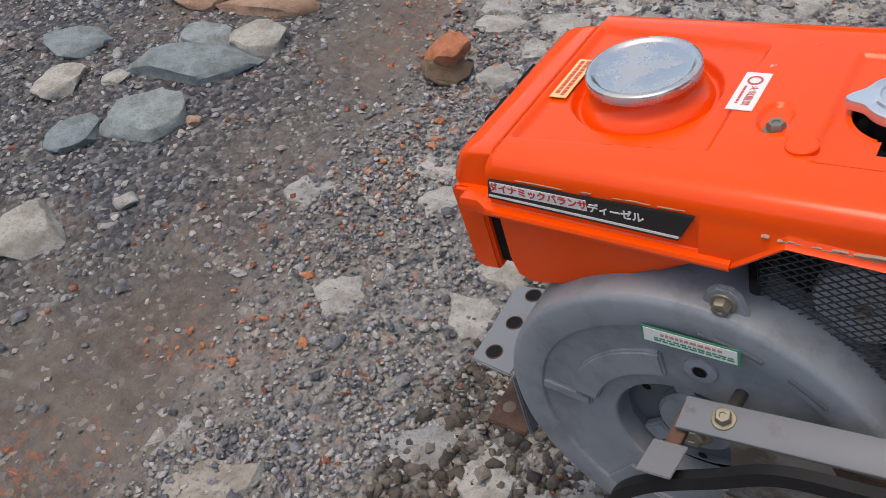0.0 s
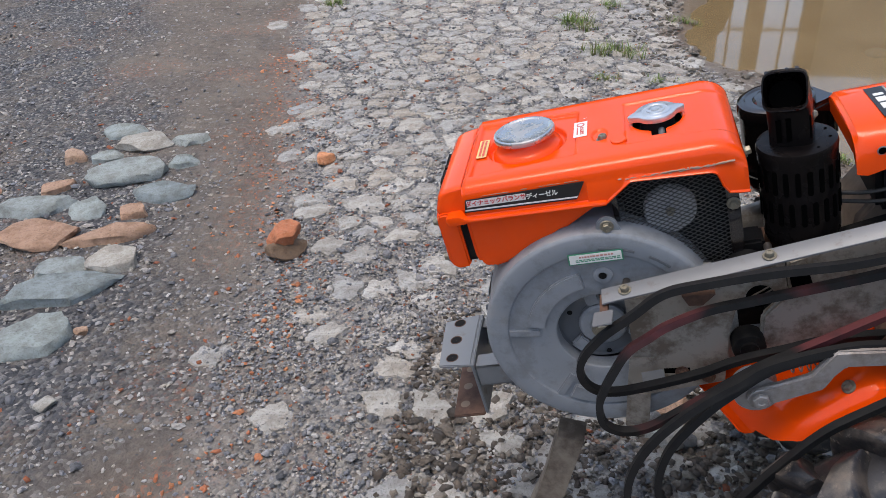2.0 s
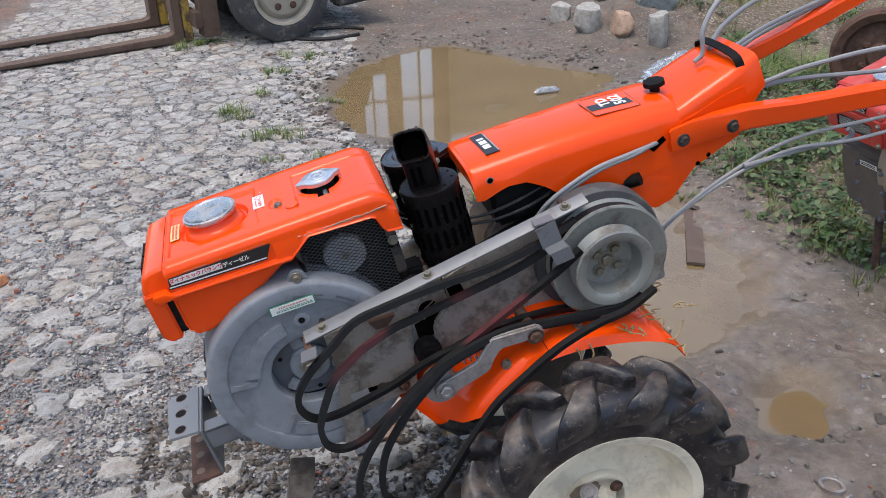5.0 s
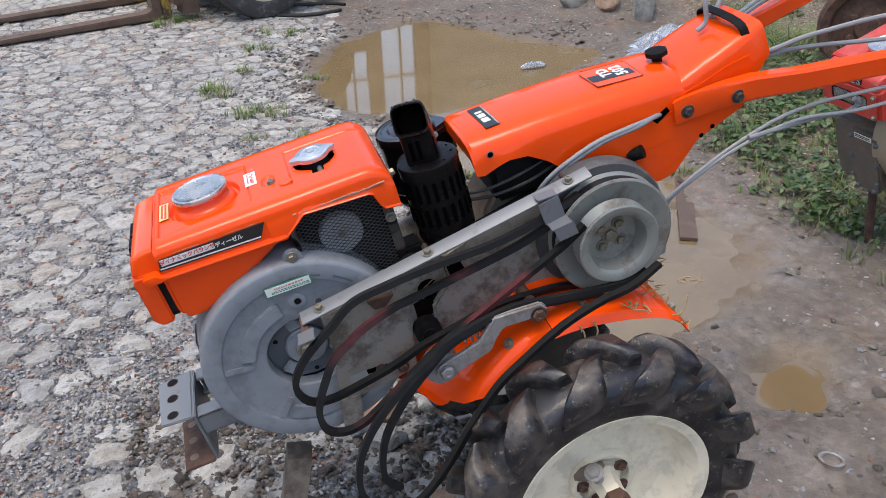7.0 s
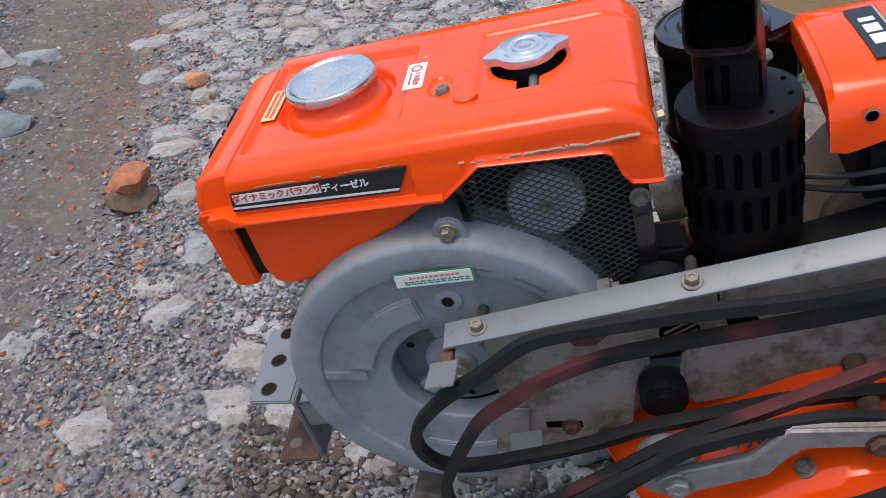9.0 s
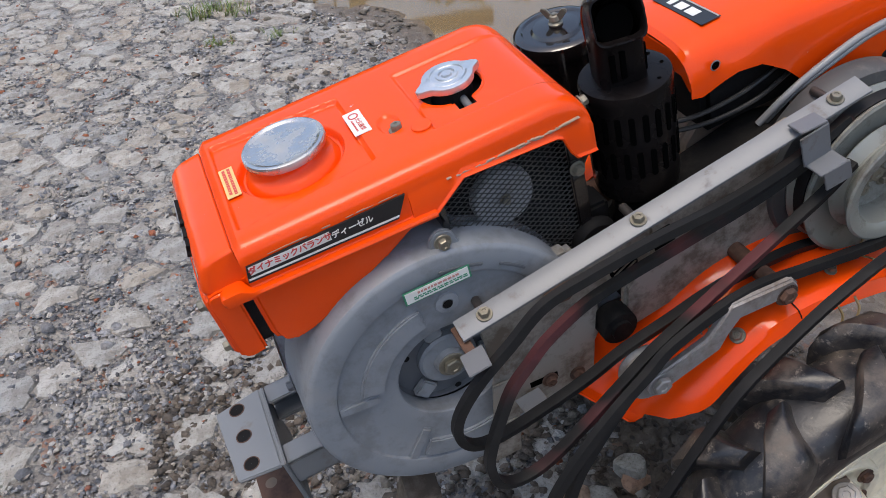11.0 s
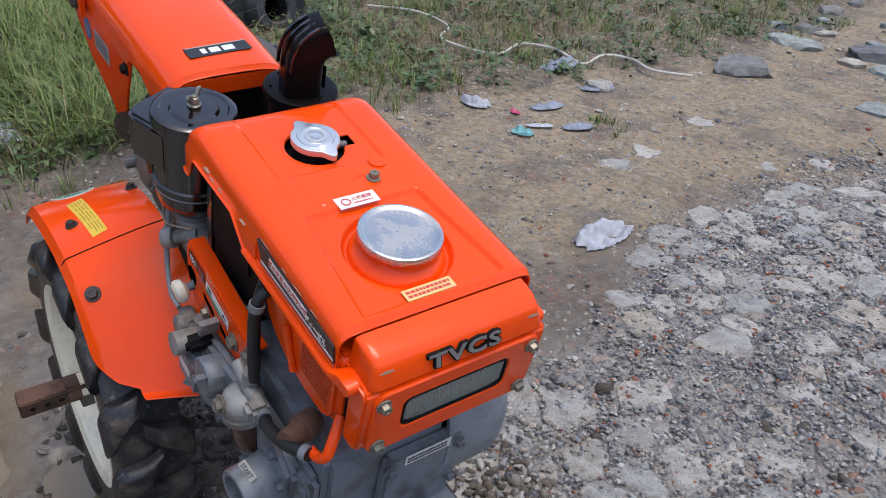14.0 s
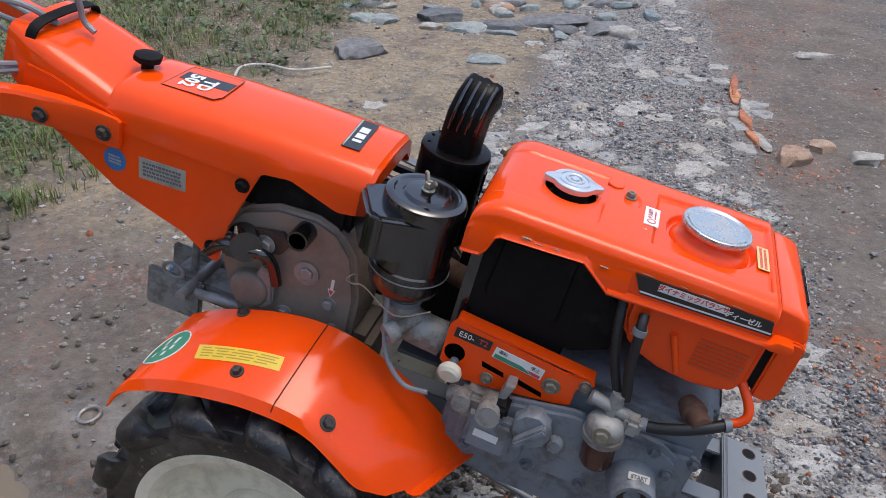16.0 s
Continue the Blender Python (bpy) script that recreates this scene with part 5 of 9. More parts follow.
    part("exhaust_pipe", tube([(cx, cy + 0.01, 0.43), (cx - 0.01, cy + 0.03, 0.41), (cx - 0.06, cy + 0.04, 0.40), (cx - 0.11, cy + 0.045, 0.40)], 0.016, 14, 5), RUST, muf)


def make_air_cleaner(parent):
    cx, cy = -0.103, 0.075
    body = lathe([(0.0002, 0.424), (0.038, 0.424), (0.046, 0.432), (0.0495, 0.444), (0.0495, 0.458), (0.0515, 0.460), (0.0515, 0.468), (0.0490, 0.470), (0.0490, 0.545), (0.0515, 0.5465), (0.0515, 0.556), (0.050, 0.5615), (0.046, 0.564),
                  (0.041, 0.564), (0.039, 0.5620), (0.030, 0.5620), (0.027, 0.5655), (0.012, 0.567), (0.0002, 0.567)], (cx, cy, 0), (0, 0, 1), 56)
    a = part("air_cleaner", body, BLACK_PAINT, parent, "glossy black round air cleaner with a wing nut", 38)
    snout = prism([(0.0, -0.044), (0.066, -0.040), (0.074, -0.032), (0.074, 0.030), (0.062, 0.044), (0.0, 0.050)], 0.488, 0.549, 2, 0.007, 3)
    part("intake_box", moved(snout, Matrix.Translation((cx, cy, 0)) @ Matrix.Rotation(radians(28), 4, "Z")), BLACK_PAINT, a)
    part("seam_wire", tube([(cx + 0.0515 * math.cos(t), cy + 0.0515 * math.sin(t), 0.459) for t in np.linspace(0, 2 * math.pi, 17)[:-1]], 0.0012, 6, 3, True), STEEL, a)
    nut = part("wing_nut", lathe([(0.0075, 0), (0.0085, 0.002), (0.007, 0.003), (0.006, 0.004), (0.007, 0.006), (0.0055, 0.011), (0.003, 0.012), (0.003, 0.0135), (0.0002, 0.0135)], (cx, cy, 0.567), (0, 0, 1), 20), ZINC, a, "small metal wing nut")
    for turn in (130, 310):
        wing = prism([(-0.0165, 0.0165), (-0.0140, 0.0200), (-0.0095, 0.0190), (-0.003, 0.011), (-0.003, 0.004), (-0.009, 0.007)], -0.0020, 0.0020, 1, 0.0008)
        part("nut_wing", moved(wing, Matrix.Translation((cx, cy, 0.567)) @ Matrix.Rotation(radians(turn), 4, "Z")), ZINC, nut)
    part("intake_pipe", tube([(cx - 0.002, cy + 0.002, 0.43), (cx - 0.004, cy + 0.004, 0.40), (cx - 0.022, cy + 0.004, 0.375), (cx - 0.07, cy, 0.365)], 0.024, 18, 5), CAST, parent, "cast intake pipe below the air cleaner")
    part("pipe_clip", lathe([(0.025, -0.004), (0.0268, -0.004), (0.0268, 0.004), (0.025, 0.004)], (cx - 0.003, cy + 0.003, 0.412), (0, 0, 1), 28), STEEL, parent)
    return a


VOID, _, void_shader = material("open_hole", (0.002, 0.002, 0.002), 0.9)
void_shader.inputs["Specular IOR Level"].default_value = 0.0


def make_belt_side(parent):
    """Belt guard strip, clips, pulleys, idler arm and chain cases on the left."""
    ends = [(-0.364, 0.4300), (-0.363, 0.4303), (0.116, 0.4938), (0.117, 0.4940)]
    rings = [[(x, -0.1690, z - 0.0027), (x, -0.1682, z - 0.0018), (x, -0.1440, z + 0.0028), (x, -0.1435, z + 0.0000), (x, -0.1682, z - 0.0056), (x, -0.1690, z - 0.0050)] for x, z in ends]
    b = part("guard_strip", loft(rings), STEEL, parent, "bare steel strip bolted along the belts")
    for x in (-0.333, -0.153, 0.083):
        z = 0.4300 + (x + 0.364) * 0.1331
        bolt(b, (x, -0.1560, z + 0.0004), (0, -0.18, 0.983), 0.0055)
        part("strip_post", rod((x, -0.155, z - 0.004), (x + 0.002, -0.122, z - 0.006), 0.005), DARK_BOLT, b)
    part("strip_bracket", prism([(-0.375, -0.182), (-0.350, -0.180), (-0.352, -0.209), (-0.377, -0.211)], 0.4225, 0.4248, 2, 0.0006), STEEL, b, "flat steel belt keeper at the strip's end")
    part("strip_bracket", prism([(-0.332, -0.166), (-0.302, -0.164), (-0.300, -0.190), (-0.330, -0.192)], 0.3010, 0.3032, 2, 0.0006), STEEL, b, "small flat belt keeper under the strip")
    part("bracket_stem", box(-0.368, -0.357, -0.200, -0.140, 0.4145, 0.4222, 0.0008), RUST, b)
    part("strip_bracket", merge(prism([(0.022, 0.482), (0.056, 0.487), (0.061, 0.449), (0.028, 0.444)], -0.1795, -0.1770, 1, 0.0006), box(0.024, 0.056, -0.178, -0.157, 0.4865, 0.4890, 0.0006),
                                prism([(0.032, 0.447), (0.064, 0.450), (0.069, 0.426), (0.037, 0.423)], -0.2025, -0.2000, 1, 0.0006), prism([(0.030, 0.4460), (0.062, 0.4505), (0.062, 0.4480), (0.030, 0.4435)], -0.2015, -0.1780, 1, 0.0005)), STEEL, b, "bent steel belt keeper")
    # cast chain cases behind the belts
    case = part("belt_case", prism([(-0.330, 0.300), (-0.318, 0.262), (-0.285, 0.245), (-0.215, 0.258), (-0.196, 0.290), (-0.196, 0.385), (-0.215, 0.425), (-0.310, 0.422), (-0.335, 0.37)], -0.122, -0.095, 1, 0.006, 2), CAST, parent, "dirty cast alloy belt case")
    bolt(case, (-0.243, -0.122, 0.270), (0, -1, 0), 0.008)
    bolt(case, (-0.300, -0.122, 0.285), (0, -1, 0), 0.006)
    plate = part("cover_plate", prism([(-0.338, 0.405), (-0.202, 0.425), (-0.1335, 0.435), (-0.1335, 0.383), (-0.199, 0.366), (-0.209, 0.332), (-0.224, 0.246), (-0.328, 0.235), (-0.317, 0.296), (-0.345, 0.303), (-0.339, 0.318)], -0.1365, -0.1325, 1, 0.0008), STAINED, parent, "stained sheet steel plate behind the belts")
    part("vent_hole", lathe([(0.0175, 0.0), (0.0002, 0.0003)], (-0.167, -0.1367, 0.385), (0, -1, 0), 28), VOID, plate)
    for k in range(3):
        part("vent_bar", moved(box(-0.016, 0.016, -0.0011, 0.0011, 0, 0.0012, 0.0003), axes((-0.166, -0.1368, 0.379 + 0.007 * k), (1, 0, 0.55), (-0.55, 0, 1))), STAINED, plate)
    part("plate_slot", prism([(-0.303, 0.280), (-0.268, 0.277), (-0.268, 0.268), (-0.303, 0.271)], -0.1369, -0.1364, 1), VOID, plate)
    bolt(plate, (-0.279, -0.1367, 0.271), (0, -1, 0), 0.0062, RUST)
    bolt(plate, (-0.245, -0.1367, 0.258), (0, -1, 0), 0.0062, RUST)
    part("corner_bracket", merge(prism([(-0.346, 0.310), (-0.314, 0.306), (-0.326, 0.243), (-0.359, 0.246)], -0.1420, -0.1395, 1, 0.0006), prism([(-0.359, 0.246), (-0.326, 0.243), (-0.337, 0.185), (-0.371, 0.185)], -0.1440, -0.1415, 1, 0.0006)), STAINED, plate, "folded steel corner bracket")
    part("bent_tab", prism([(-0.264, 0.408), (-0.221, 0.405), (-0.239, 0.389), (-0.257, 0.391)], -0.1480, -0.1366, 1, 0.0008), RUST, plate)
    case2 = part("clutch_case", prism([(-0.167, 0.349), (-0.1315, 0.383), (-0.1305, 0.432), (-0.101, 0.440), (0.05, 0.470), (0.120, 0.440), (0.120, 0.330), (0.060, 0.296), (-0.089, 0.293), (-0.162, 0.283), (-0.174, 0.304)], -0.1345, -0.121, 1, 0.004, 2), STAINED, parent, "stained cast alloy clutch case")
    # black block added as the shade in the space below the silencer
    part("case_shade_fill", prism([(-0.160, 0.345), (-0.128, 0.380), (-0.126, 0.405), (0.05, 0.440), (0.115, 0.420), (0.115, 0.335), (0.055, 0.300), (-0.085, 0.298), (-0.155, 0.290)], -0.121, -0.050, 1, 0.004, 2), FLAT_BLACK, parent)
    part("case_window", prism([(-0.1295, 0.410), (-0.106, 0.412), (-0.101, 0.386), (-0.1265, 0.383)], -0.1352, -0.134, 1, 0.0003), VOID, case2)
    part("case_link", box(-0.205, -0.150, -0.09, -0.05, 0.30, 0.44, 0.004), FLAT_BLACK, parent)
    part("vent_case", lathe([(0.0002, 0.012), (0.022, 0.012), (0.026, 0.008), (0.027, 0)], (-0.178, -0.098, 0.408), (0, -1, 0), 28), FLAT_BLACK, parent)
    part("idler_roller", lathe([(0.0002, 0.030), (0.012, 0.030), (0.0125, 0.026), (0.021, 0.025), (0.022, 0.023), (0.022, 0.0)], (-0.188, -0.125, 0.310), (0, -1, 0), 28), FLAT_BLACK, parent, "dark idler roller")
    # stacked belt pulleys
    c = (0.132, 0.377)
    back = lathe([(0.030, 0.0), (0.108, 0.0), (0.111, 0.004), (0.111, 0.028), (0.108, 0.033), (0.085, 0.036)], (c[0] - 0.004, -0.108, c[1] + 0.002), (0, -1, 0), 64)
    part("pulley_cover", back, DARK_RUBBER, parent, "dark grey pulley rim behind the belts", 40)
    big = lathe([(0.060, -0.002), (0.0975, -0.002), (0.0985, 0.0005), (0.0915, 0.007), (0.0855, 0.013), (0.0855, 0.015), (0.0925, 0.021), (0.0990, 0.0275), (0.0990, 0.0300), (0.0955, 0.0315), (0.090, 0.030), (0.080, 0.026), (0.060, 0.024), (0.050, 0.024), (0.049, 0.0)], (c[0], -0.146, c[1]), (0, -1, 0), 72)
    p1 = part("drive_pulley", big, PULLEY, parent, "large pale grooved drive pulley", 35)
    small = lathe([(0.045, 0.0), (0.064, 0.0), (0.0655, 0.002), (0.060, 0.008), (0.055, 0.013), (0.055, 0.016), (0.061, 0.022), (0.0660, 0.0275), (0.0665, 0.0300), (0.0640, 0.0315), (0.060, 0.031), (0.0525, 0.030), (0.0475, 0.026), (0.0450, 0.012), (0.0435, -0.004), (0.030, -0.006), (0.0002, -0.006)], (c[0] - 0.004, -0.176, c[1] + 0.004), (0, -1, 0), 64)
    part("pulley_belt", lathe([(0.0850, 0.0075), (0.0945, 0.0065), (0.0955, 0.0140), (0.0945, 0.0215), (0.0850, 0.0200)], (c[0], -0.146, c[1]), (0, -1, 0), 72), BELT, p1, "black belt lying in the groove")
    p2 = part("outer_pulley", small, PULLEY, parent, "smaller pale outer pulley with bolted hub", 35)
    bolt(p2, (c[0] - 0.004, -0.170, c[1] + 0.004), (0, -1, 0), 0.009)
    for k in range(4):
        a = radians(45 + 90 * k)
        bolt(p2, (c[0] - 0.004 + 0.022 * math.cos(a), -0.170, c[1] + 0.004 + 0.022 * math.sin(a)), (0, -1, 0), 0.0068)
    # tension arm with its roller
    arm = [(-0.200, 0.277), (-0.205, 0.290), (-0.196, 0.301), (-0.125, 0.319), (-0.108, 0.338), (-0.095, 0.352), (-0.018, 0.345), (-0.010, 0.333), (-0.014, 0.320), (-0.084, 0.326), (-0.098, 0.312), (-0.111, 0.293), (-0.185, 0.273)]
    a = part("tension_arm", prism(arm, -0.224, -0.214, 1, 0.0028, 3), WORN_STEEL, parent, "cranked worn steel tension arm")
    bolt(a, (-0.026, -0.222, 0.326), (0, -1, 0), 0.009, RUST)
    bolt(a, (-0.186, -0.222, 0.287), (0, -1, 0), 0.010, WORN_STEEL)
    part("tension_roller", lathe([(0.005, 0.0), (0.0275, 0.0), (0.0285, 0.0015), (0.0245, 0.006), (0.0245, 0.020), (0.0285, 0.0245), (0.0275, 0.026), (0.005, 0.026)], (-0.190, -0.188, 0.288), (0, -1, 0), 40), WORN_STEEL, a)
    part("arm_shaft", rod((-0.026, -0.216, 0.326), (-0.026, -0.09, 0.326), 0.010), RUST, a)
    part("roller_pin", rod((-0.190, -0.216, 0.288), (-0.190, -0.185, 0.288), 0.007), RUST, a)
    part("spring", tube([(-0.150 + 0.0025 * k, -0.205 + 0.006 * math.cos(k * 1.57), 0.318 + 0.006 * math.sin(k * 1.57)) for k in range(26)], 0.0011, 6, 2), WORN_STEEL, a)


DARK_RUBBER = worn_paint("dusty_dark_metal", (0.06, 0.06, 0.06), 0.55, dusty=0.4)


def v_belt(points, parent, label, closed=False):
    sec = [(-0.0062, 0.0050), (0.0, 0.0054), (0.0062, 0.0050), (0.0042, -0.0046), (-0.0042, -0.0046)]
    return part("drive_belt", tube(points, 0, 4, 7, closed, sec, (0, 1, 0)), RED_BELT if "red" in label else BELT, parent, label, 30)


def make_belts(parent):
    v_belt([(0.092, -0.166, 0.468), (0.023, -0.17, 0.452), (-0.06, -0.176, 0.446), (-0.157, -0.184, 0.453), (-0.232, -0.189, 0.453), (-0.284, -0.193, 0.449), (-0.326, -0.196, 0.424), (-0.371, -0.2, 0.397), (-0.4, -0.202, 0.367), (-0.407, -0.202, 0.337), (-0.394, -0.2, 0.31), (-0.363, -0.196, 0.298), (-0.309, -0.194, 0.303), (-0.254, -0.192, 0.312), (-0.207, -0.19, 0.325), (-0.15, -0.188, 0.333), (-0.08, -0.183, 0.339), (0.017, -0.17, 0.322), (0.075, -0.162, 0.3)], parent, "slack black rubber belt hanging off its pulley")
    v_belt([(0.1, -0.166, 0.462), (0.045, -0.164, 0.437), (-0.017, -0.163, 0.419), (-0.104, -0.162, 0.407), (-0.184, -0.162, 0.398), (-0.234, -0.170, 0.398), (-0.285, -0.184, 0.392), (-0.312, -0.194, 0.384), (-0.340, -0.205, 0.374), (-0.363, -0.212, 0.347), (-0.381, -0.217, 0.320), (-0.39, -0.220, 0.297), (-0.388, -0.225, 0.27), (-0.367, -0.224, 0.252), (-0.334, -0.222, 0.252), (-0.293, -0.221, 0.272), (-0.234, -0.216, 0.303), (-0.18, -0.21, 0.329), (-0.121, -0.204, 0.348), (-0.028, -0.196, 0.38), (0.045, -0.19, 0.406), (0.085, -0.186, 0.425)], parent, "slack dark red and black rubber belt")
    v_belt([(0.165, -0.2, 0.312), (0.12, -0.206, 0.31), (0.058, -0.208, 0.322), (0.008, -0.209, 0.333), (-0.068, -0.212, 0.349), (-0.165, -0.226, 0.345), (-0.205, -0.233, 0.329), (-0.254, -0.241, 0.308), (-0.307, -0.25, 0.275), (-0.346, -0.254, 0.234), (-0.369, -0.258, 0.19), (-0.375, -0.264, 0.151), (-0.364, -0.27, 0.119), (-0.332, -0.276, 0.101), (-0.293, -0.279, 0.111), (-0.24, -0.276, 0.15), (-0.177, -0.27, 0.212), (-0.122, -0.263, 0.257), (-0.073, -0.256, 0.279), (0.001, -0.25, 0.309), (0.07, -0.24, 0.318), (0.13, -0.226, 0.312), (0.185, -0.212, 0.322)], parent, "long slack black belt drooping to the wheel")
    v_belt([(0.09, -0.196, 0.3), (0.02, -0.198, 0.318), (-0.07, -0.203, 0.336), (-0.161, -0.214, 0.331), (-0.215, -0.223, 0.306), (-0.261, -0.232, 0.276), (-0.306, -0.239, 0.231), (-0.329, -0.242, 0.182), (-0.333, -0.248, 0.147), (-0.316, -0.254, 0.124)], parent, "second drooping strand of black belt")


def make_gearbox(parent):
    """Gear case at the rear with levers and shafts on its right."""
    g = part("gearbox", prism([(0.165, 0.365), (0.160, 0.405), (0.135, 0.440), (0.085, 0.462), (0.030, 0.466), (-0.004, 0.455), (-0.030, 0.425), (-0.046, 0.360), (-0.046, 0.29), (-0.02, 0.25), (0.12, 0.25)], -0.045, 0.062, 1, 0.008, 3), GEARBOX, parent, "oily brown gear case with bolts and shafts")
    part("axle_case", merge(prism([(-0.075, 0.29), (0.09, 0.29), (0.09, 0.05), (0.05, -0.045), (-0.05, -0.045), (-0.075, 0.05)], -0.05, 0.05, 1, 0.012, 2), rod((0, -0.235, 0), (0, 0.235, 0), 0.026, 24), rod((0, -0.12, 0), (0, 0.12, 0), 0.042, 24, 0.004)), MUDDY_CAST, parent, "mud-caked axle case")
    for x, z, r in ((-0.008, 0.341, 0.007), (-0.02, 0.30, 0.007), (0.030, 0.378, 0.009), (0.053, 0.298, 0.008), (0.012, 0.286, 0.007), (0.087, 0.347, 0.008)):
        bolt(g, (x, 0.062, z), (0, 1, 0), r, WORN_STEEL)
    part("stop_plate", lathe([(0.010, 0), (0.018, 0), (0.018, 0.004), (0.010, 0.004)], (0.030, 0.062, 0.378), (0, 1, 0), 24), WORN_STEEL, g)
    part("shaft_tube", lathe([(0.0115, 0.030), (0.0145, 0.030), (0.0148, 0.028), (0.0148, -0.002)], (0.041, 0.062, 0.441), (0, 1, 0), 32), BLACK_PAINT, g, "open black shaft tube")
    part("tube_bore", lathe([(0.0116, 0.0), (0.0116, 0.028)], (0.041, 0.063, 0.441), (0, 1, 0), 24), VOID, g)
    # black box added as the deep shade inside the bonnet
    part("bonnet_shade_fill", box(-0.01, 0.30, -0.066, 0.052, 0.44, 0.535, 0.008), FLAT_BLACK, g, "matt black fill for the shade under the bonnet")
    part("round_boss", lathe([(0.028, -0.002), (0.028, 0.012), (0.026, 0.016), (0.022, 0.018), (0.0002, 0.019)], (0.104, 0.062, 0.325), (0, 1, 0), 36), GEARBOX, g, "round brown shaft cover")
    part("boss_arm", prism([(0.108, 0.295), (0.120, 0.300), (0.090, 0.372), (0.074, 0.372), (0.068, 0.315), (0.080, 0.300)], 0.062, 0.074, 1, 0.003), WORN_STEEL, g)
    part("shift_boot", merge(rod((0.128, 0.055, 0.397), (0.106, 0.098, 0.408), 0.021, 16, 0.004), box(0.104, 0.150, 0.060, 0.092, 0.372, 0.412, 0.009, 3)), BLACK_PAINT, g, "black rubber shift boot")
    part("shift_lever", tube([(0.165, 0.085, 0.370), (0.140, 0.090, 0.395), (0.112, 0.092, 0.398), (0.086, 0.086, 0.398), (0.074, 0.078, 0.380), (0.066, 0.074, 0.350)], 0.008, 10, 5), BLACK_PAINT, g)
    part("selector_plate", prism([(0.120, 0.418), (0.068, 0.430), (0.058, 0.412), (0.070, 0.392), (0.100, 0.384)], 0.062, 0.068, 1, 0.002), RUST, g)
    bolt(g, (0.090, 0.074, 0.406), (0, 1, 0), 0.009, WORN_STEEL)
    # red arrow mark
    m = axes((-0.008, 0.0628, 0.366), (-1, 0, 0), (0.15, 0, 1))
    ar = part("arrow_mark", moved(prism([(-0.0022, 0.016), (0.0022, 0.016), (0.0022, 0.0), (0.0055, 0.0), (0, -0.013), (-0.0055, 0.0), (-0.0022, 0.0)], 0, 0.0006, 2), m), DECAL_WHITE, g, "red and white arrow sticker")
    part("arrow_field", moved(prism([(-0.0036, -0.0012), (0.0036, -0.0012), (0, -0.0105)], 0.0006, 0.001, 2), m), DECAL_RED, ar)
    # lower links at the rear
    part("rear_hitch", merge(box(0.14, 0.25, -0.03, 0.03, 0.23, 0.262, 0.006), box(0.19, 0.28, 0.030, 0.040, 0.20, 0.27, 0.004), box(0.19, 0.28, -0.040, -0.030, 0.20, 0.27, 0.004)), CAST, parent, "cast rear hitch with pins")
    part("hitch_pin", merge(rod((0.225, 0.0, 0.19), (0.225, 0.0, 0.325), 0.006), rod((0.205, -0.05, 0.262), (0.205, 0.075, 0.266), 0.008)), WORN_STEEL, parent)
    part("hitch_ring", tube([(0.235 + 0.016 * math.cos(t), 0.045, 0.282 + 0.012 * math.sin(t)) for t in np.linspace(0, 2 * math.pi, 9)[:-1]], 0.0028, 8, 4, True), WORN_STEEL, parent)
    part("link_rod", tube([(0.10, 0.05, 0.27), (0.15, 0.06, 0.275), (0.19, 0.05, 0.262), (0.24, 0.03, 0.25)], 0.0075, 10, 4), WORN_STEEL, parent)


MUDDY_CAST = rusty_metal("muddy_casting", (0.09, 0.08, 0.07), (0.15, 0.115, 0.085), 0.7, 0.1, 0.4, 0.6, 12.0)


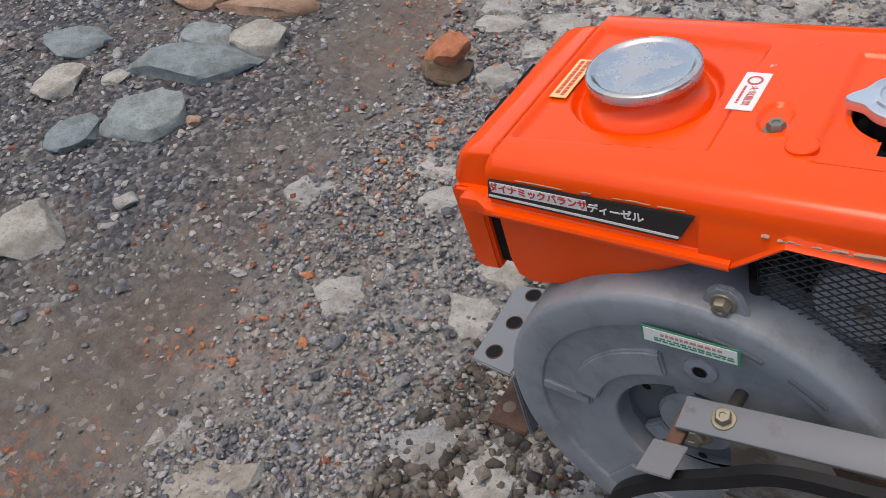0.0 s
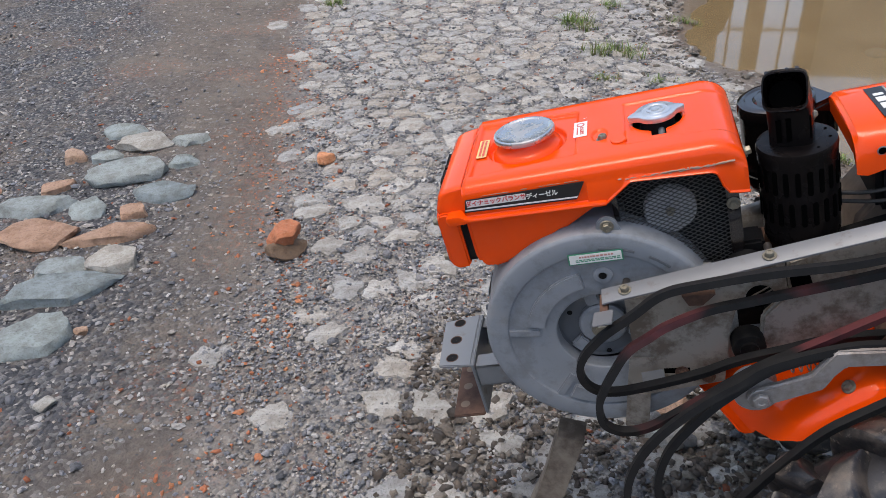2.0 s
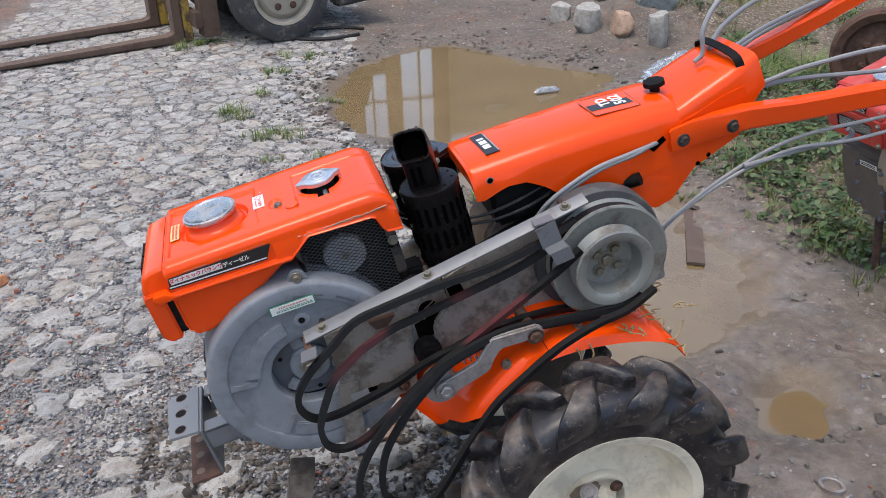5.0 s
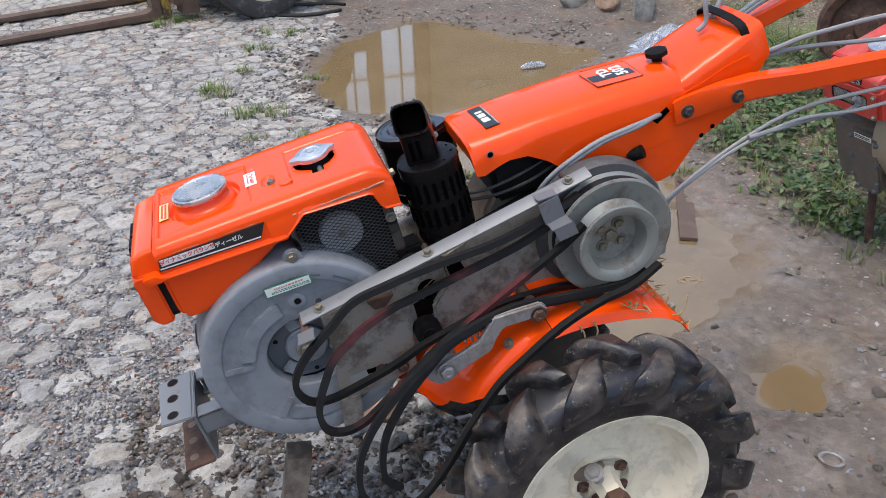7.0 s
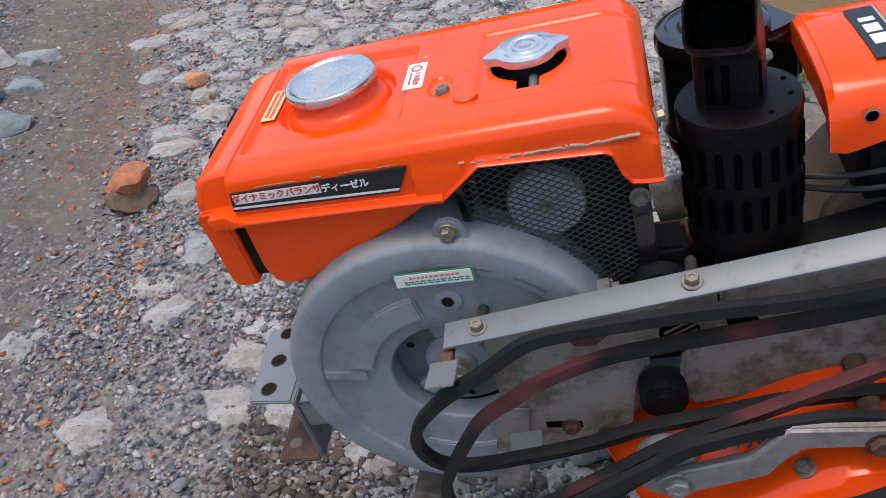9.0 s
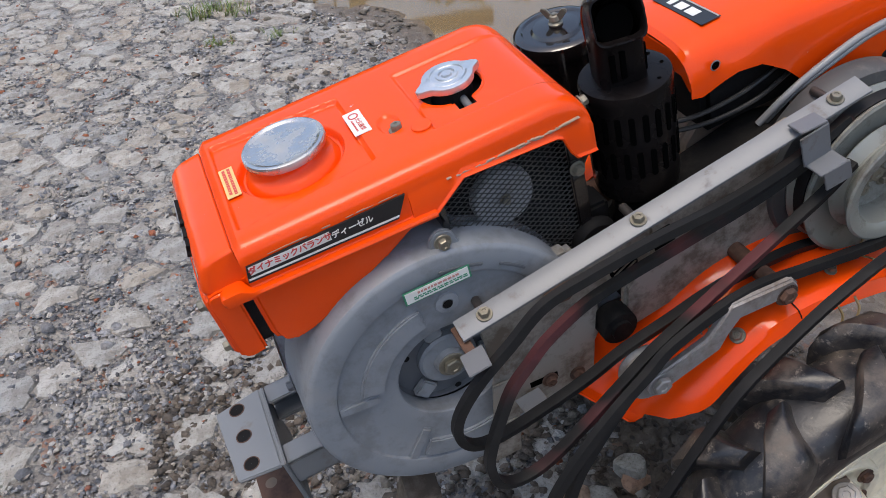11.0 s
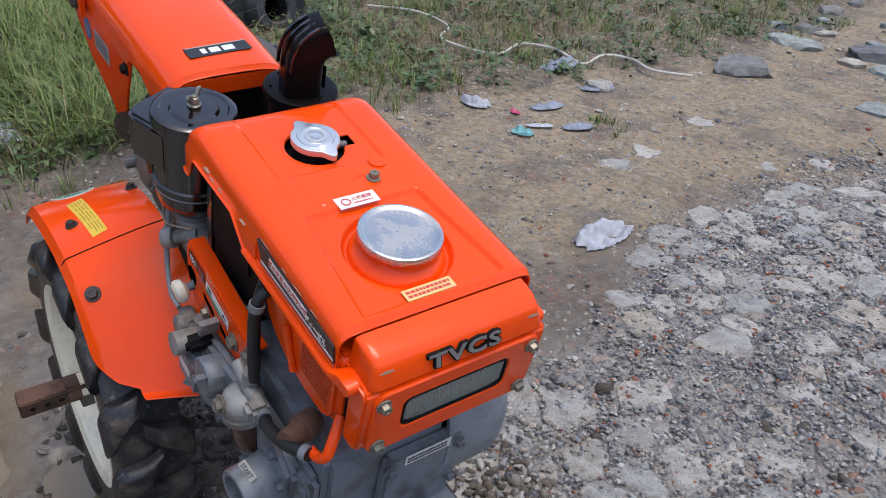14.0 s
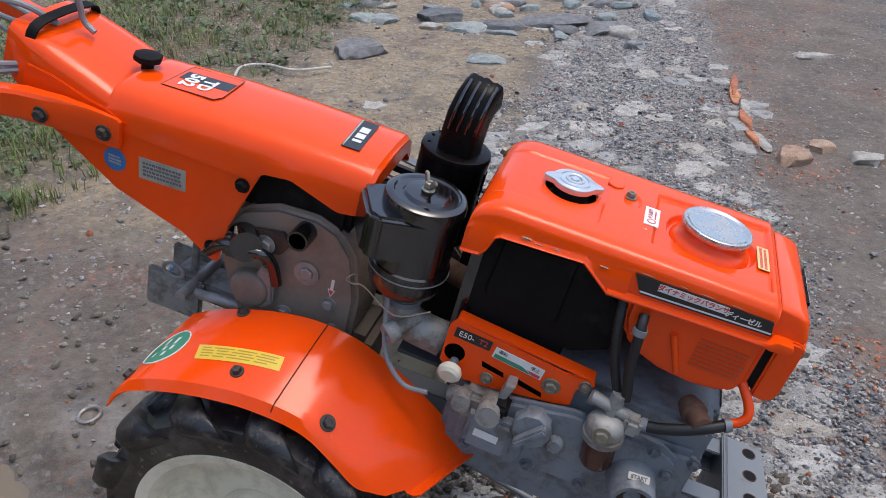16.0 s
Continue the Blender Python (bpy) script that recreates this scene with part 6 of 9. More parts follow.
def make_cover(parent, paint):
    """Long rear bonnet over the gearbox with cheeks, and the two handle tubes."""
    def hw(x):
        return float(np.interp(x, [-0.036, 0.05, 0.25, 0.335], [0.083, 0.084, 0.084, 0.080]))

    def low(x, sy):
        if sy < 0:
            return float(np.interp(x, [-0.036, -0.024, -0.016, 0.004, 0.02, 0.05, 0.08, 0.105, 0.128, 0.145], [0.512, 0.509, 0.511, 0.517, 0.520, 0.516, 0.495, 0.468, 0.455, 0.452]))
        return float(np.interp(x, [-0.036, -0.020, 0.000, 0.034, 0.066, 0.104, 0.116], [0.507, 0.502, 0.499, 0.510, 0.520, 0.514, 0.50]))
    xs = [-0.0365, -0.035, -0.031, -0.024] + list(np.linspace(-0.016, 0.325, 48)) + [0.3315, 0.3345, 0.3355]
    rings = []
    for x in xs:
        w = hw(x)
        e = 0.006 * float(step(-0.030, -0.0365, x)) + 0.010 * float(step(0.322, 0.3355, x))
        zt = float(np.interp(x, [-0.036, 0.10, 0.20, 0.335], [0.5650, 0.5650, 0.5620, 0.5530])) - e
        d = 0.579 - e - zt
        ring = []
        for sy in (-1, 1):
            zl = low(x, sy)
            pts = [(sy * (w + 0.002), zl), (sy * (w + 0.001), zl + (0.545 - zl) * 0.5), (sy * w, 0.545 - e * 0.5 - d * 0.8), (sy * (w - 0.0025), 0.556 - e - d), (sy * (w - 0.009), 0.567 - e - d), (sy * (w - 0.020), 0.5745 - e - d), (sy * (w - 0.034), 0.578 - e - d), (sy * (w - 0.06), zt + 0.0007)]
            pts = [(x, y, z) for y, z in pts]
            ring += pts if sy < 0 else pts[::-1]
        rings.append(ring)
    bm = loft(rings, False, False)
    thicken(bm, 0.002, (0.15, 0, 0.40))
    cov = part("rear_cover", bm, paint, parent, "long glossy bonnet over the gearbox", 35)
    part("cover_front", prism([(-0.080, 0.518), (-0.081, 0.538), (-0.072, 0.548), (-0.058, 0.5555), (0.058, 0.5555), (0.072, 0.548), (0.081, 0.538), (0.080, 0.518), (0.066, 0.532), (-0.066, 0.532)], -0.0362, -0.0340, 0, 0.0006), paint, cov)
    part("cover_end", prism([(-0.076, 0.46), (-0.077, 0.522), (-0.064, 0.536), (-0.04, 0.5425), (0.04, 0.5425), (0.064, 0.536), (0.077, 0.522), (0.076, 0.46)], 0.322, 0.335, 0, 0.004), paint, cov)
    # side cheeks that carry the handles
    left = [(0.130, 0.452), (0.150, 0.475), (0.300, 0.500), (0.325, 0.524), (0.352, 0.529), (0.402, 0.543), (0.440, 0.547), (0.446, 0.522), (0.425, 0.462), (0.338, 0.432), (0.292, 0.388), (0.262, 0.382), (0.245, 0.392), (0.165, 0.43)]
    part("cheek_plate", prism(left, -0.0835, -0.0800, 1, 0.0012), paint, cov, "side cheek with lever slots")
    right = [(0.104, 0.514), (0.113, 0.492), (0.128, 0.452), (0.140, 0.420), (0.146, 0.385), (0.150, 0.358), (0.158, 0.355), (0.205, 0.382), (0.306, 0.412), (0.408, 0.472), (0.446, 0.52), (0.440, 0.547), (0.402, 0.543), (0.352, 0.529), (0.325, 0.524), (0.300, 0.515), (0.20, 0.510)]
    part("cheek_plate", prism(right, 0.0800, 0.0835, 1, 0.0012), paint, cov, "side cheek with a maker plate")
    # steering column block behind the bonnet
    col = []
    for x, z, w, h in ((0.330, 0.470, 0.0796, 0.070), (0.352, 0.470, 0.0796, 0.077), (0.385, 0.474, 0.0794, 0.084), (0.425, 0.484, 0.0785, 0.086), (0.455, 0.502, 0.0755, 0.077), (0.490, 0.526, 0.064, 0.060)):
        col.append([(x - 0.2 * dz, y, z + dz) for y, dz in ((-w, 0), (-w, h * 0.78), (-w * 0.96, h * 0.89), (-w * 0.86, h * 0.965), (-w * 0.6, h), (w * 0.6, h), (w * 0.86, h * 0.965), (w * 0.96, h * 0.89), (w, h * 0.78), (w, 0))])
    part("column", loft(col), paint, cov, "sheet metal column under the handles", 35)
    for sy in (-1, 1):
        # handle arm: flat at the root, then a rounded rectangular tube that spreads outwards
        stations = [(0.298, 0.0905, 0.498, 0.0035, 0.018), (0.303, 0.0905, 0.499, 0.004, 0.0205), (0.340, 0.091, 0.501, 0.006, 0.021), (0.380, 0.094, 0.502, 0.010, 0.021), (0.430, 0.102, 0.502, 0.013, 0.020),
                    (0.500, 0.120, 0.495, 0.014, 0.0185), (0.62, 0.155, 0.490, 0.014, 0.0175), (0.80, 0.215, 0.485, 0.014, 0.0165), (1.05, 0.290, 0.49, 0.013, 0.014)]
        rings = []
        for x, y, z, w, h in stations:
            rings.append([(x, sy * (y + u * w), z + v * h) for u, v in ((-1, -0.75), (-1, 0.75), (-0.7, 1), (0.7, 1), (1, 0.75), (1, -0.75), (0.7, -1), (-0.7, -1))])
        arm = part("handle_arm", loft(rings), paint, cov, "painted handle arm bolted to the cheek", 30)
        bolt(arm, (0.319, sy * 0.0950, 0.496), (0, sy, 0), 0.0072, DARK_BOLT)
        bolt(arm, (0.401, sy * 0.1085, 0.497), (0, sy, 0), 0.0072, DARK_BOLT)
        part("hand_grip", rod((1.05, sy * 0.290, 0.49), (1.19, sy * 0.325, 0.50), 0.017, 18, 0.004), FLAT_BLACK, arm, "black rubber grip")
    for x, z in ((0.366, 0.447), (0.345, 0.438)):
        part("cheek_hole", lathe([(0.0042, 0), (0.0001, 0.0002)], (x, -0.0836, z), (0, -1, 0), 12), VOID, cov)
    part("cover_hole", lathe([(0.0048, 0), (0.0001, 0.0003)], (-0.008, -0.0862, 0.541), (0, -1, 0), 14), VOID, cov)
    part("hole_rim", lathe([(0.0048, 0.0006), (0.0062, 0.0)], (-0.008, -0.0862, 0.541), (0, -1, 0), 14), GALV, cov)
    # lever slots and the boot behind them
    part("lever_slot", prism([(0.205, 0.466), (0.232, 0.474), (0.244, 0.462), (0.244, 0.448), (0.232, 0.440), (0.212, 0.448)], -0.0842, -0.0830, 1), VOID, cov)
    part("lever_boot", rod((0.216, -0.080, 0.448), (0.236, -0.094, 0.455), 0.011, 16, 0.004), FLAT_BLACK, cov)
    part("cable_slot", prism([(0.262, 0.497), (0.290, 0.510), (0.294, 0.502), (0.270, 0.488)], -0.0848, -0.0830, 1), VOID, cov)
    part("pressed_panel", prism([(0.247, 0.452), (0.295, 0.432), (0.290, 0.419), (0.243, 0.440)], -0.0845, -0.0830, 1, 0.0006), paint, cov)
    # labels on top
    m = axes((0.0145, -0.0035, 0.5662), (0, 1, 0), (-1, 0, 0)) @ Matrix.Rotation(0.05, 4, "Z")
    lab = part("power_label", moved(box(-0.0435, 0.0435, -0.0125, 0.0125, 0, 0.0007, 0.0002), m), DECAL_BLACK, cov, "black label with silver marks")
    part("label_line", moved(box(-0.0420, 0.0420, -0.0115, -0.0095, 0.0007, 0.0011, 0), m), PLATE, lab)
    part("label_mark", moved(merge(box(-0.022, -0.006, -0.005, 0.007, 0.0007, 0.0011, 0), box(-0.002, 0.012, -0.005, 0.007, 0.0007, 0.0011, 0), box(0.017, 0.024, -0.005, 0.007, 0.0007, 0.0011, 0)), m), DECAL_WHITE, lab)
    m = axes((0.2365, -0.005, 0.5606), (0, 1, 0), (-1, 0, 0.085))
    lab = part("model_label", moved(prism([(-0.038, -0.040), (0.038, -0.043), (0.042, 0.034), (0.030, 0.041), (-0.036, 0.038)], 0, 0.0005, 2), m), paint, cov, "model label with white figures")
    part("label_edge", moved(tube([(-0.038, -0.040, 0.0004), (0.038, -0.043, 0.0004), (0.042, 0.034, 0.0004), (0.030, 0.041, 0.0004), (-0.036, 0.038, 0.0004)], 0.0006, 5, 1, True), m), DECAL_BLACK, lab)
    part("label_stripe", moved(merge(prism([(-0.036, -0.006), (0.037, -0.010), (0.037, 0.016), (-0.036, 0.019)], 0.0006, 0.0010, 2)), m @ Matrix.Rotation(radians(90), 4, "Z")), DECAL_BLACK, lab)
    t = Matrix.Rotation(radians(0), 4, "Z")
    part("model_text", moved(lettering("TD", 0.0245, 0.0005, 1.12, 0.0011), m @ Matrix.Translation((0.010, 0.006, 0.0013)) @ t), DECAL_WHITE, lab)
    part("model_text", moved(lettering("502", 0.0265, 0.0005, 1.1, 0.0011), m @ Matrix.Translation((0.006, -0.018, 0.0013)) @ t), DECAL_WHITE, lab)
    # clamp screw and its knob
    part("clamp_knob", merge(rod((0.322, -0.003, 0.548), (0.322, -0.003, 0.566), 0.0085, 16), lathe([(0.010, 0.0), (0.0185, 0.002), (0.0195, 0.006), (0.0185, 0.010), (0.010, 0.0125), (0.0002, 0.0125)], (0.322, -0.003, 0.5625), (0, 0, 1), 8)), FLAT_BLACK, cov, "black plastic clamp knob")
    part("tape_band", tube([(0.455, -0.066, 0.525), (0.447, -0.068, 0.565), (0.443, -0.05, 0.592), (0.443, 0.05, 0.592), (0.447, 0.068, 0.565), (0.455, 0.066, 0.525)], 0, 4, 4, section=[(-0.007, -0.0012), (0.007, -0.0012), (0.007, 0.0012), (-0.007, 0.0012)], up=(1, 0, 0.2)), FLAT_BLACK, cov, "black tape round the column")
    # right side labels
    m = axes((0.240, 0.0838, 0.4600), (-1, 0, 0), (0, 0, 1)) @ Matrix.Rotation(radians(3), 4, "Z")
    pl = part("maker_plate", moved(box(-0.034, 0.034, -0.0155, 0.0155, 0, 0.0007, 0.0002), m), PLATE, cov, "small worn metal maker plate")
    part("plate_print", moved(bars(4, 0.056, 0.022, 0.0004, rng=random.Random(9)), m @ Matrix.Translation((0, 0, 0.0007))), DARK_GREY, pl)
    m = axes((0.309, 0.0838, 0.456), (-1, 0, 0), (0, 0, 1))
    rd = part("round_label", moved(lathe([(0.0165, 0), (0.0165, 0.0006), (0.0002, 0.0006)], (0, 0, 0), (0, 0, 1), 32), m), DECAL_BLUE, cov, "round blue inspection sticker")
    part("round_print", moved(bars(3, 0.018, 0.014, 0.0004, rng=random.Random(10)), m @ Matrix.Translation((0, 0, 0.0006))), PLATE, rd)
    for x, z in ((0.128, 0.487), (0.161, 0.378)):
        bolt(cov, (x, 0.0835, z), (0, 1, 0), 0.0065, FLAT_BLACK)
    return cov


def make_cables(parent):
    for k, d in enumerate((0.0, 0.009)):
        part("control_cable", tube([(0.045 + d, -0.085, 0.440), (0.070 + d, -0.097, 0.470), (0.105 + d, -0.100, 0.488 - d * 0.3), (0.161 + d, -0.100, 0.504 - d * 0.4), (0.219 + d, -0.097, 0.506 - d * 0.4), (0.262, -0.088, 0.503), (0.285, -0.078, 0.500)], 0.0042, 10, 5), CABLE, parent, "grey sheathed control cable")
    part("thin_cable", tube([(-0.062, -0.060, 0.478), (-0.019, -0.072, 0.478), (0.031, -0.078, 0.486), (0.080, -0.070, 0.492), (0.12, -0.05, 0.49)], 0.0028, 8, 5), HOSE, parent)
    part("thin_cable", tube([(-0.062, -0.060, 0.466), (-0.010, -0.074, 0.464), (0.045, -0.080, 0.470), (0.10, -0.070, 0.478)], 0.0028, 8, 5), HOSE, parent)
    for k in range(2):
        part("control_rod", tube([(0.235 + 0.010 * k, -0.110, 0.345), (0.275 + 0.008 * k, -0.114, 0.374), (0.380, -0.120 - 0.003 * k, 0.420 - 0.006 * k), (0.490, -0.128 - 0.004 * k, 0.446 - 0.016 * k), (0.60, -0.16, 0.452 - 0.03 * k), (0.78, -0.215, 0.452 - 0.01 * k)], 0.0032, 8, 6), CABLE, parent, "bare steel control rod")
    part("control_rod", tube([(0.404, -0.126, 0.428), (0.514, -0.130, 0.422), (0.575, -0.132, 0.412), (0.602, -0.132, 0.417), (0.594, -0.132, 0.430)], 0.0042, 8, 6), CABLE, parent)
    for pts in ([(0.440, -0.050, 0.522), (0.501, -0.062, 0.530), (0.573, -0.075, 0.536), (0.72, -0.12, 0.535), (0.95, -0.25, 0.51)], [(0.445, -0.052, 0.520), (0.541, -0.066, 0.518), (0.694, -0.12, 0.500), (0.95, -0.25, 0.50)],
                [(0.40, 0.0, 0.578), (0.417, 0.0, 0.590), (0.430, 0.01, 0.63), (0.50, 0.04, 0.66), (0.70, 0.12, 0.62)], [(0.44, 0.02, 0.582), (0.49, 0.05, 0.605), (0.62, 0.12, 0.60), (0.85, 0.22, 0.53)], [(0.45, 0.06, 0.535), (0.50, 0.09, 0.53), (0.62, 0.14, 0.535), (0.85, 0.24, 0.51)], [(0.45, 0.062, 0.528), (0.51, 0.10, 0.518), (0.64, 0.16, 0.52), (0.85, 0.245, 0.50)]):
        part("control_cable", tube(pts, 0.0042, 8, 6), CABLE, parent, "grey sheathed control cable")
    part("throttle_cable", tube([(-0.090, 0.10, 0.452), (-0.098, 0.112, 0.400), (-0.112, 0.120, 0.345), (-0.145, 0.128, 0.315), (-0.180, 0.130, 0.318)], 0.0035, 8, 6), CABLE, parent, "grey sheathed control cable")


def make_right_side(parent, paint):
    """Fuel hoses, control plate, oil filler, filter bowl and starter boss on the right."""
    plate = [(-0.180, 0.366), (-0.180, 0.425), (-0.187, 0.436), (-0.235, 0.430), (-0.330, 0.418), (-0.368, 0.420), (-0.372, 0.412), (-0.352, 0.398), (-0.352, 0.372), (-0.335, 0.366), (-0.245, 0.350), (-0.205, 0.349)]
    p = part("control_plate", merge(prism(plate, 0.114, 0.1175, 1, 0.0012), prism([(-0.186, 0.434), (-0.188, 0.438), (-0.368, 0.422), (-0.368, 0.418)], 0.098, 0.1175, 1, 0.0008)), paint, parent, "orange engine control plate with slots")
    m = axes((-0.213, 0.1181, 0.4165), (-1, 0, -0.06), (0, 0, 1))
    lab = part("type_label", moved(box(-0.024, 0.024, -0.0075, 0.0075, 0, 0.0007, 0.0002), m), DECAL_BLACK, p, "black type label with white letters")
    part("type_text", moved(lettering("E50-", 0.0115, 0.0004), m @ Matrix.Translation((-0.0085, 0, 0.0009))), DECAL_WHITE, lab)
    part("type_text", moved(lettering("T2", 0.0115, 0.0004), m @ Matrix.Translation((0.0135, 0, 0.0009))), DECAL_RED, lab)
    m = axes((-0.275, 0.1181, 0.4060), (-1, 0, -0.12), (0, 0, 1))
    lab = part("speed_label", moved(box(-0.033, 0.033, -0.0085, 0.0085, 0, 0.0007, 0.0002), m), DECAL_WHITE, p, "white speed label with a green band")
    part("speed_band", moved(prism([(-0.031, -0.0075), (0.022, -0.0075), (0.006, -0.0015), (-0.031, -0.0015)], 0.0007, 0.0011, 2), m), DECAL_GREEN, lab)
    part("speed_end", moved(prism([(0.023, -0.0075), (0.031, -0.0075), (0.031, -0.003), (0.013, -0.003)], 0.0007, 0.0011, 2), m), DECAL_RED, lab)
    part("speed_text", moved(lettering("運転", 0.0062, 0.0003), m @ Matrix.Translation((-0.022, 0.0035, 0.0009))), DECAL_BLACK, lab)
    part("speed_text", moved(lettering("停止", 0.0062, 0.0003), m @ Matrix.Translation((0.022, 0.0025, 0.0009))), DECAL_BLACK, lab)
    for pts in ([(-0.232, 0.389), (-0.262, 0.383), (-0.264, 0.376), (-0.234, 0.381)], [(-0.282, 0.382), (-0.314, 0.375), (-0.316, 0.368), (-0.284, 0.374)]):
        part("plate_slot", prism(pts, 0.1165, 0.1181, 1), VOID, p)
    bolt(p, (-0.244, 0.1175, 0.366), (0, 1, 0), 0.0055)
    bolt(p, (-0.322, 0.1175, 0.391), (0, 1, 0), 0.0075)
    bolt(p, (-0.361, 0.1175, 0.4085), (0, 1, 0), 0.0055)
    part("lever_tab", prism([(-0.270, 0.384), (-0.282, 0.386), (-0.276, 0.362), (-0.266, 0.360)], 0.117, 0.140, 1, 0.001), WORN_STEEL, p)
    part("lever_grip", box(-0.284, -0.262, 0.124, 0.158, 0.343, 0.362, 0.005, 3), FLAT_BLACK, p, "black plastic stop lever")
    part("knob_hole", lathe([(0.0135, 0), (0.0001, 0.0003)], (-0.196, 0.1178, 0.386), (0, 1, 0), 24), VOID, p)
    k = part("pull_stem", lathe([(0.0065, 0.0), (0.0065, 0.010), (0.009, 0.012), (0.009, 0.020), (0.006, 0.022), (0.0052, 0.030)], (-0.199, 0.096, 0.377), (0.0, 1, -0.25), 20), DARK_GREY, p)
    part("pull_knob", lathe([(0.0055, 0.030), (0.0135, 0.034), (0.0155, 0.039), (0.0150, 0.044), (0.011, 0.0475), (0.0002, 0.048)], (-0.199, 0.096, 0.377), (0.0, 1, -0.25), 28), KNOB_WHITE, p, "ivory plastic pull knob")
    # fuel hoses
    part("fuel_hose", tube([(-0.389, 0.113, 0.532), (-0.389, 0.122, 0.524), (-0.391, 0.127, 0.510), (-0.396, 0.130, 0.470), (-0.404, 0.132, 0.440), (-0.408, 0.132, 0.424)], 0.0062, 12, 5), HOSE, parent, "black rubber fuel hose")
    part("fuel_hose", tube([(-0.362, 0.098, 0.535), (-0.368, 0.112, 0.500), (-0.380, 0.120, 0.460), (-0.396, 0.126, 0.425)], 0.006, 12, 5), HOSE, parent, "black rubber fuel hose")
    part("fuel_hose", tube([(-0.436, 0.134, 0.398), (-0.455, 0.138, 0.405), (-0.480, 0.140, 0.418), (-0.505, 0.138, 0.432), (-0.528, 0.130, 0.443)], 0.0072, 12, 5), HOSE, parent, "black rubber fuel hose")
    part("tank_pipe", tube([(-0.522, 0.126, 0.440), (-0.536, 0.124, 0.444), (-0.543, 0.120, 0.455), (-0.538, 0.112, 0.468), (-0.525, 0.098, 0.482)], 0.0058, 12, 5), paint, parent, "painted outlet pipe of the tank")
    for at, way in (((-0.524, 0.132, 0.4415), (-1, -0.4, 0.3)), ((-0.440, 0.1345, 0.400), (-1, 0.2, 0.3)), ((-0.390, 0.1245, 0.516), (0, 0.2, -1)), ((-0.372, 0.128, 0.405), (1, 0, 0.1))):
        part("hose_clip", lathe([(0.0070, -0.004), (0.0086, -0.004), (0.0086, 0.004), (0.0070, 0.004)], at, way, 18), GALV, parent)
    part("sight_tube", rod((-0.428, 0.1105, 0.520), (-0.449, 0.1105, 0.473), 0.0042, 10), paint, parent)
    m = axes((-0.487, 0.1082, 0.5060), (-1, 0, 0.0), (0, 0, 1))
    part("caution_print", moved(bars(7, 0.060, 0.042, 0.0005, rng=random.Random(12)), m), DARK_ORANGE, parent, "faded small print on the tank")
    # filter with its bowl, cock and pump parts
    fx, fz = -0.399, 0.379
    part("filter_head", merge(lathe([(0.0002, 0.020), (0.012, 0.020), (0.020, 0.016), (0.024, 0.008), (0.024, -0.004), (0.026, -0.006), (0.026, -0.014), (0.021, -0.016), (0.0002, -0.016)], (fx, 0.140, fz), (0.12, 0.15, 1), 32), rod((fx + 0.030, 0.134, fz + 0.034), (fx - 0.030, 0.134, fz + 0.022), 0.008, 14, 0.002),
                              rod((fx, 0.134, fz + 0.018), (fx, 0.132, fz + 0.050), 0.009, 14, 0.002), box(fx - 0.038, fx - 0.016, 0.125, 0.150, fz + 0.005, fz + 0.030, 0.005)), CAST, parent, "cast fuel filter head")
    part("filter_bowl", lathe([(0.0205, -0.016), (0.0210, -0.058), (0.019, -0.063), (0.008, -0.066), (0.0002, -0.066)], (fx, 0.140, fz), (0.12, 0.15, 1), 32), BOWL, parent, "dark brown filter bowl")
    bolt(parent, (fx + 0.004, 0.164, fz + 0.006), (0, 1, 0.2), 0.0075)
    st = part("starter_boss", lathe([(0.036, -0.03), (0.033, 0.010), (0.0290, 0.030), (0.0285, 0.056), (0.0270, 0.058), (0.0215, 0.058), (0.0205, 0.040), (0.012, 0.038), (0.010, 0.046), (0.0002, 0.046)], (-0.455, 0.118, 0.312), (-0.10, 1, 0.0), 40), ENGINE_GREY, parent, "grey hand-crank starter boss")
    part("boss_core", lathe([(0.0203, 0.0), (0.0002, 0.0006)], (-0.459, 0.159, 0.312), (-0.10, 1, 0.0), 28), RUST, st)
    m = axes((-0.4575, 0.160, 0.3415), (-1, -0.1, 0), (0, 0.86, -0.5))
    lab = part("start_label", moved(box(-0.0135, 0.0135, -0.0046, 0.0046, 0, 0.0007, 0.0002), m @ Matrix.Rotation(radians(180), 4, "X") @ Matrix.Rotation(radians(180), 4, "Z")), PLATE, st, "white label that reads start")
    m2 = axes((-0.4575, 0.1612, 0.3422), (-1, -0.1, 0), (0, -0.86, 0.5))
    part("start_text", moved(lettering("START", 0.0070, 0.0005, 1.0, 0.0002), m2 @ Matrix.Translation((0, 0, 0.0004))), DARK_GREY, lab)
    part("outlet_stub", lathe([(0.0002, 0.026), (0.009, 0.026), (0.0125, 0.025), (0.0125, 0.004), (0.016, 0.002), (0.016, -0.004), (0.012, -0.02)], (-0.489, 0.117, 0.430), (-0.45, 1, 0.1), 28), RUST, parent, "rusty brown exhaust stub")
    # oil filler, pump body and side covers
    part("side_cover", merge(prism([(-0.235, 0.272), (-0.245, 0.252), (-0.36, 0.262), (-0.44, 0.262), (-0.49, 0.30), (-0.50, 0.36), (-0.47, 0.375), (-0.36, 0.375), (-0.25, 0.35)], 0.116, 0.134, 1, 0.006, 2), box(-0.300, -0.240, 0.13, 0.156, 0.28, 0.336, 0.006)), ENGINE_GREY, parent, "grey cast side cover")
